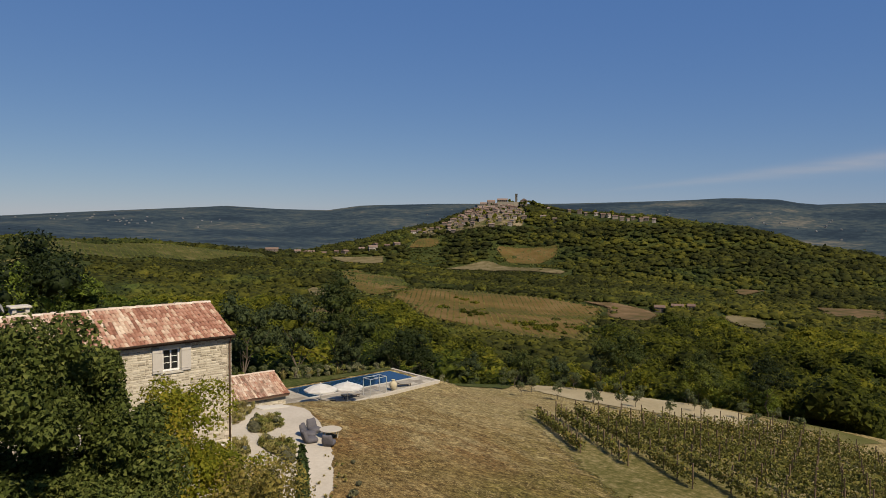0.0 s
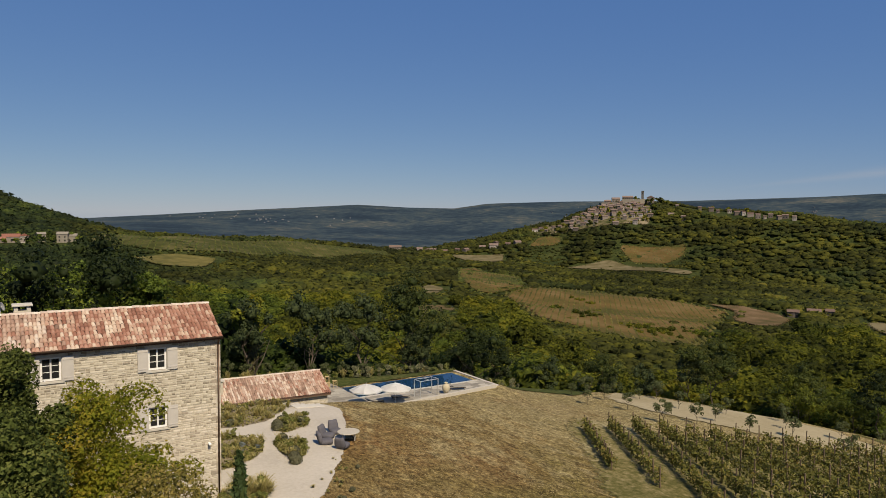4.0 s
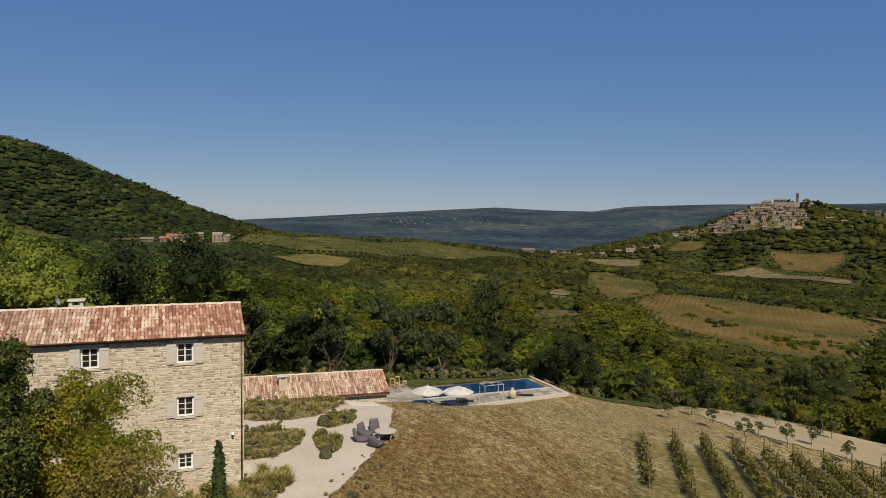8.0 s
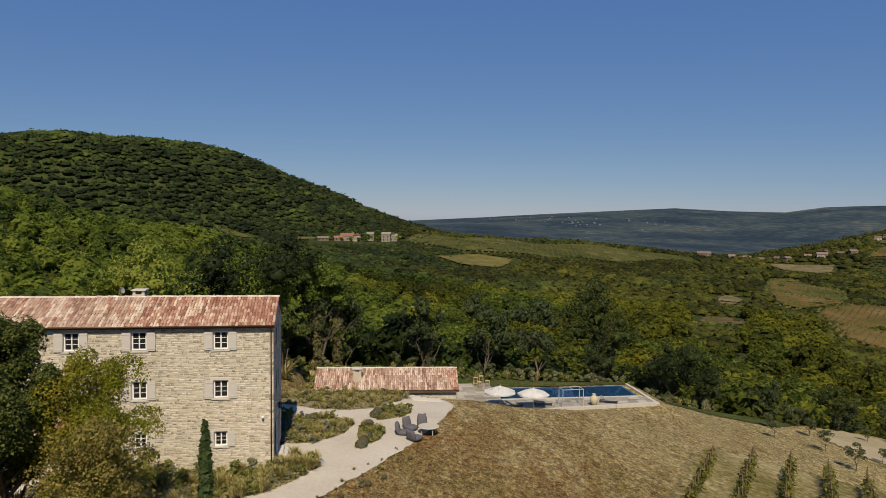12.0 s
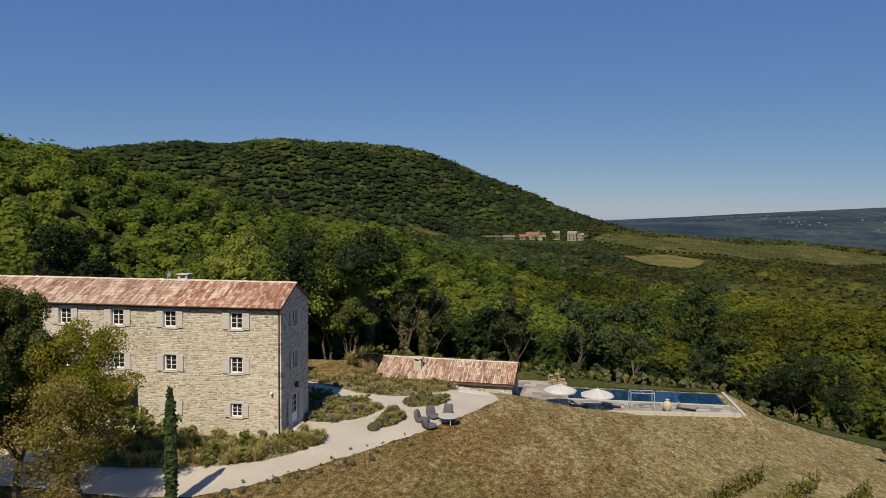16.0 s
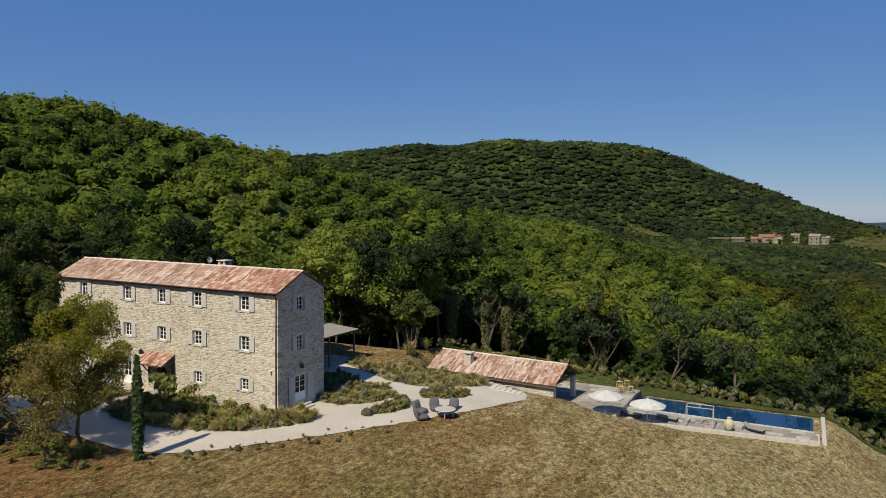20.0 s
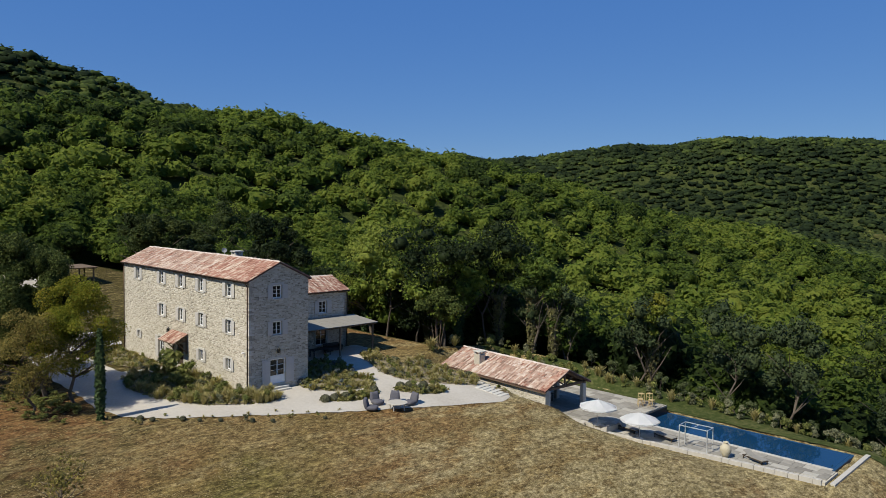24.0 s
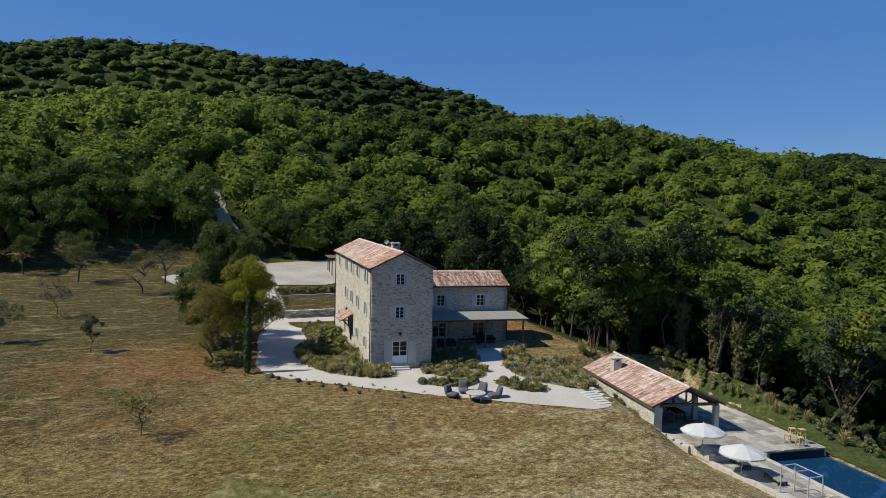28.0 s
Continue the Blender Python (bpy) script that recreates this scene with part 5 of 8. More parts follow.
def crown(rng, R, H, lobes, count, size, core=0.72, small=0.24, large=0.48):
    """Leaf sprays in and around a cluster of lobes, with a denser heart in each: verts, triangles. Base of the crown at z = 0."""
    c = rng.normal(0, 1, (lobes, 3))
    c /= np.linalg.norm(c, axis=1)[:, None]
    c *= rng.uniform(0.2, 0.85, (lobes, 1)) ** 0.6
    c[0] = (0, 0, 0.3)
    taper = np.where(c[:, 2] > 0.45, 0.75, 1.0)
    cen = np.stack([c[:, 0] * R * taper, c[:, 1] * R * taper, H * 0.5 + c[:, 2] * H * 0.5], -1)
    rad = R * rng.uniform(small, large, lobes)
    V, Q, nv = [], [], 0
    per = np.maximum(4, (count * rad ** 2 / (rad ** 2).sum()).astype(int))
    for k in range(lobes):
        d = rng.normal(0, 1, (per[k], 3))
        d /= np.linalg.norm(d, axis=1)[:, None]
        d[:, 2] = np.where(d[:, 2] < -0.35, -d[:, 2], d[:, 2])
        u = 1.08 - 0.42 * rng.random((per[k], 1)) ** 2 + 0.32 * (rng.random((per[k], 1)) < 0.14) * rng.random((per[k], 1))
        p = cen[k] + d * rad[k] * u * (1, 1, H / (2 * R) * 0.5 + 0.5)
        lv = leaves(rng, p, d + (0, 0, 0.25), size, corners=3)
        V.append(lv)
        Q.append(np.arange(len(lv)).reshape(-1, 3) + nv)
        nv += len(lv)
        if core:
            cv = cen[k] + ICOV * rad[k] * core * rng.uniform(0.75, 1.25, (12, 1)) * (1.05, 1.05, H / (2 * R) * 0.5 + 0.5)
            V.append(cv)
            Q.append(ICOT + nv)
            nv += len(cv)
    return np.vstack(V), np.vstack(Q)


def trunk_mesh(rng, h, r, limbs, spread, lean=0.06):
    """A tapered trunk that forks into limbs."""
    bm = bmesh.new()
    p, q = Vector((0, 0, -0.4)), r
    path = [p]
    for k in range(4):
        nx = Vector((rng.normal(0, lean) * h, rng.normal(0, lean) * h, h * (k + 1) / 4))
        tube(bm, p, nx, q, q * 0.82, 7)
        p, q = nx, q * 0.82
        path.append(p)
    for k in range(limbs):
        s = path[2 + k % 3]
        a = rng.uniform(0, 6.28)
        mid = s + Vector((math.cos(a) * spread * 0.5, math.sin(a) * spread * 0.5, h * rng.uniform(0.15, 0.3)))
        end = mid + Vector((math.cos(a + 0.3) * spread * 0.5, math.sin(a + 0.3) * spread * 0.5, h * rng.uniform(0.1, 0.35)))
        tube(bm, s, mid, r * 0.45, r * 0.28, 6)
        tube(bm, mid, end, r * 0.28, r * 0.1, 5)
    return bm


def tree(name, label, rng, h, R, count, size, at, trunk_r=0.2, lobes=9, bole=0.35, material=None, limbs=6, core=0.72, category="tree", group="", bark=None):
    """A single tree: trunk with limbs, and a crown of leaf sprays."""
    t = thing(name, label, category, pose(at[0], at[1], ground_z(*at), 0, 0, rng.uniform(0, 360)), group)
    part("trunk", trunk_mesh(rng, h * min(0.52, bole + 0.25), trunk_r, limbs, R * 0.8), bark or m_bark, t)
    V, Q = crown(rng, R, h * (1 - bole), lobes, count, size, core, small=0.1 if lobes > 30 else 0.16 if lobes > 10 else 0.24, large=0.28 if lobes > 30 else 0.40 if lobes > 10 else 0.48)
    V[:, 2] += h * bole
    mesh_obj("crown", V, Q, material or m_leaf, t, smooth=True)
    return t


# outlines of the open land among the woods
OPEN = {
    "meadow": [(90, 550), (131, 586), (168, 563), (145, 526), (109, 508)],
    "ridge_vineyard": [(75, 640), (95, 715), (160, 775), (260, 800), (360, 812), (440, 805), (420, 745), (367, 725), (258, 672), (175, 592), (150, 585), (120, 592)],
    "valley_vineyard": [(298, 372), (380, 413), (413, 402), (390, 312), (385, 262), (356, 245), (232, 168), (215, 187), (232, 230), (233, 266), (284, 351)],
    "brown_field": [(392, 300), (412, 262), (395, 226), (330, 200), (362, 248), (388, 262)],
    "terraced_vineyard": [(408, 600), (436, 602), (404, 488), (332, 388), (278, 364), (286, 407)],
    "clearing": [(190, 315), (212, 304), (200, 282), (172, 282)],
    "pale_clearing": [(262, 424), (280, 406), (246, 370), (240, 380)],
    "pale_field": [(600, 660), (676, 640), (664, 500), (640, 488), (640, 590)],
    "hill_terraces": [(705, 668), (752, 582), (722, 562), (680, 560), (678, 612)],
    "left_terraces": [(679, 790), (700, 752), (661, 724), (630, 755)],
    "hamlet_field": [(540, 812), (600, 756), (572, 728), (496, 715)],
    "tan_field": [(428, 210), (440, 178), (362, 142), (350, 155), (390, 181)],
    "red_field": [(604, 216), (630, 169), (533, 140), (503, 166)],
    "small_field": [(701, 328), (716, 289), (651, 294)],
    "hill_plot": [(-100, 712), (-60, 690), (-58, 676), (-104, 690)],
    "hill_meadow": [(-30, 688), (14, 700), (15, 654), (-26, 650)],
}
CLUMPS = [(262, 216, 5, 12, 34), (270, 258, 3, 5, 9), (279, 205, 5, 6, 12), (286, 300, 4, 7, 9), (330, 330, 5, 9, 8)]
DRIVE = [(-61, 25.0), (-73, 23.5), (-84, 20.3), (-100, 16.0), (-100, 19.6), (-84, 24), (-74, 28.0), (-64, 31.0)]
m_vsoil = surf("vineyard_soil", [(0.2, C(0.036, 0.042, 0.012)), (0.38, C(0.058, 0.058, 0.017)), (0.52, C(0.088, 0.068, 0.021)), (0.66, C(0.120, 0.078, 0.027)), (0.85, C(0.15, 0.105, 0.045))], 0.045, 0.95, big=0.3, bigamt=0.45, spec=0.05, gain=2.6, stretch=(1, 0.6, 1))
m_tan = surf("stubble", [(0.3, C(0.075, 0.066, 0.028)), (0.5, C(0.115, 0.095, 0.046)), (0.7, C(0.17, 0.14, 0.078))], 0.1, 0.95, spec=0.05, gain=1.6)
m_yell = surf("ripe_meadow", [(0.25, C(0.075, 0.072, 0.022)), (0.5, C(0.115, 0.10, 0.032)), (0.8, C(0.17, 0.14, 0.05))], 0.12, 0.95, spec=0.05, gain=1.8)
m_red = surf("red_earth", [(0.25, C(0.065, 0.058, 0.022)), (0.45, C(0.10, 0.072, 0.034)), (0.6, C(0.14, 0.092, 0.048)), (0.8, C(0.18, 0.125, 0.07))], 0.09, 0.95, spec=0.05, gain=2.0)
m_sand = surf("sandy_soil", [(0.2, C(0.20, 0.165, 0.09)), (0.5, C(0.31, 0.26, 0.16)), (0.8, C(0.41, 0.355, 0.24))], 1.2, 0.95, 0.05, 6, big=0.08, bigamt=0.5, spec=0.05)
m_lawn = surf("green_turf", [(0.25, C(0.050, 0.055, 0.018)), (0.45, C(0.090, 0.092, 0.03)), (0.58, C(0.15, 0.13, 0.055)), (0.75, C(0.27, 0.22, 0.13))], 3.0, 0.95, 0.05, 8, big=0.05, bigamt=0.5, spec=0.05)
m_vineleaf = surf("vine_leaf", [(0.0, C(0.025, 0.036, 0.009)), (0.4, C(0.055, 0.072, 0.016)), (0.7, C(0.10, 0.11, 0.025)), (1.0, C(0.17, 0.13, 0.035))], 0.4, 0.65, rand="island", vary=0.3, see=0.2, spec=0.15)
m_yellowvine = surf("yellowing_vine_leaf", [(0.0, C(0.045, 0.052, 0.013)), (0.4, C(0.085, 0.085, 0.021)), (0.7, C(0.13, 0.112, 0.03)), (1.0, C(0.19, 0.14, 0.048))], 0.03, 0.65, rand="island", vary=0.3, see=0.2, spec=0.15, gain=2.4)
m_vgreen = surf("green_vineyard_soil", [(0.25, C(0.036, 0.042, 0.011)), (0.5, C(0.064, 0.064, 0.019)), (0.75, C(0.12, 0.102, 0.042))], 0.06, 0.95, spec=0.05, gain=2.2)
KIND = {"ridge_vineyard": m_vgreen, "meadow": m_yell, "brown_field": m_red, "clearing": m_red, "pale_clearing": m_tan, "pale_field": m_tan, "hamlet_field": m_tan, "tan_field": m_tan, "red_field": m_red, "small_field": m_red, "hill_meadow": m_lawn, "hill_plot": m_vgreen}
SAYS = {"meadow": "ripe yellow-green hay meadow among woods", "brown_field": "bare reddish brown ploughed field"}
for name, poly in OPEN.items():
    far = max(math.hypot(x, y) for x, y in poly)
    drape(name, poly, KIND.get(name, m_vsoil), 1.0 if far > 400 else 0.7, 6.0, SAYS.get(name, "farmed plot between woods on the hillside"), "field", seed=len(name), fray=5.0 if name in ("clearing", "pale_clearing", "small_field", "hill_plot") else 11.0)
m_terr = surf("terrace_earth", [(0.3, C(0.05, 0.058, 0.020)), (0.45, C(0.10, 0.09, 0.042)), (0.58, C(0.16, 0.13, 0.075)), (0.75, C(0.24, 0.20, 0.13))], 0.09, 0.95, 1.2, 0.15, big=0.2, bigamt=0.3, spec=0.05, gain=1.8, stretch=(1, 1, 3))
TOWN_SLOPE = [(676, 800), (711, 751), (783, 669), (850, 725), (784, 815), (715, 834)]
drape("town_slope", TOWN_SLOPE, m_terr, 0.8, 6.0, "brown terraced earth slope below the town", "slope", seed=12, fray=12.0)
drape("access_road", DRIVE, m_gravel_grey, 0.25, 1.2, "pale gravel road climbing into the woods", "road", seed=5)


def tufts(name, P, size, material, label, category, squash=0.8, seed=0):
    """Many low leafy clumps in one mesh."""
    rng = np.random.default_rng(seed)
    base = np.array([(1, 0, -0.2), (0, 1, -0.2), (-1, 0, -0.2), (0, -1, -0.2), (0.15, 0.1, 1.0)])
    tri = np.array([(0, 1, 4), (1, 2, 4), (2, 3, 4), (3, 0, 4)])
    n = len(P)
    V = base[None] * (size * rng.uniform(0.6, 1.3, (n, 1, 1))) * rng.uniform(0.75, 1.25, (n, 5, 3))
    a = rng.uniform(0, 6.28, n)
    x = V[..., 0] * np.cos(a)[:, None] - V[..., 1] * np.sin(a)[:, None]
    y = V[..., 0] * np.sin(a)[:, None] + V[..., 1] * np.cos(a)[:, None]
    V = np.stack([x, y, V[..., 2] * squash], -1) + P[:, None]
    return tagged(mesh_obj(name, V.reshape(-1, 3), (np.arange(n)[:, None, None] * 5 + tri[None]).reshape(-1, 3), material), label, category, kind="stuff")


def row_points(poly, direction, gap, along, seed=0, miss=0.06):
    """Points in rows over an outline."""
    rng = np.random.default_rng(seed)
    a = math.radians(direction)
    e, f = np.array((math.cos(a), math.sin(a))), np.array((-math.sin(a), math.cos(a)))
    P = np.array(poly, float)
    u, v = P @ e, P @ f
    U, W = np.meshgrid(np.arange(u.min(), u.max(), along), np.arange(v.min(), v.max(), gap), indexing="ij")
    U = U + rng.uniform(-0.3, 0.3, U.shape) * along
    X, Y = U * e[0] + W * f[0], U * e[1] + W * f[1]
    k = inside(poly, X, Y) & (rng.random(X.shape) > miss)
    X, Y = X[k], Y[k]
    return np.stack([X, Y, land(X, Y) + 0.6], -1)


for name, direction, gap, along, s in (("valley_vineyard", 46, 3.2, 1.2, 0.95), ("ridge_vineyard", 75, 5.2, 1.9, 1.25), ("terraced_vineyard", 20, 5.4, 1.6, 1.15), ("hill_terraces", -35, 6.0, 2.5, 1.4), ("left_terraces", -35, 6.0, 2.5, 1.4), ("hill_plot", 20, 6, 4, 1.6)):
    tufts("vine_rows", row_points(OPEN[name], direction, gap, along, len(name), 0.3), s, m_yellowvine if name == "valley_vineyard" else m_vineleaf, "rows of green vines on a far slope", "vineyard", 1.0, len(name))

rw = np.random.default_rng(11)
ALLOPEN = list(OPEN.values()) + [DRIVE]
TOWN_AT, TOWN_D, TOWN_E = np.array((862.0, 757.0)), np.array((-0.752, -0.659)), np.array((0.659, -0.752))
HOLES = [[(-6, 606), (50, 610), (82, 640), (76, 662), (-8, 662)]]


SX, SY = np.arange(-900, 1300, 8.0), np.arange(-500, 1600, 8.0)
SHEET = land(*np.meshgrid(SX, SY, indexing="ij"))


def seen_from_path(x, y):
    """Which places lie on slopes in sight of the camera's path; what lies behind the crests is left bare."""
    ok = np.zeros(len(x), bool)
    z = land(x, y) + 12
    for ex, ey, ez in ((0, -4, 16), (35, -10, 16), (62, -2, 16), (84, 22, 15)):
        low = np.full(len(x), 1e9)
        for s in np.linspace(0.04, 0.97, 40):
            px, py = ex + (x - ex) * s, ey + (y - ey) * s
            i, j = np.clip(((px + 900) / 8).round().astype(int), 0, len(SX) - 1), np.clip(((py + 500) / 8).round().astype(int), 0, len(SY) - 1)
            low = np.minimum(low, ez + (z - ez) * s - SHEET[i, j])
        ok |= low > 0
    return ok


def wood_points(r0, r1, gap, b0=-84, b1=116, scrub=False):
    """Tree places in a ring about the plateau, within the bearings that the camera looks over."""
    n = int((r1 - r0) / gap) + 1
    pts = []
    for r in r0 + np.arange(n) * gap:
        m = int(r * math.radians(b1 - b0) / gap)
        b = np.radians(b0 + (np.arange(m) + rw.uniform(-0.62, 0.62, m)) / m * (b1 - b0))
        rr = r + rw.uniform(-0.8, 0.8, m) * gap
        pts.append(np.stack([42 - np.sin(b) * rr, 24 + np.cos(b) * rr], -1))
    P = np.vstack(pts)
    k = (outside_by(PLATEAU, P[:, 0], P[:, 1]) > 1.5)
    west = (P[:, 0] < -92) | ((P[:, 0] < -62) & (P[:, 1] < 8) & (P[:, 1] < -0.4 * (P[:, 0] + 62) - 6))
    k |= west
    out = P - (30.0, 0.0)
    out /= np.linalg.norm(out, axis=1)[:, None]
    # places on the camera's side of a field, planted low so the field shows
    near = np.zeros(len(P), bool)
    for poly in ALLOPEN + HOLES:
        k &= outside_by(poly, P[:, 0], P[:, 1]) > (2.0 if r1 < 300 else 3.0)
        for back in (14, 28, 42, 56, 72, 90):
            q = P + out * back
            near |= inside(poly, q[:, 0], q[:, 1]) & (np.hypot(P[:, 0], P[:, 1]) > 110)
    k &= near if scrub else ~near
    # the town and its terraces stand clear of woods
    q = P - TOWN_AT
    s, l = q @ TOWN_D, q @ TOWN_E
    crest = 6 + np.clip(l - 50, 0, 200) * 1.1
    k &= ~((s > 14) & (s < 118) & (l > -92) & (l < 16)) & ~((s > crest - 20) & (s < crest + 40) & (l >= 40) & (l < 190)) & ~((s > 60) & (s < 112) & (l > -155) & (l <= -92) & (rw.random(len(P)) < 0.6))
    return P[k & seen_from_path(P[:, 0], P[:, 1])]


def patch(x, y):
    """A slow change of leaf colour over the country, -1 to 1."""
    return 0.5 * np.sin(x / 31 + 0.7) * np.sin(y / 37 + 1.9) + 0.35 * np.sin(x / 13 + y / 17) + 0.3 * np.sin(y / 83 - x / 71)


def plant(name, P, kinds, hs, label, seed):
    """One mesh of many trees: each a copy of one of a few crowns, turned and scaled."""
    rng = np.random.default_rng(seed)
    z = land(P[:, 0], P[:, 1])
    which = rng.integers(0, len(kinds), len(P))
    sc = hs[0] + (hs[1] - hs[0]) * np.clip(0.5 + 0.3 * rng.normal(0, 1, len(P)), 0, 1.25)
    wide = sc * rng.uniform(0.85, 1.15, len(P)) * (1.5 if kinds is dist_kinds else 1.4 if kinds is far_kinds else 1.15)
    # crowns sunk into the ground to fit the camera's view: shallower gaps, lower skyline
    z -= sc * (0.34 if kinds is far_kinds or kinds is dist_kinds else 0.22 if kinds is mid_kinds else 0.10)
    a = rng.uniform(0, 6.28, len(P))
    far = np.hypot(P[:, 0], P[:, 1])
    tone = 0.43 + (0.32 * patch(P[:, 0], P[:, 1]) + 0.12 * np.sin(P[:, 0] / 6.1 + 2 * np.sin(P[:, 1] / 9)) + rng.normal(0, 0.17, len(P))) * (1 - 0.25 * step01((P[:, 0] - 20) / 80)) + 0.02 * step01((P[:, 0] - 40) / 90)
    # tone shifts by place put light, shade and haze of the slopes into the colour
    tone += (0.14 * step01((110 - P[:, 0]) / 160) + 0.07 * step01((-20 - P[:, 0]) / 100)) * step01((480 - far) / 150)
    # bands of different growth along the northern hill; under the terrace darkened for dark leaves and the shade within
    # the wood
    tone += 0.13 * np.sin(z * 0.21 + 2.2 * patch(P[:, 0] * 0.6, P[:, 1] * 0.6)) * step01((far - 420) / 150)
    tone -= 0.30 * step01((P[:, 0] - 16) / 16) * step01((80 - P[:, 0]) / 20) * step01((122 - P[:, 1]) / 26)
    # further lightening and darkening of the leaf colour, stretch by stretch
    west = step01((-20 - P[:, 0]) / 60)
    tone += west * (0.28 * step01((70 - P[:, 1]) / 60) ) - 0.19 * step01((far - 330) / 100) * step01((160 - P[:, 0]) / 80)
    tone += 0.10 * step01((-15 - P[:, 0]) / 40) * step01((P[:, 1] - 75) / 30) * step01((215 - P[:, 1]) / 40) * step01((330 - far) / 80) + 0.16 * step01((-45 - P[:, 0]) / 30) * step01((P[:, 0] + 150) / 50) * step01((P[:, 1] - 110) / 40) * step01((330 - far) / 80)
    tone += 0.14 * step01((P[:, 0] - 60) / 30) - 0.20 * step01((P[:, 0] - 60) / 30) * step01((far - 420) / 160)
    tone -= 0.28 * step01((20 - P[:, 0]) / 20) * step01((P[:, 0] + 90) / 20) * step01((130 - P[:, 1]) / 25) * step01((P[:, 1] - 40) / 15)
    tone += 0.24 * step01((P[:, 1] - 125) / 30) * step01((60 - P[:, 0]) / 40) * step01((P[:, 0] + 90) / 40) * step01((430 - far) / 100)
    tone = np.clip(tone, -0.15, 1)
    VV, QQ, TT, nv = [], [], [], 0
    for k, (V, Q, shade) in enumerate(kinds):
        s = which == k
        n = int(s.sum())
        if not n:
            continue
        c, d = np.cos(a[s])[:, None], np.sin(a[s])[:, None]
        x = (V[None, :, 0] * c - V[None, :, 1] * d) * wide[s][:, None] + P[s][:, 0, None]
        y = (V[None, :, 0] * d + V[None, :, 1] * c) * wide[s][:, None] + P[s][:, 1, None]
        w = V[None, :, 2] * sc[s][:, None] + z[s][:, None]
        VV.append(np.stack([x, y, w], -1).reshape(-1, 3))
        QQ.append((Q[None] + (np.arange(n) * len(V))[:, None, None]).reshape(-1, 3) + nv)
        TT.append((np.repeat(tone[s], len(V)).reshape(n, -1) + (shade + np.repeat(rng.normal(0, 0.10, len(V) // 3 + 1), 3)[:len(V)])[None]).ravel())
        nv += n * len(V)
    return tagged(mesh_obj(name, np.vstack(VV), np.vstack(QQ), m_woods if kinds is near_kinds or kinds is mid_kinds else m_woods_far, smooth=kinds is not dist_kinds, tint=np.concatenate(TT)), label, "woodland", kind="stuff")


def ico_sphere(times):
    """The corners and faces of a ball, split so many times."""
    V, T = [tuple(v) for v in ICOV], [tuple(t) for t in ICOT]
    for _ in range(times):
        seen, out = {}, []

        def half(i, j):
            k = (min(i, j), max(i, j))
            if k not in seen:
                m = np.array(V[i]) + np.array(V[j])
                V.append(tuple(m / np.linalg.norm(m)))
                seen[k] = len(V) - 1
            return seen[k]
        for i, j, k in T:
            p, q, r = half(i, j), half(j, k), half(k, i)
            out += [(i, p, r), (p, j, q), (r, q, k), (p, q, r)]
        T = out
    return np.array(V), np.array(T)


SPHERES = [ico_sphere(k) for k in range(3)]


def unit_tree(rng, split, lobes, count, size, bole=0.1, R=0.36, knob=0.45, low=-0.45, tall=1.0, heart=-0.06):
    """A tree one unit high: a knobbly closed crown of several boughs, fringed with leaf sprays."""
    D, T = SPHERES[split]
    c = rng.normal(0, 1, (lobes, 3))
    c[:, 2] = np.abs(c[:, 2]) * 0.9 - 0.25
    c /= np.linalg.norm(c, axis=1)[:, None]
    amp = rng.uniform(0.6, 1.0, lobes)

    def reach(d):
        return 0.62 + knob * (amp * np.exp(-(1 - d @ c.T) / 0.10)).max(1)
    r = reach(D)[:, None] * rng.uniform(0.94, 1.06, (len(D), 1))
    half = (1 - bole) / 2
    keep = D[T].mean(1)[:, 2] > low
    T = T[keep]
    use = np.unique(T)
    back = np.zeros(len(D), int)
    back[use] = np.arange(len(use))
    V = 0.86 * (D * r)[use] * (R, R, half * tall) + (0, 0, bole + half)
    T = back[T]
    d = rng.normal(0, 1, (count, 3))
    d /= np.linalg.norm(d, axis=1)[:, None]
    d[:, 2] = np.where(d[:, 2] < -0.2, -d[:, 2], d[:, 2])
    p = d * reach(d)[:, None] * (rng.uniform(0.88, 1.12, (count, 1)) + 0.2 * (rng.random((count, 1)) < 0.1)) * (R, R, half * tall) + (0, 0, bole + half)
    L = leaves(rng, p, d + (0, 0, 0.3), size, 1.5, 0.6, 3)
    # heart tinted darker than the sprays: inner shade and sun put into the colour
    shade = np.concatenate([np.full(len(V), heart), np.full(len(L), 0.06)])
    return np.vstack([V, L]), np.vstack([T, np.arange(len(L)).reshape(-1, 3) + len(V)]), shade


rk = np.random.default_rng(5)
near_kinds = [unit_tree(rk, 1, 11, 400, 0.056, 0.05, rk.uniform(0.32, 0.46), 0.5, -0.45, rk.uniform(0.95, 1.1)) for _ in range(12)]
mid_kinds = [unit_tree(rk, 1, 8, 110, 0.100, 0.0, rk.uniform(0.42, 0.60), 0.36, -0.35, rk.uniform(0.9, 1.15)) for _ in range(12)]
far_kinds = [unit_tree(rk, 1, 6, 8, 0.14, 0.0, rk.uniform(0.46, 0.66), 0.42, -0.2, 1.0, 0.03) for _ in range(9)]
dist_kinds = [unit_tree(rk, 0, 3, 5, 0.16, 0.0, rk.uniform(0.5, 0.75), 0.42, -0.3, 0.95, 0.05) for _ in range(8)]
near_pts = wood_points(18, 150, 4.5)
edge = outside_by(PLATEAU, near_pts[:, 0], near_pts[:, 1])
seen = (near_pts[:, 1] > 40) & (edge < 7) & (near_pts[:, 0] > -45) | (near_pts[:, 0] < -60) & (near_pts[:, 0] > -80) & (near_pts[:, 1] < 40) & (near_pts[:, 1] > -20)
singles = near_pts[seen]
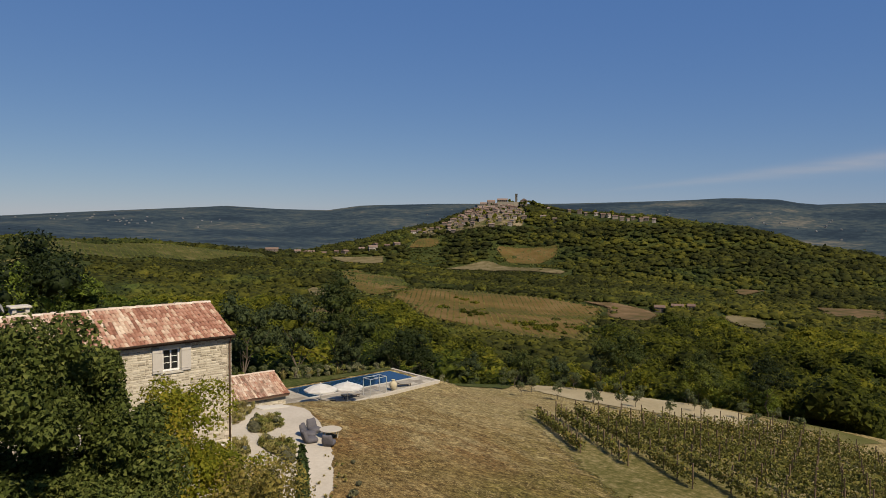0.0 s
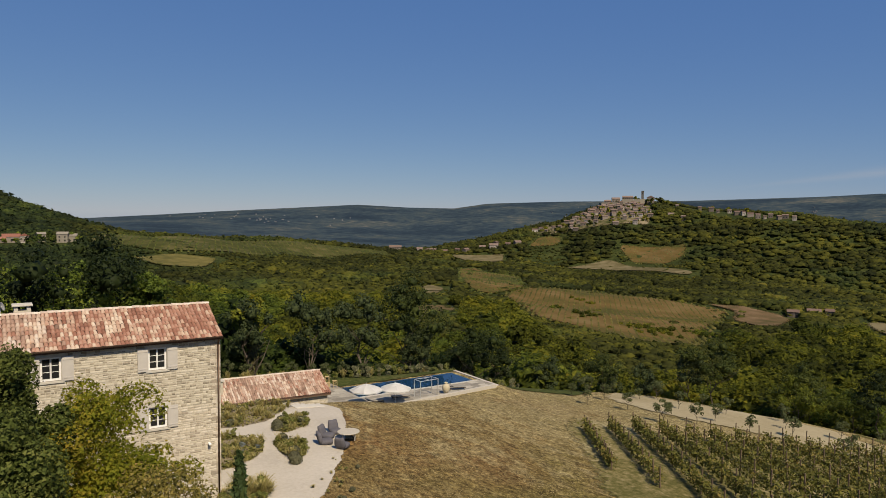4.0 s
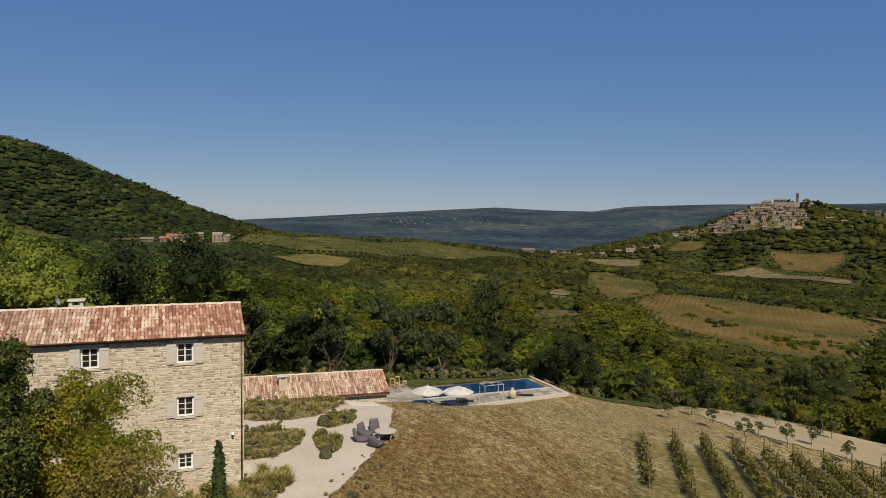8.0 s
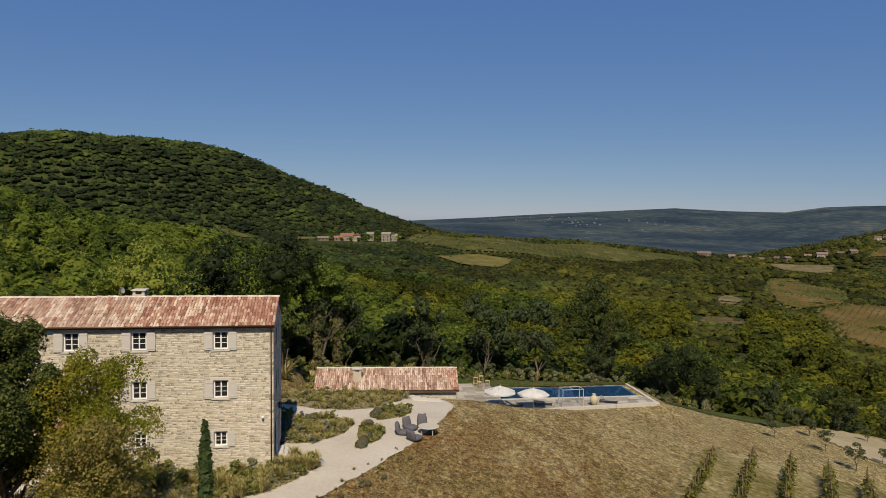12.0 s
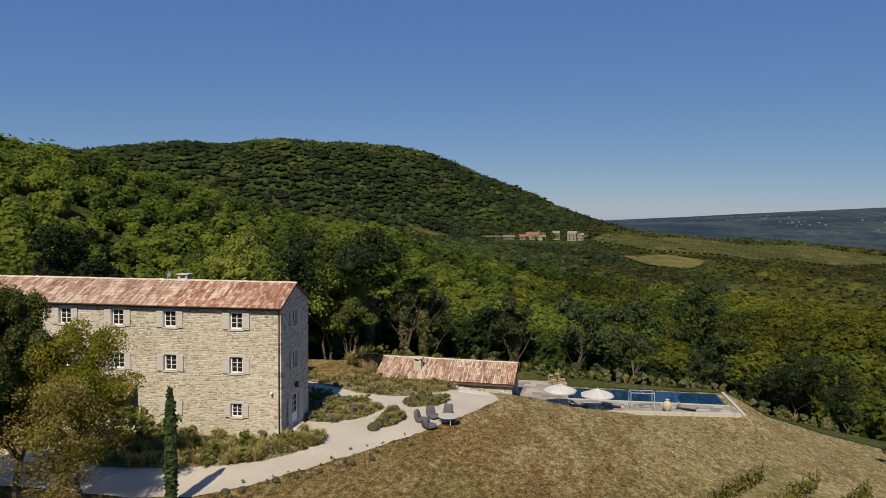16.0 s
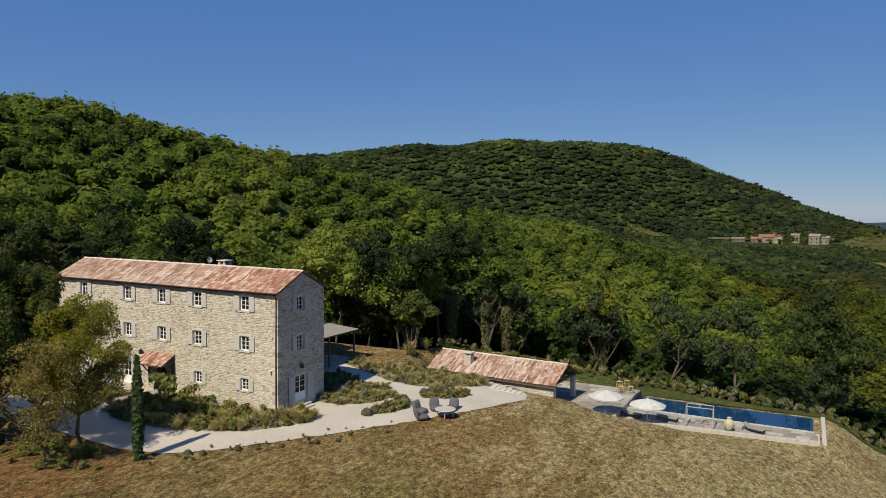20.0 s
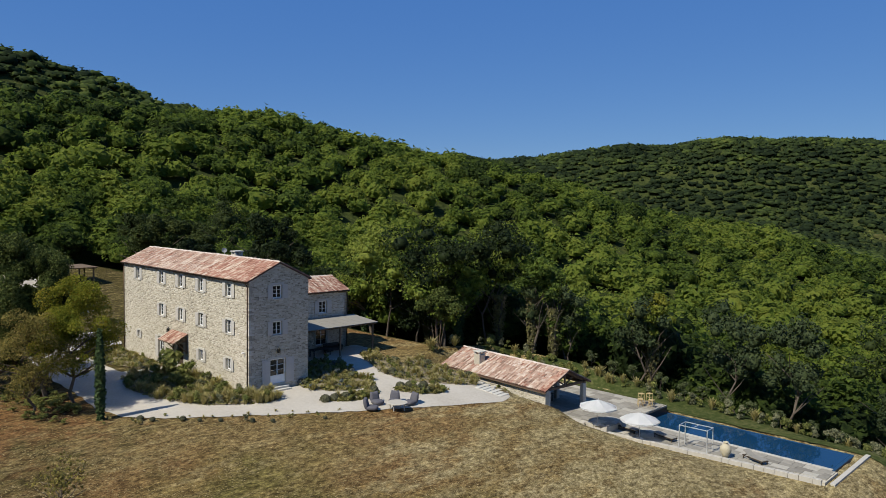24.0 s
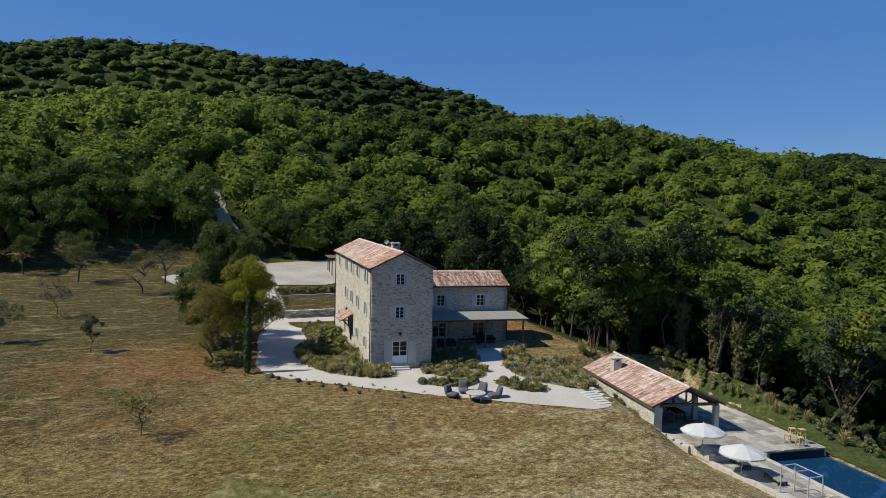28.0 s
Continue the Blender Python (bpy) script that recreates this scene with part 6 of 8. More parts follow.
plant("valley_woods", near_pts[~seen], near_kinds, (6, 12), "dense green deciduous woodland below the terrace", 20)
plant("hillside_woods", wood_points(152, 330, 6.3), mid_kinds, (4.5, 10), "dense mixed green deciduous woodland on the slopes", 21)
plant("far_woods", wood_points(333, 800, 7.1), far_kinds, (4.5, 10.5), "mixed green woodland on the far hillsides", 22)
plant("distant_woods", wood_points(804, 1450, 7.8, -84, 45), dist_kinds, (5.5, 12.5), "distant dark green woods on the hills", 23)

clump = np.vstack([np.random.default_rng(3 + k).normal(0, 1, (n, 2)) * (a, b) + (x, y) for k, (x, y, a, b, n) in enumerate(CLUMPS)])
plant("field_trees", clump, mid_kinds, (2.2, 4.2), "dark tree clump standing in a vineyard", 25)
plant("scrub", np.vstack([wood_points(112, 330, 4.0, scrub=True), wood_points(333, 820, 4.8, scrub=True)]), dist_kinds, (2.6, 5.4), "low scrub and young trees before the fields, kept low to fit the camera's view", 24)
plant("upper_scrub", wood_points(822, 1450, 7.0, -84, 45, scrub=True), dist_kinds, (2.5, 5.0), "low scrub on the far slopes, kept low to fit the camera's view", 28)

# hedges and single bushes that break up the rims of the fields
rh = np.random.default_rng(31)
rims = []
for name, poly in OPEN.items():
    big = name in ("valley_vineyard", "ridge_vineyard", "terraced_vineyard", "hill_terraces", "pale_field", "red_field")
    for a, b in zip(poly, poly[1:] + poly[:1]):
        a, b = np.array(a, float), np.array(b, float)
        n = max(2, int(np.linalg.norm(b - a) / 4.0))
        u = rh.random(n)
        keep = np.sin(u * 9 + len(rims)) + rh.normal(0, 0.5, n) > -0.1
        rims.append(a + (b - a) * u[keep, None] + rh.normal(0, 6.0 if big else 3.0, (int(keep.sum()), 2)))
    if big:
        lo, hi = np.min(poly, 0), np.max(poly, 0)
        p = rh.uniform(lo, hi, (int((hi - lo).prod() / 900), 2))
        rims.append(p[inside(poly, p[:, 0], p[:, 1])])
plant("field_hedges", np.vstack(rims), dist_kinds, (1.8, 4.6), "uneven hedges and bushes along the fields", 29)

q = np.random.default_rng(8).uniform((676, 669), (850, 834), (900, 2))
plant("town_scrub", q[inside(TOWN_SLOPE, q[:, 0], q[:, 1])][:330], dist_kinds, (0.9, 2.6), "scattered bushes on the terraces below the town", 27)

# the trees along the edge, one by one
m_pine = surf("pine_needle", [(0.0, C(0.017, 0.026, 0.012)), (0.5, C(0.040, 0.056, 0.021)), (1.0, C(0.085, 0.10, 0.034))], 1.0, 0.7, rand="island", vary=0.25, see=0.15, spec=0.15)
# a darker copy of the leaf green
m_darkleaf = surf("dark_leaf_green", [(0.0, C(0.011, 0.017, 0.007)), (0.4, C(0.024, 0.036, 0.011)), (0.7, C(0.052, 0.068, 0.017)), (1.0, C(0.11, 0.125, 0.03))], 1.1, 0.6, rand="object", vary=0.25, big=0.15, bigamt=0.3, see=0.3, spec=0.1, gain=2.0)
proto = []
EDGE_H = (12, 15, 10, 16, 13, 11, 14, 17, 13, 15, 11)
for k in range(11):
    rng = np.random.default_rng(100 + k)
    h = EDGE_H[k]
    if k > 7:
        proto.append(tree("pine_tree", "tall dark pine with a bare trunk at the wood's edge", rng, h, h * 0.25, 2600, 0.2, (0, 0), 0.16, 20, 0.36, m_pine, 9, 0.6, group="trees at the wood's edge"))
        continue
    t = tree("woodland_tree", ("tall leafy deciduous tree at the wood's edge", "dense deciduous tree with darker leaves at the wood's edge")[k % 2], rng, h, h * rng.uniform(0.30, 0.40), 3600, 0.21, (0, 0), 0.15, 22, (0.26, 0.38, 0.18, 0.42, 0.30, 0.15, 0.34, 0.40)[k], m_leaf if k % 2 == 0 else m_darkleaf, core=0.45, group="trees at the wood's edge")
    proto.append(t)
rn = np.random.default_rng(77)
for n, (x, y) in enumerate(singles):
    k = int(rn.integers(0, 8))
    if x < -55:
        k = (k // 2) * 2
    if x > 14 and y > 60:
        k = (8, 9, 10, 3, 9, 8, 1)[n % 7]
    s = rn.uniform(0.72, 1.1) * (0.72 if x > 45 else 1.0)
    if x > -30 and y > 55:
        s = min(s, (7.2 - ground_z(x, y)) / EDGE_H[k])
    m = pose(x, y, ground_z(x, y) - 0.1, 0, 0, rn.uniform(0, 360))
    if n < 11:
        proto[n].matrix_world = m
        continue
    c = copy_thing(proto[k], m)
    c.scale = (s, s, s)

# ---- planting round the farm ----
m_oak = surf("oak_leaf", [(0.0, C(0.026, 0.035, 0.010)), (0.35, C(0.060, 0.080, 0.018)), (0.65, C(0.105, 0.128, 0.034)), (1.0, C(0.18, 0.19, 0.052))], 1.2, 0.6, rand="island", vary=0.36, see=0.3, spec=0.06, gain=1.6)
m_autumn = surf("yellowing_leaf", [(0.0, C(0.07, 0.085, 0.012)), (0.3, C(0.16, 0.18, 0.020)), (0.55, C(0.26, 0.25, 0.030)), (0.8, C(0.38, 0.28, 0.045)), (1.0, C(0.34, 0.19, 0.05))], 0.25, 0.6, rand="island", vary=0.22, see=0.5, spec=0.06, gain=2.0)
m_lime = surf("yellow_green_leaf", [(0.0, C(0.06, 0.056, 0.016)), (0.3, C(0.145, 0.13, 0.034)), (0.6, C(0.25, 0.205, 0.055)), (0.85, C(0.34, 0.26, 0.08)), (1.0, C(0.34, 0.22, 0.09))], 0.7, 0.6, rand="island", vary=0.3, see=0.35, spec=0.06, gain=2.0)
m_cypress = surf("cypress_leaf", [(0.0, C(0.015, 0.030, 0.010)), (0.5, C(0.038, 0.062, 0.018)), (1.0, C(0.08, 0.10, 0.03))], 2.0, 0.7, rand="island", vary=0.25, see=0.15, spec=0.15)
m_olive = surf("olive_leaf", [(0.0, C(0.042, 0.056, 0.020)), (0.5, C(0.085, 0.103, 0.036)), (1.0, C(0.16, 0.165, 0.068))], 1.0, 0.6, rand="island", vary=0.25, see=0.25, spec=0.25)
r5 = np.random.default_rng(55)
tree("oak_tree", "tall dark green oak beside the gravel drive", r5, 14.9, 4.3, 66000, 0.095, (5.6, 24.4), 0.28, 70, 0.14, m_oak, 16, 0.5)
tree("oak_tree", "slender dark green oak beside the gravel drive", r5, 13.6, 2.7, 30000, 0.095, (7.7, 25.3), 0.22, 44, 0.14, m_oak, 12, 0.5)
tree("oak_tree", "broad dark green oak beside the gravel drive", r5, 11.0, 4.4, 34000, 0.12, (2.6, 22.8), 0.28, 60, 0.07, m_oak, 14, 0.5)
tree("ash_tree", "thin yellowing tree with open crown by the drive", r5, 10.6, 3.7, 38000, 0.09, (11.1, 26.4), 0.17, 90, 0.16, m_autumn, 16, 0.0)
tree("ash_tree", "low yellow-green tree leaning over the drive edge", r5, 8.9, 3.2, 15000, 0.08, (12.2, 22.8), 0.12, 60, 0.10, m_lime, 12, 0.0)
tree("oak_tree", "spreading dark green oak at the meadow's edge", r5, 10.8, 4.0, 26000, 0.12, (-2.8, 23.2), 0.26, 50, 0.10, m_oak, 12, 0.5)


def cypress(at, h, r, label):
    t = thing("cypress", label, "cypress", pose(at[0], at[1], ground_z(*at)))
    bm = bmesh.new()
    tube(bm, (0, 0, -0.4), (0, 0, h * 0.9), 0.11, 0.03, 7)
    part("trunk", bm, m_bark, t)
    n = int(1500 * h / 8)
    z = r5.uniform(0.02, 1, n)
    prof = r * np.minimum(1, (1 - z) * 3.0) ** 0.7 * np.minimum(1, 0.55 + z * 3)
    a = r5.uniform(0, 6.28, n)
    q = r5.uniform(0.6, 1.1, n)
    P = np.stack([np.cos(a) * prof * q, np.sin(a) * prof * q, z * h], -1)
    N = np.stack([np.cos(a), np.sin(a), np.full(n, 0.5)], -1)
    V = leaves(r5, P, N, 0.22, 1.8, 0.4)
    mesh_obj("crown", V, np.arange(len(V)).reshape(-1, 4), m_cypress, t)


cypress((16.6, 26.4), 7.0, 0.31, "slender dark green columnar cypress by the drive")
for x, y, h in ((-1.0, 66.5, 9.0), (13.5, 69.5, 7.5)):
    cypress((x, y), h, 0.6, "dark columnar cypress at the wood's edge")

# small trees standing in the meadow
for x, y, h, R, n, mt, label in ((31.8, 19.0, 3.6, 1.7, 110, m_lime, "young multi-stemmed tree with thin yellow-green leaves"), (2.2, 10.2, 4.2, 1.3, 420, m_olive, "small upright young tree in dry grass"), (-6.0, -1.0, 5.0, 2.6, 700, m_olive, "small spreading tree in dry grass"), (-20.0, 1.8, 5.2, 2.2, 260, m_bark, "nearly leafless small tree in dry grass"), (-50, -1.5, 9.0, 4.2, 1100, m_oak, "round-headed tree at the meadow's edge"), (-36.5, 10.5, 7.5, 3.0, 500, m_pine, "sparse umbrella pine by the gravel"), (-46.0, 13.0, 8.5, 3.2, 420, m_pine, "sparse pine with dark needles"), (-58, -12, 7, 3, 700, m_oak, "round-headed tree at the meadow's edge")):
    tree("meadow_tree", label, r5, h, R, n * 5, 0.11, (x, y), 0.07 if h < 6 else 0.18, 14, 0.32, mt, 12, 0.0)
# trees behind and beside the house
for x, y, h, R, mt, label in ((-22, 52, 10, 4.5, m_darkleaf, "broad green tree behind the house"), (-34, 54, 14, 5.5, m_darkleaf, "tall leafy tree behind the house"), (-14, 60, 15, 5.5, m_darkleaf, "tall poplar-like tree behind the house"), (0, 67, 11.5, 4.5, m_leaf, "tall leafy tree behind the wing"), (9, 72, 11, 4.2, m_leaf, "tall leafy tree behind the wing"), (-48, 56, 12, 5, m_darkleaf, "leafy tree by the parking area")):
    tree("garden_tree", label, r5, h, R, 9000, 0.24, (x, y), 0.25, 40, 0.22, mt, 9, 0.42)

# trees hung with creepers and a pale-stemmed clump at the wood's edge
m_creeper = surf("dry_creeper", [(0.0, C(0.07, 0.055, 0.03)), (0.4, C(0.13, 0.115, 0.05)), (0.7, C(0.17, 0.16, 0.05)), (1.0, C(0.24, 0.22, 0.08))], 1.0, 0.8, rand="island", vary=0.3, see=0.25)
for x, y, h in ((20.5, 75.0, 9), (22.8, 76.2, 8), (16.5, 73.5, 8.5), (6.0, 71.5, 8.5), (34.0, 79.5, 9)):
    t = tree("creeper_tree", "tall thin tree hung with dry brown creepers", r5, h + 3, 2.6, 1500, 0.26, (x, y), 0.2, 14, 0.62, m_leaf, 9, 0.35)
    n = 900
    z = r5.random(n) ** 0.8
    a, q = r5.uniform(0, 6.28, n), r5.uniform(0.2, 0.6, n) + 0.55 * z * r5.random(n)
    V = leaves(r5, np.stack([np.cos(a) * q, np.sin(a) * q, 0.4 + z * h * 0.75], -1), np.stack([np.cos(a), np.sin(a), 0 * a], -1), 0.2, 2.2, 0.35, 3)
    mesh_obj("creeper", V, np.arange(len(V)).reshape(-1, 3), m_creeper, t)
t = tree("clump_tree", "round dark evergreen with several pale stems", r5, 6.5, 2.6, 5000, 0.16, (17.2, 62.2), 0.06, 16, 0.38, m_oak, 5, 0.35)
bm = bmesh.new()
for k in range(8):
    a = k * 0.8
    tube(bm, (math.cos(a) * 0.25, math.sin(a) * 0.25, -0.3), (math.cos(a) * 0.8, math.sin(a) * 0.8, 2.7), 0.045, 0.03, 6)
part("pale_stem", bm, m_wood, t)

# ---- grove of young olives on sandy ground ----
drape("sandy_strip", [(78, 66), (86, 72), (95, 66), (101, 56), (104, 47), (99, 36), (96, 31), (88, 34), (86, 41), (82, 47), (79, 51), (77, 57)], m_sand, 0.10, 0.9, "bare pale sandy strip among young olive trees", "sandy soil", seed=9, fray=3.0)
drape("grove_turf", [(96, 66.5), (101, 58), (105.5, 47), (102, 36), (98, 29), (110, 28), (112, 36), (104, 56)], m_lawn, 0.07, 1.2, "green turf below the olive grove", "grass", seed=4, fray=2.5)
m_northlawn = surf("shaded_lawn", [(0.25, C(0.022, 0.032, 0.009)), (0.5, C(0.048, 0.06, 0.017)), (0.75, C(0.11, 0.105, 0.04))], 2.5, 0.95, 0.05, 8, big=0.06, bigamt=0.4, spec=0.05, gain=1.6)
drape("north_lawn", [(22, 70.6), (58, 70.7), (74, 66), (84, 72), (76, 81), (58, 79), (22, 74.5)], m_northlawn, 0.08, 0.8, "green lawn strip below the pool", "lawn", seed=6, fray=1.2)
olives = [(78, 70), (77, 64), (74, 57), (86, 71), (86, 66), (90, 66), (72, 50), (79, 55), (86, 59), (78, 50), (83, 51), (92, 56), (81, 45), (95, 62), (88, 44), (93, 48), (90, 38), (97, 43), (99, 52), (86, 37), (94, 34), (101, 40), (73, 66), (70, 60)]
om = None
for k, (x, y) in enumerate(olives):
    if om is None:
        om = [tree("olive_tree", "young grey-green olive tree", r5, 2.7, 1.0, 1000, 0.1, (x + j * 0.01, y), 0.05, 12, 0.34, m_olive, 8, 0.0, group="olive grove") for j in range(3)]
        for j in (1, 2):
            om[j].matrix_world = pose(66 + j * 13, 70 - j * 1.0, ground_z(66 + j * 13, 70 - j))
        continue
    s = r5.uniform(0.6, 1.0)
    c = copy_thing(om[k % 3], pose(x, y, ground_z(x, y), 0, 0, r5.uniform(0, 360)))
    c.scale = (s, s, s)
for k in range(16):
    x, y = 30 + k * 2.4 + r5.uniform(-0.5, 0.5), 74.2 + k * 0.22 + r5.uniform(-0.6, 0.6)
    c = copy_thing(om[k % 3], pose(x, y, ground_z(x, y), 0, 0, r5.uniform(0, 360)))
    c.scale = (0.75, 0.75, 0.7)

# ---- vineyard below the meadow ----
m_vturf = surf("vineyard_turf", [(0.25, C(0.055, 0.055, 0.016)), (0.42, C(0.10, 0.092, 0.03)), (0.55, C(0.17, 0.14, 0.06)), (0.75, C(0.32, 0.27, 0.15))], 2.0, 0.95, 0.05, 8, big=0.06, bigamt=0.4, spec=0.05, gain=1.6)
m_trellis_leaf = surf("trellis_vine_leaf", [(0.0, C(0.045, 0.05, 0.011)), (0.35, C(0.10, 0.105, 0.022)), (0.7, C(0.17, 0.155, 0.036)), (1.0, C(0.26, 0.18, 0.055))], 0.4, 0.65, rand="island", vary=0.34, see=0.25, spec=0.15)
VD = np.array((-0.575, -0.818))
for k in range(14):
    hx, hy = 56.9 + k * 2.9 + VD[0] * (4.6, 2.2, 0.8)[min(k, 2)], 48.0 - k * 0.9 + VD[1] * (4.6, 2.2, 0.8)[min(k, 2)]
    row = thing("vine_row", "trellised row of leafy green grapevines on posts", "vine row", None, "rows of the vineyard")
    length = (13.0, 19.0, 26.0, 33.0)[min(k, 3)]
    tall = min(1.0, 0.62 + 0.1 * k)
    P = []
    for s in np.arange(0.3, length, 0.135):
        if r5.random() < 0.78 + 0.3 * math.sin(s * 1.7 + k * 2.1) ** 2 - 0.25 * (k % 3 == 1):
            x, y = hx + VD[0] * s, hy + VD[1] * s
            P.append((x, y))
    P = np.array(P)
    base = land(P[:, 0], P[:, 1])
    pts, nr = [], []
    top = 1.25 + 0.4 * np.sin(np.arange(len(P)) * 0.9 + k) + r5.uniform(-0.2, 0.25, len(P))
    for q in range(15):
        off = r5.normal(0, 0.2, (len(P), 2))
        pts.append(np.stack([P[:, 0] + off[:, 0], P[:, 1] + off[:, 1], base + 0.35 * tall + top * tall * r5.uniform(0.05, 1, len(P)) ** 0.8], -1))
        nr.append(r5.normal(0, 1, (len(P), 3)) + (0, 0, 0.5))
    V = leaves(r5, np.vstack(pts), np.vstack(nr), 0.17, 1.3, 0.7, 3)
    mesh_obj("vine_leaves", V, np.arange(len(V)).reshape(-1, 3), m_trellis_leaf, row)
    for s in np.arange(0, length + 0.1, length / 11):
        x, y = hx + VD[0] * s, hy + VD[1] * s
        ob = put("post", "v", lambda: boxm(-0.045, -0.045, -0.4, 0.045, 0.045, 2.3, 0.01), m_wood, row, pose(x, y, ground_z(x, y) - 2.2 * (1 - tall), r5.uniform(-2, 2), r5.uniform(-2, 2), 0))
    bm = bmesh.new()
    for h in (0.7 * tall, 1.35 * tall):
        for s in np.arange(0, length - 1, length / 7):
            a = (hx + VD[0] * s, hy + VD[1] * s)
            b = (hx + VD[0] * (s + length / 7), hy + VD[1] * (s + length / 7))
            tube(bm, (*a, ground_z(*a) + h), (*b, ground_z(*b) + h), 0.008, n=3)
    part("trellis_wire", bm, m_iron, row)
drape("vineyard_turf", [(52.5, 46.5), (57.5, 50.0), (95, 38), (88, 12), (70, 6), (50, 16), (38, 25)], m_vturf, 0.06, 0.8, "patchy straw-green turf between the vine rows", "turf", seed=8, fray=4.0)

# ---- tufts of dry grass over the meadow ----
m_straw = surf("straw_tuft", [(0.1, C(0.14, 0.11, 0.04)), (0.4, C(0.22, 0.17, 0.07)), (0.7, C(0.33, 0.26, 0.13)), (0.95, C(0.46, 0.38, 0.21))], 0.3, 0.9, rand="island", vary=0.3, see=0.2, spec=0.1)
MEADOW = [(17, 26), (26, 36), (31, 45), (34.5, 54), (34.5, 59), (57, 60.5), (60, 66), (72, 64), (70, 50), (55, 47), (40, 26), (52, 18), (40, -4), (5, -4), (-25, -6), (-50, 8), (-30, 26), (5, 23)]
n = 90000
X, Y = r5.uniform(-50, 75, n * 4), r5.uniform(-8, 68, n * 4)
k = inside(MEADOW, X, Y) & (r5.random(n * 4) < (0.42 + 0.5 * np.sin(X * 0.9 + 2 * np.sin(Y * 0.4)) * np.sin(Y * 0.7)) * np.clip((X + 14) / 40, 0.12, 1))
X, Y = X[k][:n], Y[k][:n]
P = np.stack([X, Y, land(X, Y) + 0.02], -1)
V = leaves(r5, P, np.tile((0, 0, 1.0), (len(P), 1)), 0.055, 3.2, 0.06, 3)
tagged(mesh_obj("dry_grass", V, np.arange(len(V)).reshape(-1, 3), m_straw), "mown straw and dry grass tufts on the meadow", "grass", kind="stuff")

# ---- planted beds in the court ----
m_lav = surf("lavender", [(0.0, C(0.085, 0.09, 0.045)), (0.5, C(0.17, 0.17, 0.085)), (1.0, C(0.27, 0.25, 0.15))], 2, 0.8, rand="island", vary=0.3, see=0.2)
m_grass = surf("ornamental_grass", [(0.0, C(0.19, 0.175, 0.05)), (0.4, C(0.34, 0.295, 0.095)), (0.8, C(0.50, 0.41, 0.20))], 2, 0.8, rand="island", vary=0.3, see=0.3)
m_shrub = surf("garden_shrub", [(0.0, C(0.075, 0.092, 0.026)), (0.4, C(0.165, 0.18, 0.05)), (0.8, C(0.30, 0.285, 0.09))], 2, 0.7, rand="island", vary=0.3, see=0.35, spec=0.1)
m_ball = surf("clipped_ball", [(0.0, C(0.045, 0.045, 0.024)), (0.5, C(0.09, 0.088, 0.045)), (1.0, C(0.14, 0.13, 0.075))], 2, 0.8, rand="island", vary=0.25, see=0.15)
m_blue = surf("blue_grey_flower", [(0.0, C(0.07, 0.09, 0.06)), (0.5, C(0.14, 0.155, 0.14)), (1.0, C(0.24, 0.25, 0.27))], 2, 0.8, rand="island", vary=0.25, see=0.2)


def plant_mesh(kind, rng):
    if kind == "shrub" or kind == "lavender":
        return crown(rng, 0.5, 0.8, 5, 260, 0.085, 0.55)
    if kind == "ball":
        d = rng.normal(0, 1, (260, 3))
        d /= np.linalg.norm(d, axis=1)[:, None]
        d[:, 2] = np.abs(d[:, 2])
        V = leaves(rng, d * 0.42 + (0, 0, 0.1), d, 0.1, 1.4, 0.3)
        V = np.vstack([V, BALLV * 0.38 + (0, 0, 0.15)])
        return V, np.vstack([np.arange(1040).reshape(-1, 4), BALLQ + 1040])
    n = 130
    a, lean = rng.uniform(0, 6.28, n), rng.uniform(0.05, 0.95, n)
    h = rng.uniform(0.3, 0.85, n)
    tip = np.stack([np.cos(a) * lean * 0.7, np.sin(a) * lean * 0.7, h], -1)
    side = np.stack([-np.sin(a), np.cos(a), np.zeros(n)], -1) * 0.02
    root = tip * (0.12, 0.12, 0)
    midp = tip * (0.5, 0.5, 0.75)
    V = np.stack([root - side, root + side, midp + side, midp - side, midp - side, midp + side, tip + side * 0.3, tip - side * 0.3], 1)
    return V.reshape(-1, 3), np.arange(n * 8).reshape(-1, 4)


m_cover = surf("ground_cover", [(0.0, C(0.085, 0.088, 0.022)), (0.35, C(0.16, 0.155, 0.04)), (0.65, C(0.25, 0.22, 0.07)), (1.0, C(0.34, 0.28, 0.13))], 1.2, 0.8, rand="island", vary=0.3, see=0.3, gain=1.5)
PLANTS = {}
WORD = {"shrub": ("garden_shrub", "leafy green garden shrub in a planted bed", "shrub", m_shrub), "lavender": ("lavender_bush", "grey-green lavender bush in a planted bed", "lavender", m_lav), "ball": ("clipped_bush", "small clipped grey-green ball bush", "bush", m_ball), "grass": ("ornamental_grass", "tuft of straw-yellow ornamental grass", "ornamental grass", m_grass), "flower": ("flowering_plant", "blue-grey flowering plant in a bed", "plant", m_blue)}


def bed_plant(kind, x, y, s, tall=1.0):
    name, label, cat, mt = WORD[kind]
    v = int(r5.integers(0, 3))
    if (kind, v) not in PLANTS:
        V, Q = plant_mesh("shrub" if kind == "flower" else kind, np.random.default_rng(300 + v))
        ob = mesh_obj(name, V, Q, mt)
        PLANTS[(kind, v)] = ob.data
    else:
        ob = new(name, PLANTS[(kind, v)])
    ob.matrix_world = pose(x, y, ground_z(x, y) + 0.06, 0, 0, r5.uniform(0, 360)) @ Matrix.Diagonal((s, s, s * tall, 1))
    tagged(ob, label, cat, group="planted beds")


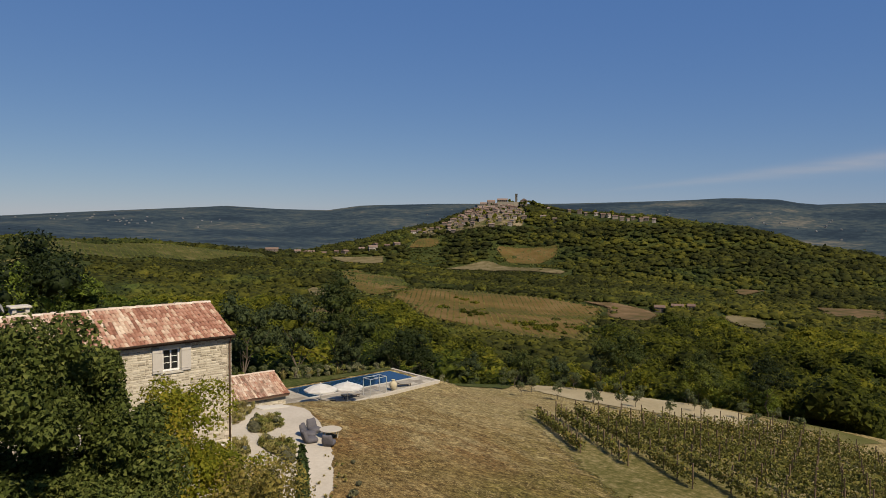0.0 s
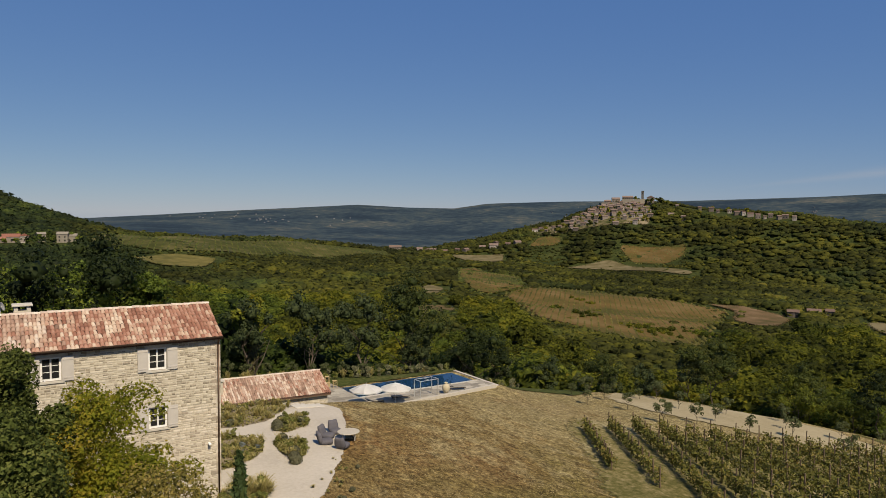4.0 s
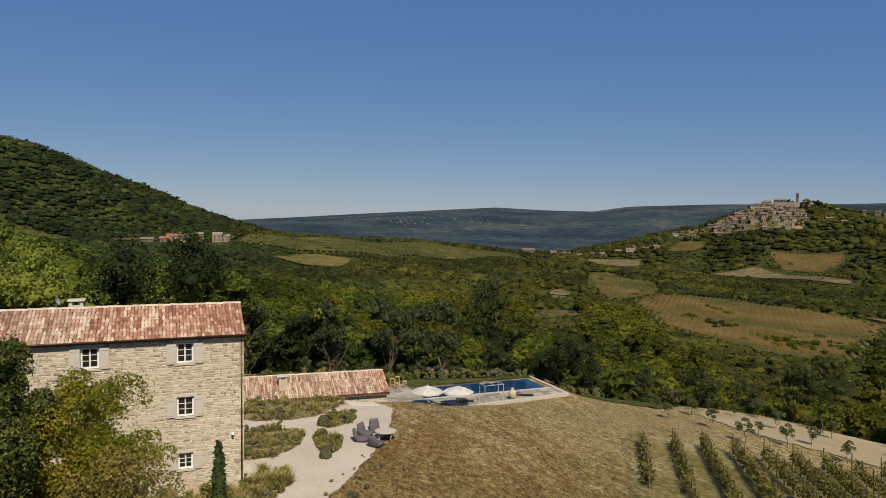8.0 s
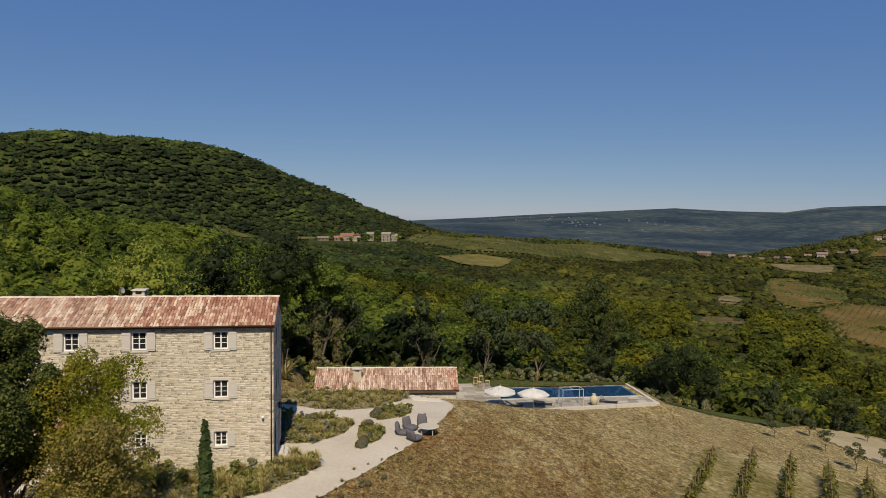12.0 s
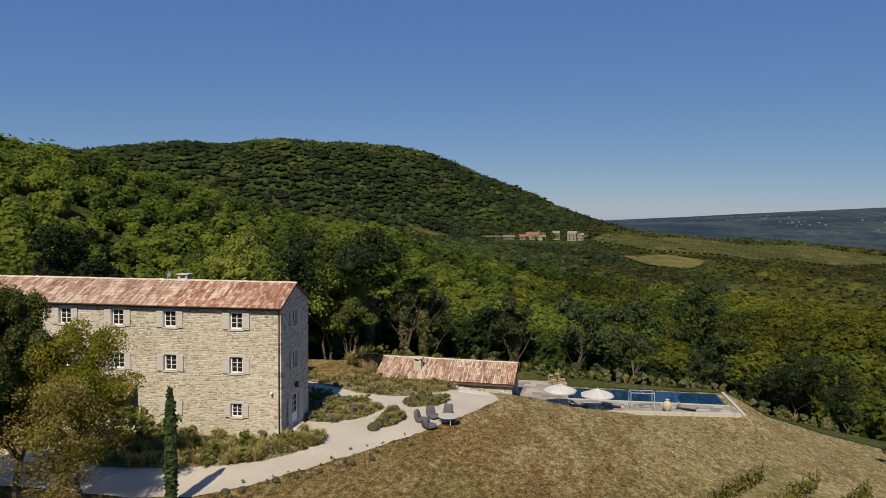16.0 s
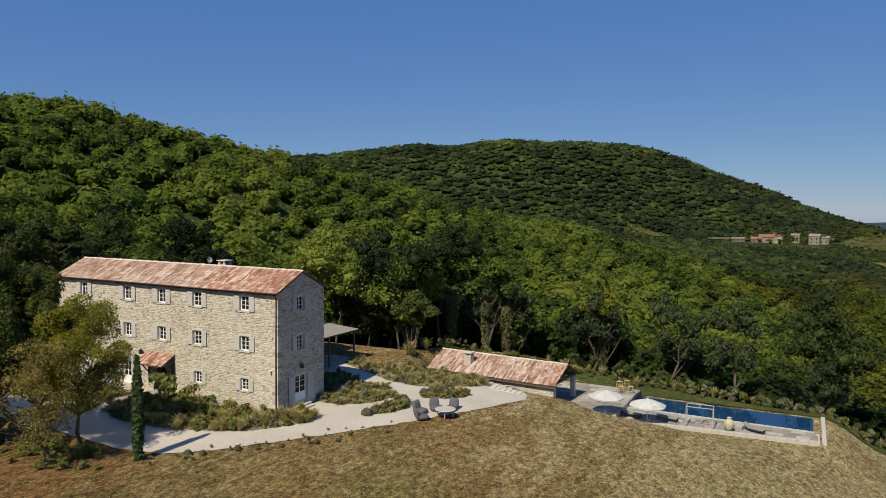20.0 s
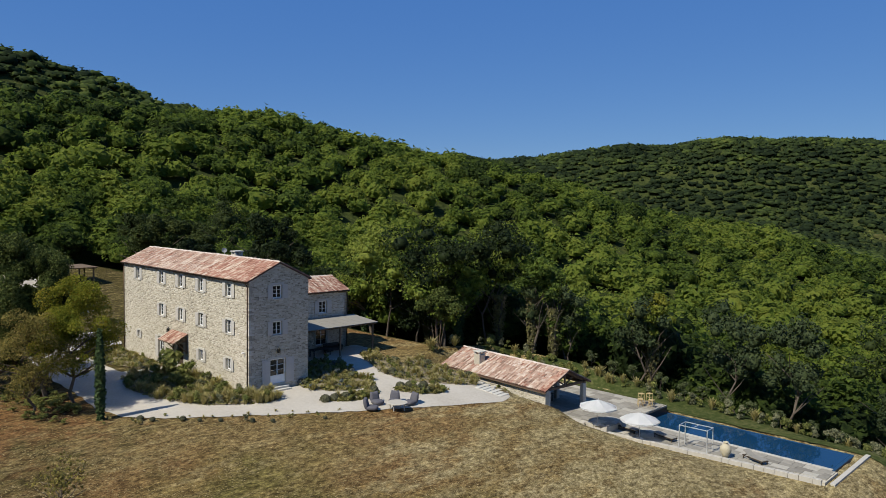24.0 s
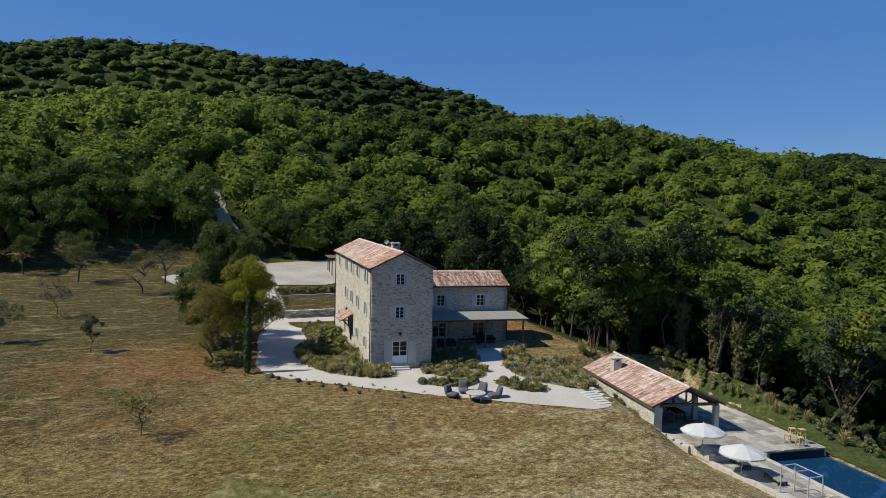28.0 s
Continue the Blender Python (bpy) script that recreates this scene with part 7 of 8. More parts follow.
BEDS = [
    ([(18.8, 37.6), (20.2, 40.4), (21.7, 39.2), (21.9, 37.5), (20.5, 35.5), (19.1, 34.0), (16.5, 32.6), (14.4, 31.8), (11, 31.3), (8.4, 31.3), (5.2, 32.2), (4.0, 34.0), (7.2, 36.3), (8.2, 37.5)], "grass shrub grass grass lavender grass grass shrub grass", 190),
    ([(19.1, 42.4), (21.5, 42.5), (23.4, 44.0), (24.7, 47.0), (23.0, 48.3), (20.6, 48.2), (19.1, 47.2)], "grass shrub flower grass grass grass lavender grass", 42),
    ([(24.9, 41.2), (26.2, 42.8), (26.9, 44.6), (26.3, 46.2), (24.8, 45.7), (24.7, 43.4)], "grass grass shrub", 16),
    ([(26.4, 47.6), (25.9, 49.1), (26.8, 50.0), (27.5, 51.4), (29.3, 52.0), (29.4, 49.9), (28.4, 48.5)], "shrub lavender grass grass", 20),
    ([(14.0, 54.0), (16.0, 52.2), (21.2, 50.3), (24.0, 50.5), (26.3, 51.2), (27.8, 52.8), (29.5, 55.1), (28.0, 57.4), (25.0, 59.5), (21.0, 61.5), (19.5, 61.0), (19.4, 58.0), (20.2, 54.2), (17.0, 54.2), (14.4, 55.6)], "grass shrub grass lavender grass grass shrub grass grass", 150),
    ([(13.5, 44.2), (19.0, 44.2), (21.5, 47.4), (19.5, 48.7), (14.0, 49.2)], "lavender shrub shrub lavender flower", 74),
    ([(2.4, 34.8), (3.0, 37.4), (-7.5, 37.4), (-9, 33.6), (-3, 33.0)], "shrub grass lavender", 40),
]
for k, (poly, kinds, n) in enumerate(BEDS):
    drape("planting_bed", poly, m_soil, 0.09, 0.25, "earth planting bed edged by gravel", "planting bed", seed=20 + k, fray=0.35)
    kinds = kinds.split()
    # low growth that covers the earth
    bx, by = [p[0] for p in poly], [p[1] for p in poly]
    X, Y = r5.uniform(min(bx), max(bx), 9000), r5.uniform(min(by), max(by), 9000)
    ok = inside(poly, X, Y) & (np.sin(X * 2.3 + k) * np.sin(Y * 2.9) + r5.normal(0, 0.5, 9000) > (-0.25 if k in (0, 4) else 0.15))
    X, Y = X[ok], Y[ok]
    V = leaves(r5, np.stack([X, Y, land(X, Y) + 0.09 + r5.random(len(X)) ** 2 * 0.22], -1), np.tile((0, 0, 0.8), (len(X), 1)), 0.13, 1.8, 0.6, 3)
    tagged(mesh_obj("ground_cover", V, np.arange(len(V)).reshape(-1, 3), m_cover), "low yellow-green ground cover in a planted bed", "ground cover", kind="stuff")
    px, py = [p[0] for p in poly], [p[1] for p in poly]
    made = 0
    while made < n:
        x, y = r5.uniform(min(px), max(px)), r5.uniform(min(py), max(py))
        if inside(poly, np.array([x]), np.array([y]))[0]:
            bed_plant(kinds[int(r5.integers(0, len(kinds)))], x, y, r5.uniform(0.6, 1.3) if k == 0 else r5.uniform(0.4, 0.95))
            made += 1
for x, y in ((24.9, 41.4), (25.1, 42.2), (25.4, 43.1), (25.6, 46.0), (26.2, 48.6), (26.5, 49.5), (27.2, 50.5), (22.2, 51.1), (23.3, 51.2)):
    bed_plant("ball", x, y, r5.uniform(0.9, 1.1))
for x, y, q in ((20.9, 31.3, 0.8), (22.0, 32.1, 0.55), (23.2, 33.2, 0.6), (24.5, 34.6, 0.95), (24.9, 34.9, 0.7), (26.0, 36.0, 0.6), (19.4, 29.6, 0.7), (18.6, 29.0, 0.9), (28.0, 39.4, 0.5)):
    bed_plant("ball" if q != 0.95 else "lavender", x + 0.3, y - 0.5, q * 0.75)
for k in range(34):
    a = r5.random()
    bed_plant(("grass", "shrub", "grass")[k % 3], 17.2 + a * 11 + r5.normal(0, 0.5), 26.2 + a * 13 + a * a * 2 + r5.normal(0, 0.5), r5.uniform(0.18, 0.42), 0.7)
# larger shrubs by the entrance
for x, y, s in ((8.6, 35.6, 3.4), (9.8, 34.9, 3.0), (11.0, 35.9, 2.6), (7.9, 34.3, 1.8), (12.3, 34.4, 1.9), (10.2, 33.7, 1.7), (13.5, 35.2, 1.6)):
    bed_plant("shrub", x, y, s)
# hedge rows in the garden west of the house
for hx in (-32.0, -31.2):
    for k in range(17):
        bed_plant("shrub" if k % 4 else "lavender", hx + r5.uniform(-0.3, 0.3), 31.6 + k * 0.68, r5.uniform(1.0, 1.5))
for k in range(22):
    bed_plant(("shrub", "grass", "lavender")[k % 3], -14.9 + r5.uniform(-0.5, 0.3), 30.6 + k * 0.39, r5.uniform(0.6, 1.2))
# dry stone wall below the terrace garden, and the path at its foot
drape("garden_path", [(-12.9, 31.0), (-10.2, 31.0), (-9.8, 38.6), (-12.9, 38.8)], m_gravel, 0.07, 0.5, "pale gravel path along the garden wall", "path", seed=14, fray=0.6)
gw = thing("garden_wall", "low dry stone wall holding the terrace garden", "wall", None)
for c in range(5):
    y = 30.2 + 0.2 * (c % 2)
    while y < 38.6:
        w = rs.uniform(0.35, 0.75)
        put("stone", "g", lambda: boxm(-0.24, 0.01, 0.0, 0.24, 0.99, 0.22, 0.03), m_stone_o, gw, pose(-13.6 + rs.uniform(-0.04, 0.04) - 0.03 * c, y, ground_z(-13.6, y) - 0.15 + c * 0.23, rs.uniform(-2, 2), 0, rs.uniform(-3, 3))).scale = (1, w, rs.uniform(0.92, 1.04))
        y += w
gk = thing("terrace_kerb", "pale stone kerb along the hedge", "kerb", None)
for k in range(12):
    put("kerb_stone", "k", lambda: boxm(-0.15, 0.01, -0.2, 0.15, 0.88, 0.22, 0.02), m_coping, gk, pose(-29.6, 31.4 + k * 0.9, ground_z(-29.6, 31.4 + k * 0.9), 0, 0, 4))
# low shrubs and ground cover under the oaks
for k in range(60):
    a, q = r5.uniform(0, 6.28), r5.random() ** 0.5
    bed_plant("shrub", 8.6 + math.cos(a) * q * 7.2, 24.3 + math.sin(a) * q * 2.1, r5.uniform(0.6, 1.4), 0.6)
for k in range(72):
    grass = k % 5 == 0 or 16 < k < 24
    bed_plant("grass" if grass else ("shrub", "lavender")[k % 2], 16 + k * 0.78 + r5.uniform(-0.3, 0.3), 71.6 + k * 0.055 + r5.uniform(-0.3, 0.7), r5.uniform(0.9, 1.3) if grass else r5.uniform(0.9, 1.7), 1.2)
for k in range(16):
    bed_plant("shrub" if k % 3 else "grass", 29.6 + k * 0.28, 57.6 + k * 0.09 + r5.uniform(0, 0.7), r5.uniform(0.7, 1.1))
# shrubs on the bank behind the pavilion
for k in range(24):
    a = r5.random()
    bed_plant(("shrub", "shrub", "grass", "lavender")[k % 4], 16.5 + r5.random() * 6.5, 60.5 + a * 11, r5.uniform(0.8, 1.8))

# ---- things on the court and terrace ----
def bean_chair(x, y, turn):
    """A soft lounge seat: plump base, sloping back."""
    t = thing("bean_bag_chair", "soft dark grey fabric lounge chair on gravel", "lounge chair", pose(x, y, ground_z(x, y) + 0.06, 0, 0, turn), "lounge chairs round the table")
    for name, a in (("seat", (-0.46, -0.62, 0.0, 0.46, 0.40, 0.36)), ("backrest", (-0.44, 0.12, 0.05, 0.44, 0.48, 0.88))):
        bm = boxm(*a)
        bmesh.ops.subdivide_edges(bm, edges=bm.edges[:], cuts=3, use_grid_fill=True)
        c = Vector(((a[0] + a[3]) / 2, (a[1] + a[4]) / 2, (a[2] + a[5]) / 2))
        h = Vector(((a[3] - a[0]) / 2, (a[4] - a[1]) / 2, (a[5] - a[2]) / 2))
        for v in bm.verts:
            q = Vector([(v.co[i] - c[i]) / h[i] for i in range(3)])
            e = sorted(abs(w) for w in q)
            k = 1 - 0.16 * (e[1] ** 2) - 0.10 * (e[0] ** 2)
            v.co = c + Vector([q[i] * h[i] * k for i in range(3)])
            if name == "backrest":
                v.co.y += 0.3 * (v.co.z - 0.2)
                v.co.x *= 1 - 0.3 * max(0, v.co.z - 0.3)
                v.co.z += 0.12 * abs(q.x) ** 2 * max(0, q.z)
        part(name, bm, m_beanbag, t, smooth=True)


for x, y, turn in ((28.2, 44.2, 80), (28.9, 45.5, 40), (30.0, 46.4, 0), (29.0, 42.9, 130)):
    bean_chair(x, y, turn)
tb = thing("round_table", "round pale stone-topped low table on three legs", "table", pose(30.3, 44.6, ground_z(30.3, 44.6) + 0.07))
part("tabletop", lathe(bmesh.new(), [(0.80, 0.55), (0.84, 0.58), (0.84, 0.61), (0.81, 0.63), (0.02, 0.63)], 28), m_tabletop, tb)
for k in range(4):
    a = k * math.pi / 2 + 0.4
    part("leg", tube(bmesh.new(), (0.62 * math.cos(a), 0.62 * math.sin(a), 0), (0.66 * math.cos(a), 0.66 * math.sin(a), 0.56), 0.045), m_tabletop, tb)


def umbrella(x, y, z, turn):
    t = thing("parasol", "open white canvas parasol on a slim pole", "parasol", pose(x, y, z, 0, 0, turn), "parasols by the pool")
    part("pole", tube(bmesh.new(), (0, 0, 0), (0, 0, 2.2), 0.03), m_pole, t)
    part("base_plate", lathe(bmesh.new(), [(0.34, 0.0), (0.34, 0.06), (0.08, 0.1), (0.05, 0.3)], 16), m_pole, t)
    bm = bmesh.new()
    n, R = 8, 1.68
    apex = bm.verts.new((0, 0, 2.27))
    rings = []
    for f, z0 in ((0.35, 2.09), (0.7, 1.89), (1.0, 1.67)):
        ring = []
        for k in range(n * 2):
            a = math.pi * k / n
            s = 1.0 if k % 2 == 0 else 0.945
            ring.append(bm.verts.new((R * f * s * math.cos(a), R * f * s * math.sin(a), z0 - (0.0 if k % 2 == 0 else 0.03 * f))))
        rings.append(ring)
    m = n * 2
    hem = [bm.verts.new((v.co.x, v.co.y, v.co.z - 0.12)) for v in rings[-1]]
    rings.append(hem)
    for k in range(m):
        bm.faces.new((apex, rings[0][k], rings[0][(k + 1) % m]))
        for a, b in zip(rings, rings[1:]):
            bm.faces.new((a[k], b[k], b[(k + 1) % m], a[(k + 1) % m]))
    bmesh.ops.solidify(bm, geom=bm.faces[:], thickness=0.012)
    can = part("canopy", bm, m_canvas, t, "white canvas canopy")
    for k in range(n):
        a = 2 * math.pi * k / n
        part("rib", tube(bmesh.new(), (0, 0, 2.2), (R * 0.97 * math.cos(a), R * 0.97 * math.sin(a), 1.65), 0.012, n=5), m_pole, t)
    part("finial", lathe(bmesh.new(), [(0.03, 2.25), (0.05, 2.31), (0.01, 2.39)], 8), m_pole, t)


umbrella(39.45, 59.95, UPPER + 0.01, 10)
umbrella(43.15, 60.6, POOLSIDE + 0.01, 25)


def lounger(x, y, z, turn, up=20):
    t = thing("sun_lounger", "low wooden sun lounger with pale cushion", "sun lounger", pose(x, y, z, 0, 0, turn), "sun loungers by the pool")
    part("frame", multi((-0.34, -0.95, 0.24, -0.28, 0.95, 0.30), (0.28, -0.95, 0.24, 0.34, 0.95, 0.30), (-0.28, -0.95, 0.24, 0.28, -0.89, 0.30), (-0.28, 0.89, 0.24, 0.28, 0.95, 0.30)), m_oldwood, t)
    for a in (-0.31, 0.31):
        for b in (-0.85, 0.85):
            part("leg", boxm(a - 0.03, b - 0.03, 0, a + 0.03, b + 0.03, 0.24), m_oldwood, t)
    part("cushion", boxm(-0.32, -0.93, 0.30, 0.32, 0.3, 0.38, 0.02), m_sheet, t)
    bm = boxm(-0.32, 0, 0, 0.32, 0.7, 0.08, 0.02)
    bmesh.ops.transform(bm, matrix=pose(0, 0.31, 0.31, up), verts=bm.verts)
    part("backrest", bm, m_sheet, t)


lounger(41.4, 61.9, POOLSIDE + 0.01, 80)
lounger(44.7, 62.2, POOLSIDE + 0.01, 80, 5)
lounger(52.1, 62.4, POOLSIDE + 0.01, 70, 30)
# frame of a day bed or shade stand at the pool's edge
sf = thing("shade_frame", "pale metal tube shade frame beside the pool", "shade frame", pose(47.6, 61.7, POOLSIDE, 0, 0, 3))
for a in (-1.15, 1.15):
    for b in (-0.6, 0.6):
        part("post", boxm(a - 0.035, b - 0.035, 0, a + 0.035, b + 0.035, 1.85, 0.006), m_pole, sf)
for a0, b0, a1, b1 in ((-1.185, -0.635, 1.185, -0.565), (-1.185, 0.565, 1.185, 0.635), (-1.185, -0.565, -1.115, 0.565), (1.115, -0.565, 1.185, 0.565), (-0.03, -0.565, 0.03, 0.565)):
    part("rail", boxm(a0, b0, 1.85, a1, b1, 1.91, 0.006), m_pole, sf)
urn = part("urn", lathe(bmesh.new(), [(0.16, 0), (0.2, 0.04), (0.36, 0.3), (0.44, 0.58), (0.42, 0.8), (0.28, 1.0), (0.17, 1.08), (0.16, 1.16), (0.22, 1.22), (0.21, 1.24), (0.13, 1.2), (0.12, 1.0)], 24), m_urn, None, smooth=True)
urn.matrix_world = pose(50.1, 61.6, POOLSIDE + 0.01)
tagged(urn, "large pale clay urn on the poolside paving", "urn")
for x, y, h in ((38.6, 69.0, 1.05), (39.3, 69.3, 1.15), (38.9, 68.3, 0.7), (39.9, 68.6, 0.75)):
    st = thing("bamboo_stool", "tall bamboo bar stool on the terrace", "stool", pose(x, y, UPPER + 0.01, 0, 0, r5.uniform(0, 90)), "bamboo stools")
    for a in (-0.2, 0.2):
        for b in (-0.2, 0.2):
            part("leg", tube(bmesh.new(), (a * 1.15, b * 1.15, 0), (a, b, h), 0.025), m_bamboo, st)
    part("seat", boxm(-0.24, -0.24, h - 0.03, 0.24, 0.24, h + 0.02, 0.01), m_bamboo, st)
    for z in (h * 0.35, h * 0.7):
        bm = bmesh.new()
        for a in (-0.21, 0.21):
            tube(bm, (a, -0.21, z), (a, 0.21, z), 0.018)
            tube(bm, (-0.21, a, z), (0.21, a, z), 0.018)
        part("stretcher", bm, m_bamboo, st)
# table under the pavilion roof
pt = thing("dining_table", "long dark wooden table under the pavilion", "table", pose(30.5, 63.2, UPPER + 0.01, 0, 0, -4))
part("tabletop", boxm(-1.6, -0.5, 0.71, 1.6, 0.5, 0.76, 0.01), m_oldwood, pt)
for a in (-1.45, 1.45):
    for b in (-0.4, 0.4):
        part("leg", boxm(a - 0.04, b - 0.04, 0, a + 0.04, b + 0.04, 0.71), m_oldwood, pt)
# carport by the parking area
pg = thing("carport", "dark timber carport with a flat boarded roof", "carport", pose(-52, 45.4, ground_z(-52, 45.4) + 0.1))
for a in (-3.4, -1.0, 3.3):
    for b in (-3.2, 3.2):
        part("post", boxm(a - 0.09, b - 0.09, -0.6, a + 0.09, b + 0.09, 2.6, 0.01), m_wood, pg)
for b in (-3.2, 3.2):
    part("beam", boxm(-3.8, b - 0.07, 2.6, 3.8, b + 0.07, 2.8, 0.01), m_wood, pg)
for k in range(11):
    part("rafter", boxm(-3.6 + k * 0.72 - 0.04, -3.7, 2.8, -3.6 + k * 0.72 + 0.04, 3.7, 2.92), m_wood, pg)
for k in range(10):
    part("roof_board", boxm(-3.9 + k * 0.78, -3.85, 2.92, -3.9 + k * 0.78 + 0.77, 3.85, 2.96), m_wood, pg)

# a dark car parked under the carport
m_carpaint = surf("dark_car_paint", [(0.2, C(0.02, 0.022, 0.026)), (0.8, C(0.035, 0.038, 0.042))], 2, 0.25, spec=0.5)
m_tyre = surf("tyre_rubber", [(0.2, C(0.012, 0.012, 0.012)), (0.8, C(0.025, 0.025, 0.025))], 6, 0.85)
car = thing("car", "dark grey estate car parked under the carport", "car", pose(-50.2, 45.6, ground_z(-50.2, 45.6) + 0.12, 0, 0, -82))
bm = boxm(-2.15, -0.86, 0.28, 2.15, 0.86, 0.82, 0.12)
for v in bm.verts:
    if v.co.x > 1.4:
        v.co.z -= 0.10 * (v.co.x - 1.4)
part("body", bm, m_carpaint, car, smooth=True)
bm = boxm(-1.95, -0.76, 0.80, 0.85, 0.76, 1.46, 0.1)
for v in bm.verts:
    k = (v.co.z - 0.8) / 0.66
    v.co.y *= 1 - 0.16 * k
    v.co.x = v.co.x - 0.62 * k if v.co.x > 0 else v.co.x + 0.22 * k
part("cabin", bm, m_glass, car)
part("roof", boxm(-1.65, -0.6, 1.44, 0.15, 0.6, 1.49, 0.02), m_carpaint, car)
for a in (-1.32, 1.36):
    for b in (-0.84, 0.84):
        w = part("wheel", lathe(bmesh.new(), [(0.02, -0.1), (0.27, -0.1), (0.32, -0.06), (0.32, 0.06), (0.27, 0.1), (0.02, 0.1)], 18), m_tyre, car)
        w.matrix_local = pose(a, b, 0.32, 90, 0, 0)
        r = part("rim", lathe(bmesh.new(), [(0.02, -0.112), (0.2, -0.108), (0.2, 0.108), (0.02, 0.112)], 14), m_pole, w)
for b in (-0.62, 0.62):
    part("headlight", boxm(2.08, b - 0.18, 0.55, 2.17, b + 0.18, 0.68, 0.02), m_frame, car)

# ---- hill town and scattered houses ----
m_plaster = surf("old_plaster", [(0.1, C(0.10, 0.082, 0.068)), (0.4, C(0.165, 0.138, 0.115)), (0.7, C(0.24, 0.205, 0.175)), (0.97, C(0.55, 0.51, 0.46))], 0.3, 0.9, rand="object", vary=0.35, spec=0.1)
m_oldroof = surf("old_tile_roof", [(0.1, C(0.10, 0.068, 0.055)), (0.5, C(0.165, 0.115, 0.092)), (0.9, C(0.24, 0.185, 0.155))], 0.5, 0.95, rand="object", vary=0.3, spec=0.05)
m_redroof = surf("red_tile_roof", [(0.1, C(0.20, 0.085, 0.062)), (0.9, C(0.30, 0.145, 0.108))], 0.5, 0.9, rand="object", vary=0.2, spec=0.05)
m_rampart = surf("rampart_stone", [(0.1, C(0.17, 0.15, 0.12)), (0.5, C(0.235, 0.21, 0.17)), (0.9, C(0.31, 0.28, 0.235))], 0.25, 0.95, spec=0.05)
m_tower = surf("grey_tower_stone", [(0.2, C(0.10, 0.095, 0.085)), (0.8, C(0.16, 0.15, 0.13))], 0.4, 0.95, spec=0.05)
# near-black panels on solid walls stand for the shade inside far openings
m_void = surf("dark_opening_panel", [(0.2, C(0.02, 0.02, 0.02)), (0.8, C(0.04, 0.04, 0.04))], 1, 0.5)
r6 = np.random.default_rng(66)


def roof_prism(w, d, z, rise, over=0.4):
    bm = bmesh.new()
    a, b = w / 2 + over, d / 2 + over
    lo = [bm.verts.new(p) for p in ((-a, -b, z), (a, -b, z), (a, b, z), (-a, b, z))]
    hi = [bm.verts.new(p) for p in ((-a, 0, z + rise), (a, 0, z + rise))]
    bm.faces.new((lo[0], lo[1], hi[1], hi[0]))
    bm.faces.new((lo[2], lo[3], hi[0], hi[1]))
    bm.faces.new((lo[1], lo[2], hi[1]))
    bm.faces.new((lo[3], lo[0], hi[0]))
    bm.faces.new(lo[::-1])
    return bm


def far_house(x, y, turn, w, d, h, wall=None, roofm=None, label="old plastered town house with a tiled roof", group="town houses", key=None, panes=True):
    """A far-off house: walls, roof and a few dark panels for window openings."""
    t = thing("house", label, "house", pose(x, y, ground_z(x, y), 0, 0, turn), group)
    k = f"{w}{d}{h}"
    put("wall", k + str(wall), lambda: boxm(-w / 2, -d / 2, -9, w / 2, d / 2, h), wall or m_plaster, t)
    put("roof", k + str(roofm), lambda: roof_prism(w, d, h, d * 0.3), roofm or m_oldroof, t)
    if panes:
        n = max(2, int(w / 3.2))
        for f in range(max(1, int(h / 3))):
            for q in range(n):
                put("window", "far", lambda: boxm(-0.5, -0.06, 0, 0.5, 0.03, 1.5), m_void, t, pose(-w / 2 + (q + 0.5) * w / n, -d / 2, 0.9 + f * 2.9))
    return t


SIZES = [(5.2, 4.5, 3.6), (7, 5, 4.2), (4.5, 4.5, 4.8), (8, 5.5, 3.8), (6, 4.5, 5.2), (4, 4, 3.2), (5.5, 4.5, 4.4)]


def town(s, l, k, size=None):
    """A house so far down the slope and so far along from the tower, facing out over the valley."""
    p = TOWN_AT + TOWN_D * s + TOWN_E * l
    w, d, h = size or SIZES[k % 7]
    far_house(p[0], p[1], -48 + r6.uniform(-22, 22), w, d, h, panes=k % 2 == 0)


k = 0
for s, l0, l1, gap in ((34, -58, -6, 8), (41, -66, -2, 7.5), (48, -70, 4, 7.5), (55, -76, 6, 7.5), (62, -78, 10, 8), (69, -80, 12, 8), (76, -84, 12, 8.5), (83, -86, 12, 9), (92, -88, 12, 11), (103, -86, 8, 16), (113, -80, 4, 24)):
    for l in np.arange(l0, l1, gap):
        if r6.random() < 0.86:
            town(s + r6.uniform(-4, 4), l * 1.12 + r6.uniform(-3, 3), k)
        k += 1
for l in np.arange(50, 186, 7.5):
    if r6.random() < (0.5 if l < 90 else 0.9):
        town(6 + (l - 50) * 1.1 + r6.uniform(0, 16), l, k)
    k += 1
for l in np.arange(-152, -92, 9.0):
    town(84 + r6.uniform(-20, 20), l, k)
    k += 1
for s, l in ((88, 40), (104, 56)):
    town(s, l, k)
    k += 1
# ramparts, church and bell tower on the top
ramp = thing("town_wall", "long pale stone rampart round the hilltop", "town wall")
bm = bmesh.new()
for l0, l1, s0, s1 in ((-60, -30, 18, 21), (-30, -4, 21, 17), (-4, 6, 17, 6), (-64, -60, 8, 18)):
    a, b = TOWN_AT + TOWN_D * s0 + TOWN_E * l0, TOWN_AT + TOWN_D * s1 + TOWN_E * l1
    q = math.degrees(math.atan2(b[1] - a[1], b[0] - a[0]))
    L0 = float(np.hypot(*(b - a)))
    box(bm, 0, -1, -8, L0 + 0.8, 1, 8.0, 0, pose(a[0], a[1], ground_z(*a), 0, 0, q))
part("rampart", bm, m_rampart, ramp)
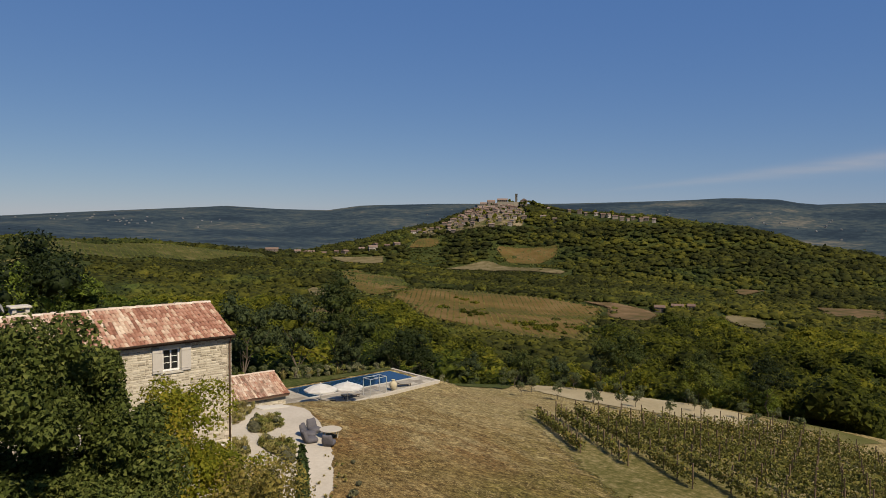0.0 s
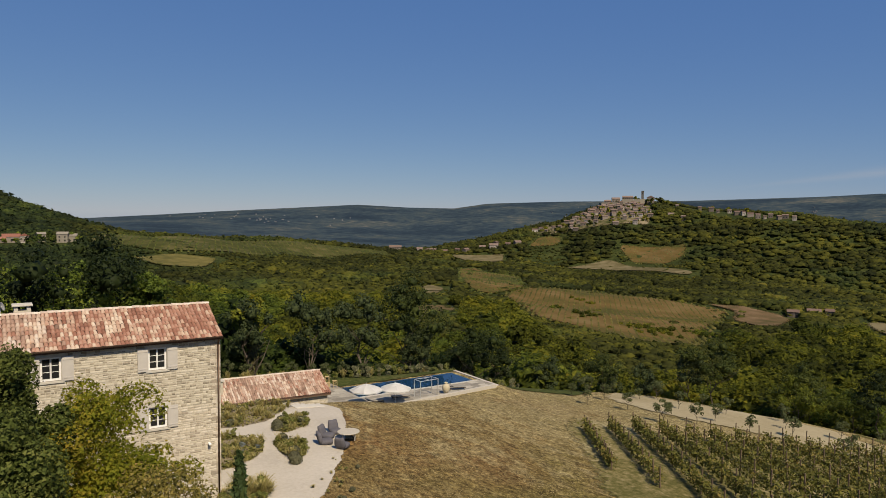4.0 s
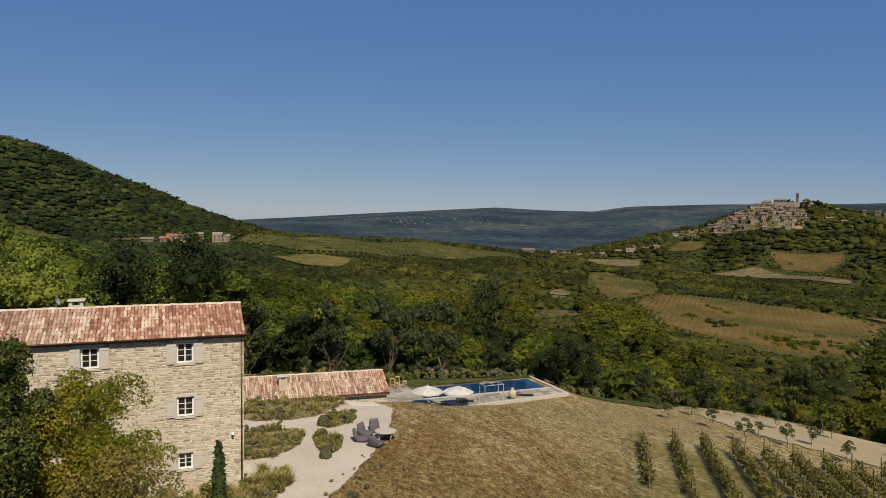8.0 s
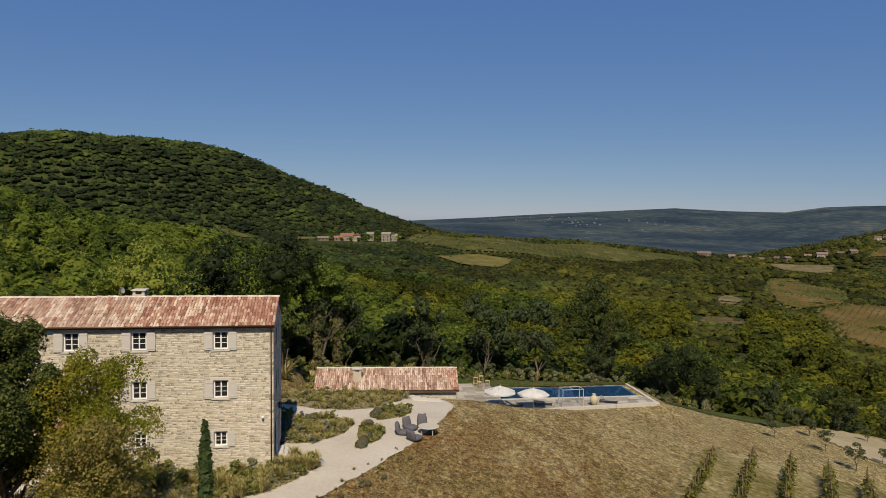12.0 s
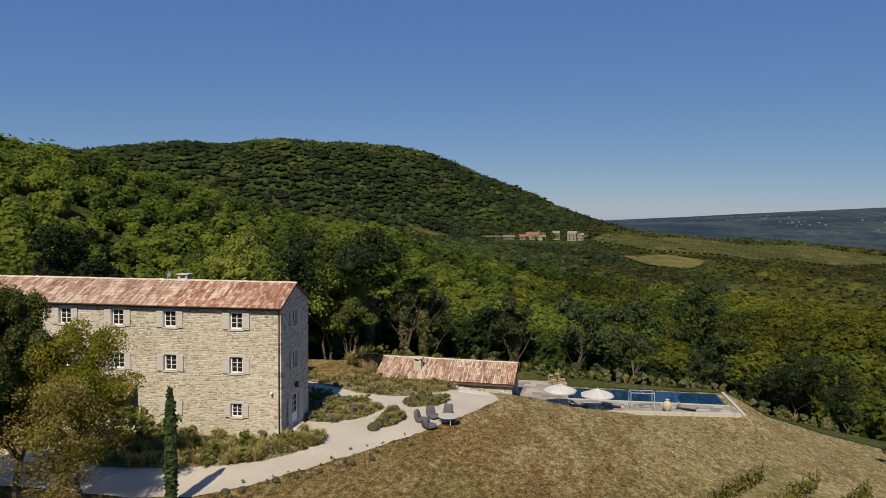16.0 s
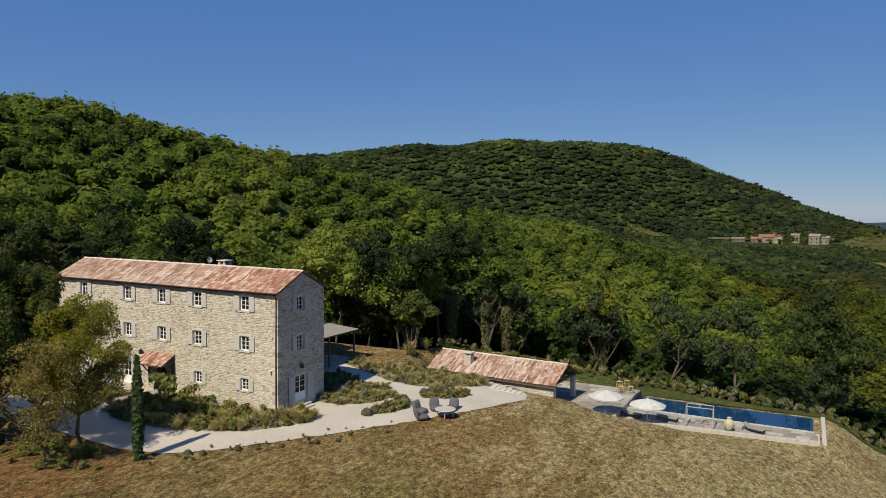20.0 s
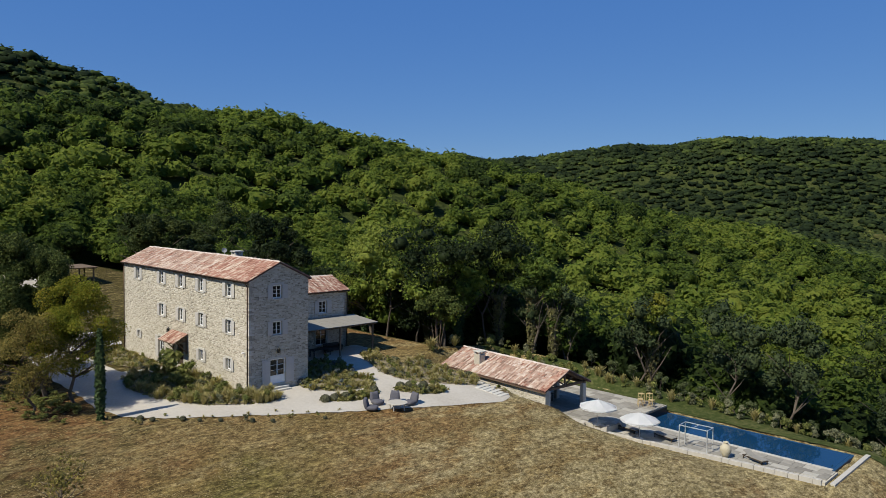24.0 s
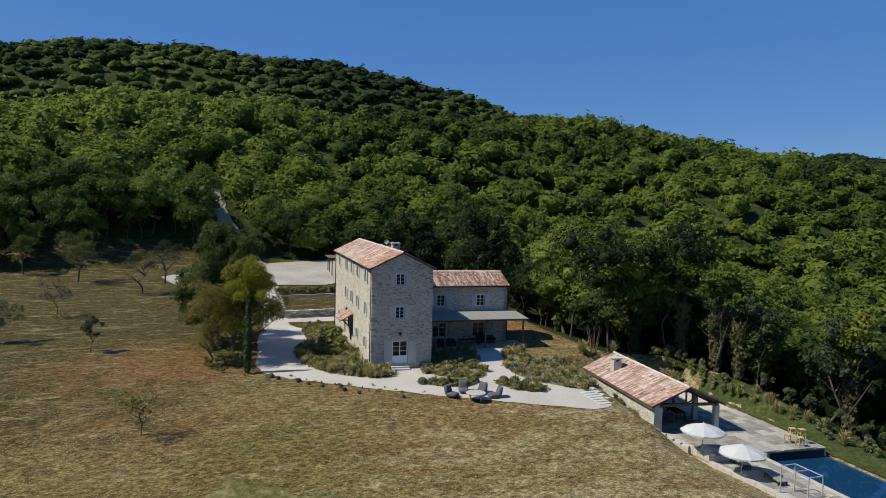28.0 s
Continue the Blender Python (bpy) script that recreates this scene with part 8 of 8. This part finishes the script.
p = TOWN_AT + TOWN_D * 0 + TOWN_E * 0
bt = thing("bell_tower", "slim grey stone bell tower on the hilltop", "bell tower", pose(p[0], p[1], ground_z(*p), 0, 0, -48))
part("shaft", boxm(-1.9, -1.9, -4, 1.9, 1.9, 19), m_tower, bt)
for q in range(4):
    part("belfry_opening", boxm(-0.7, -1.96, 14.5, 0.7, -1.8, 17.5, 0, pose(0, 0, 0, 0, 0, q * 90)), m_void, bt)
part("parapet", multi((-2.2, -2.2, 19, 2.2, -1.7, 20), (-2.2, 1.7, 19, 2.2, 2.2, 20), (-2.2, -1.7, 19, -1.7, 1.7, 20), (1.7, -1.7, 19, 2.2, 1.7, 20)), m_tower, bt)
for s, l, w, d, h, tn in ((2, 12, 22, 11, 10, 42), (2, -22, 16, 9, 9, -48), (0, -40, 12, 9, 8, -40), (4, -52, 10, 8, 7, -50)):
    q = TOWN_AT + TOWN_D * s + TOWN_E * l
    far_house(q[0], q[1], tn, w, d, h, label="large old building within the ramparts")
for k in range(70):
    s_, l_ = r6.uniform(30, 118), r6.uniform(-100, 16)
    q = TOWN_AT + TOWN_D * s_ + TOWN_E * l_
    tree("town_tree", "dark rounded tree among the town's houses", r6, r6.uniform(3.5, 7), r6.uniform(1.8, 3.2), 60, 1.1, (q[0], q[1]), 0.3, 3, 0.1, m_leaf, 2, group="trees of the town")
for s, l, h in ((4, 26, 13), (2, 22, 11), (6, -12, 11), (5, -28, 10), (7, -6, 9), (8, -60, 8), (3, 30, 9), (16, 14, 10), (22, 8, 9), (12, 36, 9), (36, -45, 6), (47, -20, 6), (58, -60, 6), (70, -48, 7), (69, -20, 7), (80, -70, 7), (90, -30, 7), (92, -58, 7), (92, -8, 7), (103, -40, 7), (103, -72, 7), (103, 4, 8), (60, 16, 8), (84, 20, 8), (60, 118, 7), (80, 140, 7), (48, 98, 8), (96, -104, 7), (80, -120, 7), (92, -136, 7)):
    q = TOWN_AT + TOWN_D * s + TOWN_E * l
    tree("town_tree", "dark rounded tree among the town's houses", r6, h, h * 0.42, 120, 1.6, (q[0], q[1]), 0.4, 4, 0.15, m_leaf, 3)
for x, y, h in ((8, 652, 8), (12, 660, 10), (30, 662, 9), (40, 640, 6), (44, 648, 8), (52, 652, 9), (54, 644, 6), (68, 652, 8), (72, 645, 6), (20, 638, 4), (28, 636, 4), (35, 637, 3.5)):
    tree("farm_tree", "dark rounded tree beside the ridge farm", r6, h, h * 0.42, 160, 1.3, (x, y), 0.35, 5, 0.12, m_leaf, 3, group="trees of the ridge farm")
# hamlet in the valley, farm with the red roof, ruin, white houses
for x, y, w, d, h, tn in ((498, 884, 17, 9, 6, -30), (519, 852, 8, 7, 5, -25), (526, 842, 6, 7, 4, 40), (531, 836, 9, 6, 5, -35), (538, 845, 7, 6, 3.5, -20), (560, 818, 6, 6, 4.5, -40), (566, 806, 9, 7, 5, 15), (592, 803, 8, 7, 4, -35), (603, 792, 12, 8, 5.5, -30), (611, 797, 6, 6, 7, 20), (622, 784, 7, 6, 4, -40), (634, 778, 9, 6, 4.5, -10), (543, 826, 10, 6, 3.5, -30)):
    far_house(x, y, tn, w, d, h, group="hamlet houses", label="plastered hamlet house with a tiled roof")
far_house(25, 652, 0, 12, 8, 4.6, roofm=m_redroof, label="long farmhouse with bright red tiled roofs", group="ridge farm")
far_house(17, 645, 8, 8, 6, 3.0, roofm=m_redroof, label="low outbuilding with a bright red roof", group="ridge farm")
far_house(34, 649, 90, 7, 6, 5.6, roofm=m_redroof, label="end block with dark arched openings and red roof", group="ridge farm")
far_house(3, 645, 10, 10, 5, 2.4, label="low white shed beside the farm", group="ridge farm")
far_house(61, 650, -15, 8, 7, 6.6, wall=m_rampart, roofm=m_rampart, label="tall weathered stone ruin", group="ridge ruins")
far_house(68, 652, -15, 7, 6, 5.0, wall=m_rampart, roofm=m_rampart, label="broken stone ruin with gaping windows", group="ridge ruins")
far_house(46, 658, 12, 6, 5, 6.5, wall=m_rampart, roofm=m_rampart, label="small weathered stone ruin", group="ridge ruins")
for x, y, w in ((404, 234, 6), (417, 229, 7), (425, 224, 4.5)):
    far_house(x, y, -55, w, 4.5, 3, wall=m_plaster, label="small white house among trees", group="white houses")
# villages far out below the long ridge
# walls and roofs alike carry the haze of the distance in their colour
m_hazy = surf("hazy_far_wall", [(0.2, C(0.12, 0.125, 0.13)), (0.8, C(0.20, 0.20, 0.20))], 0.2, 0.95, spec=0.05)
for bx, n, dist in ((-19.0, 16, 3000), (-44.0, 7, 3150), (-17, 6, 3200), (-24, 6, 2900), (-68, 8, 3050), (-71.5, 8, 2900), (-60, 5, 3200), (-13.5, 4, 3300)):
    for q in range(n):
        b = math.radians(bx + r6.normal(0, 0.9))
        dd = dist + r6.normal(0, 130)
        far_house(-math.sin(b) * dd, math.cos(b) * dd, r6.uniform(0, 180), 7, 5, 2.4, wall=m_hazy, roofm=m_hazy, label="pale house of a far village", group="far villages", panes=False)
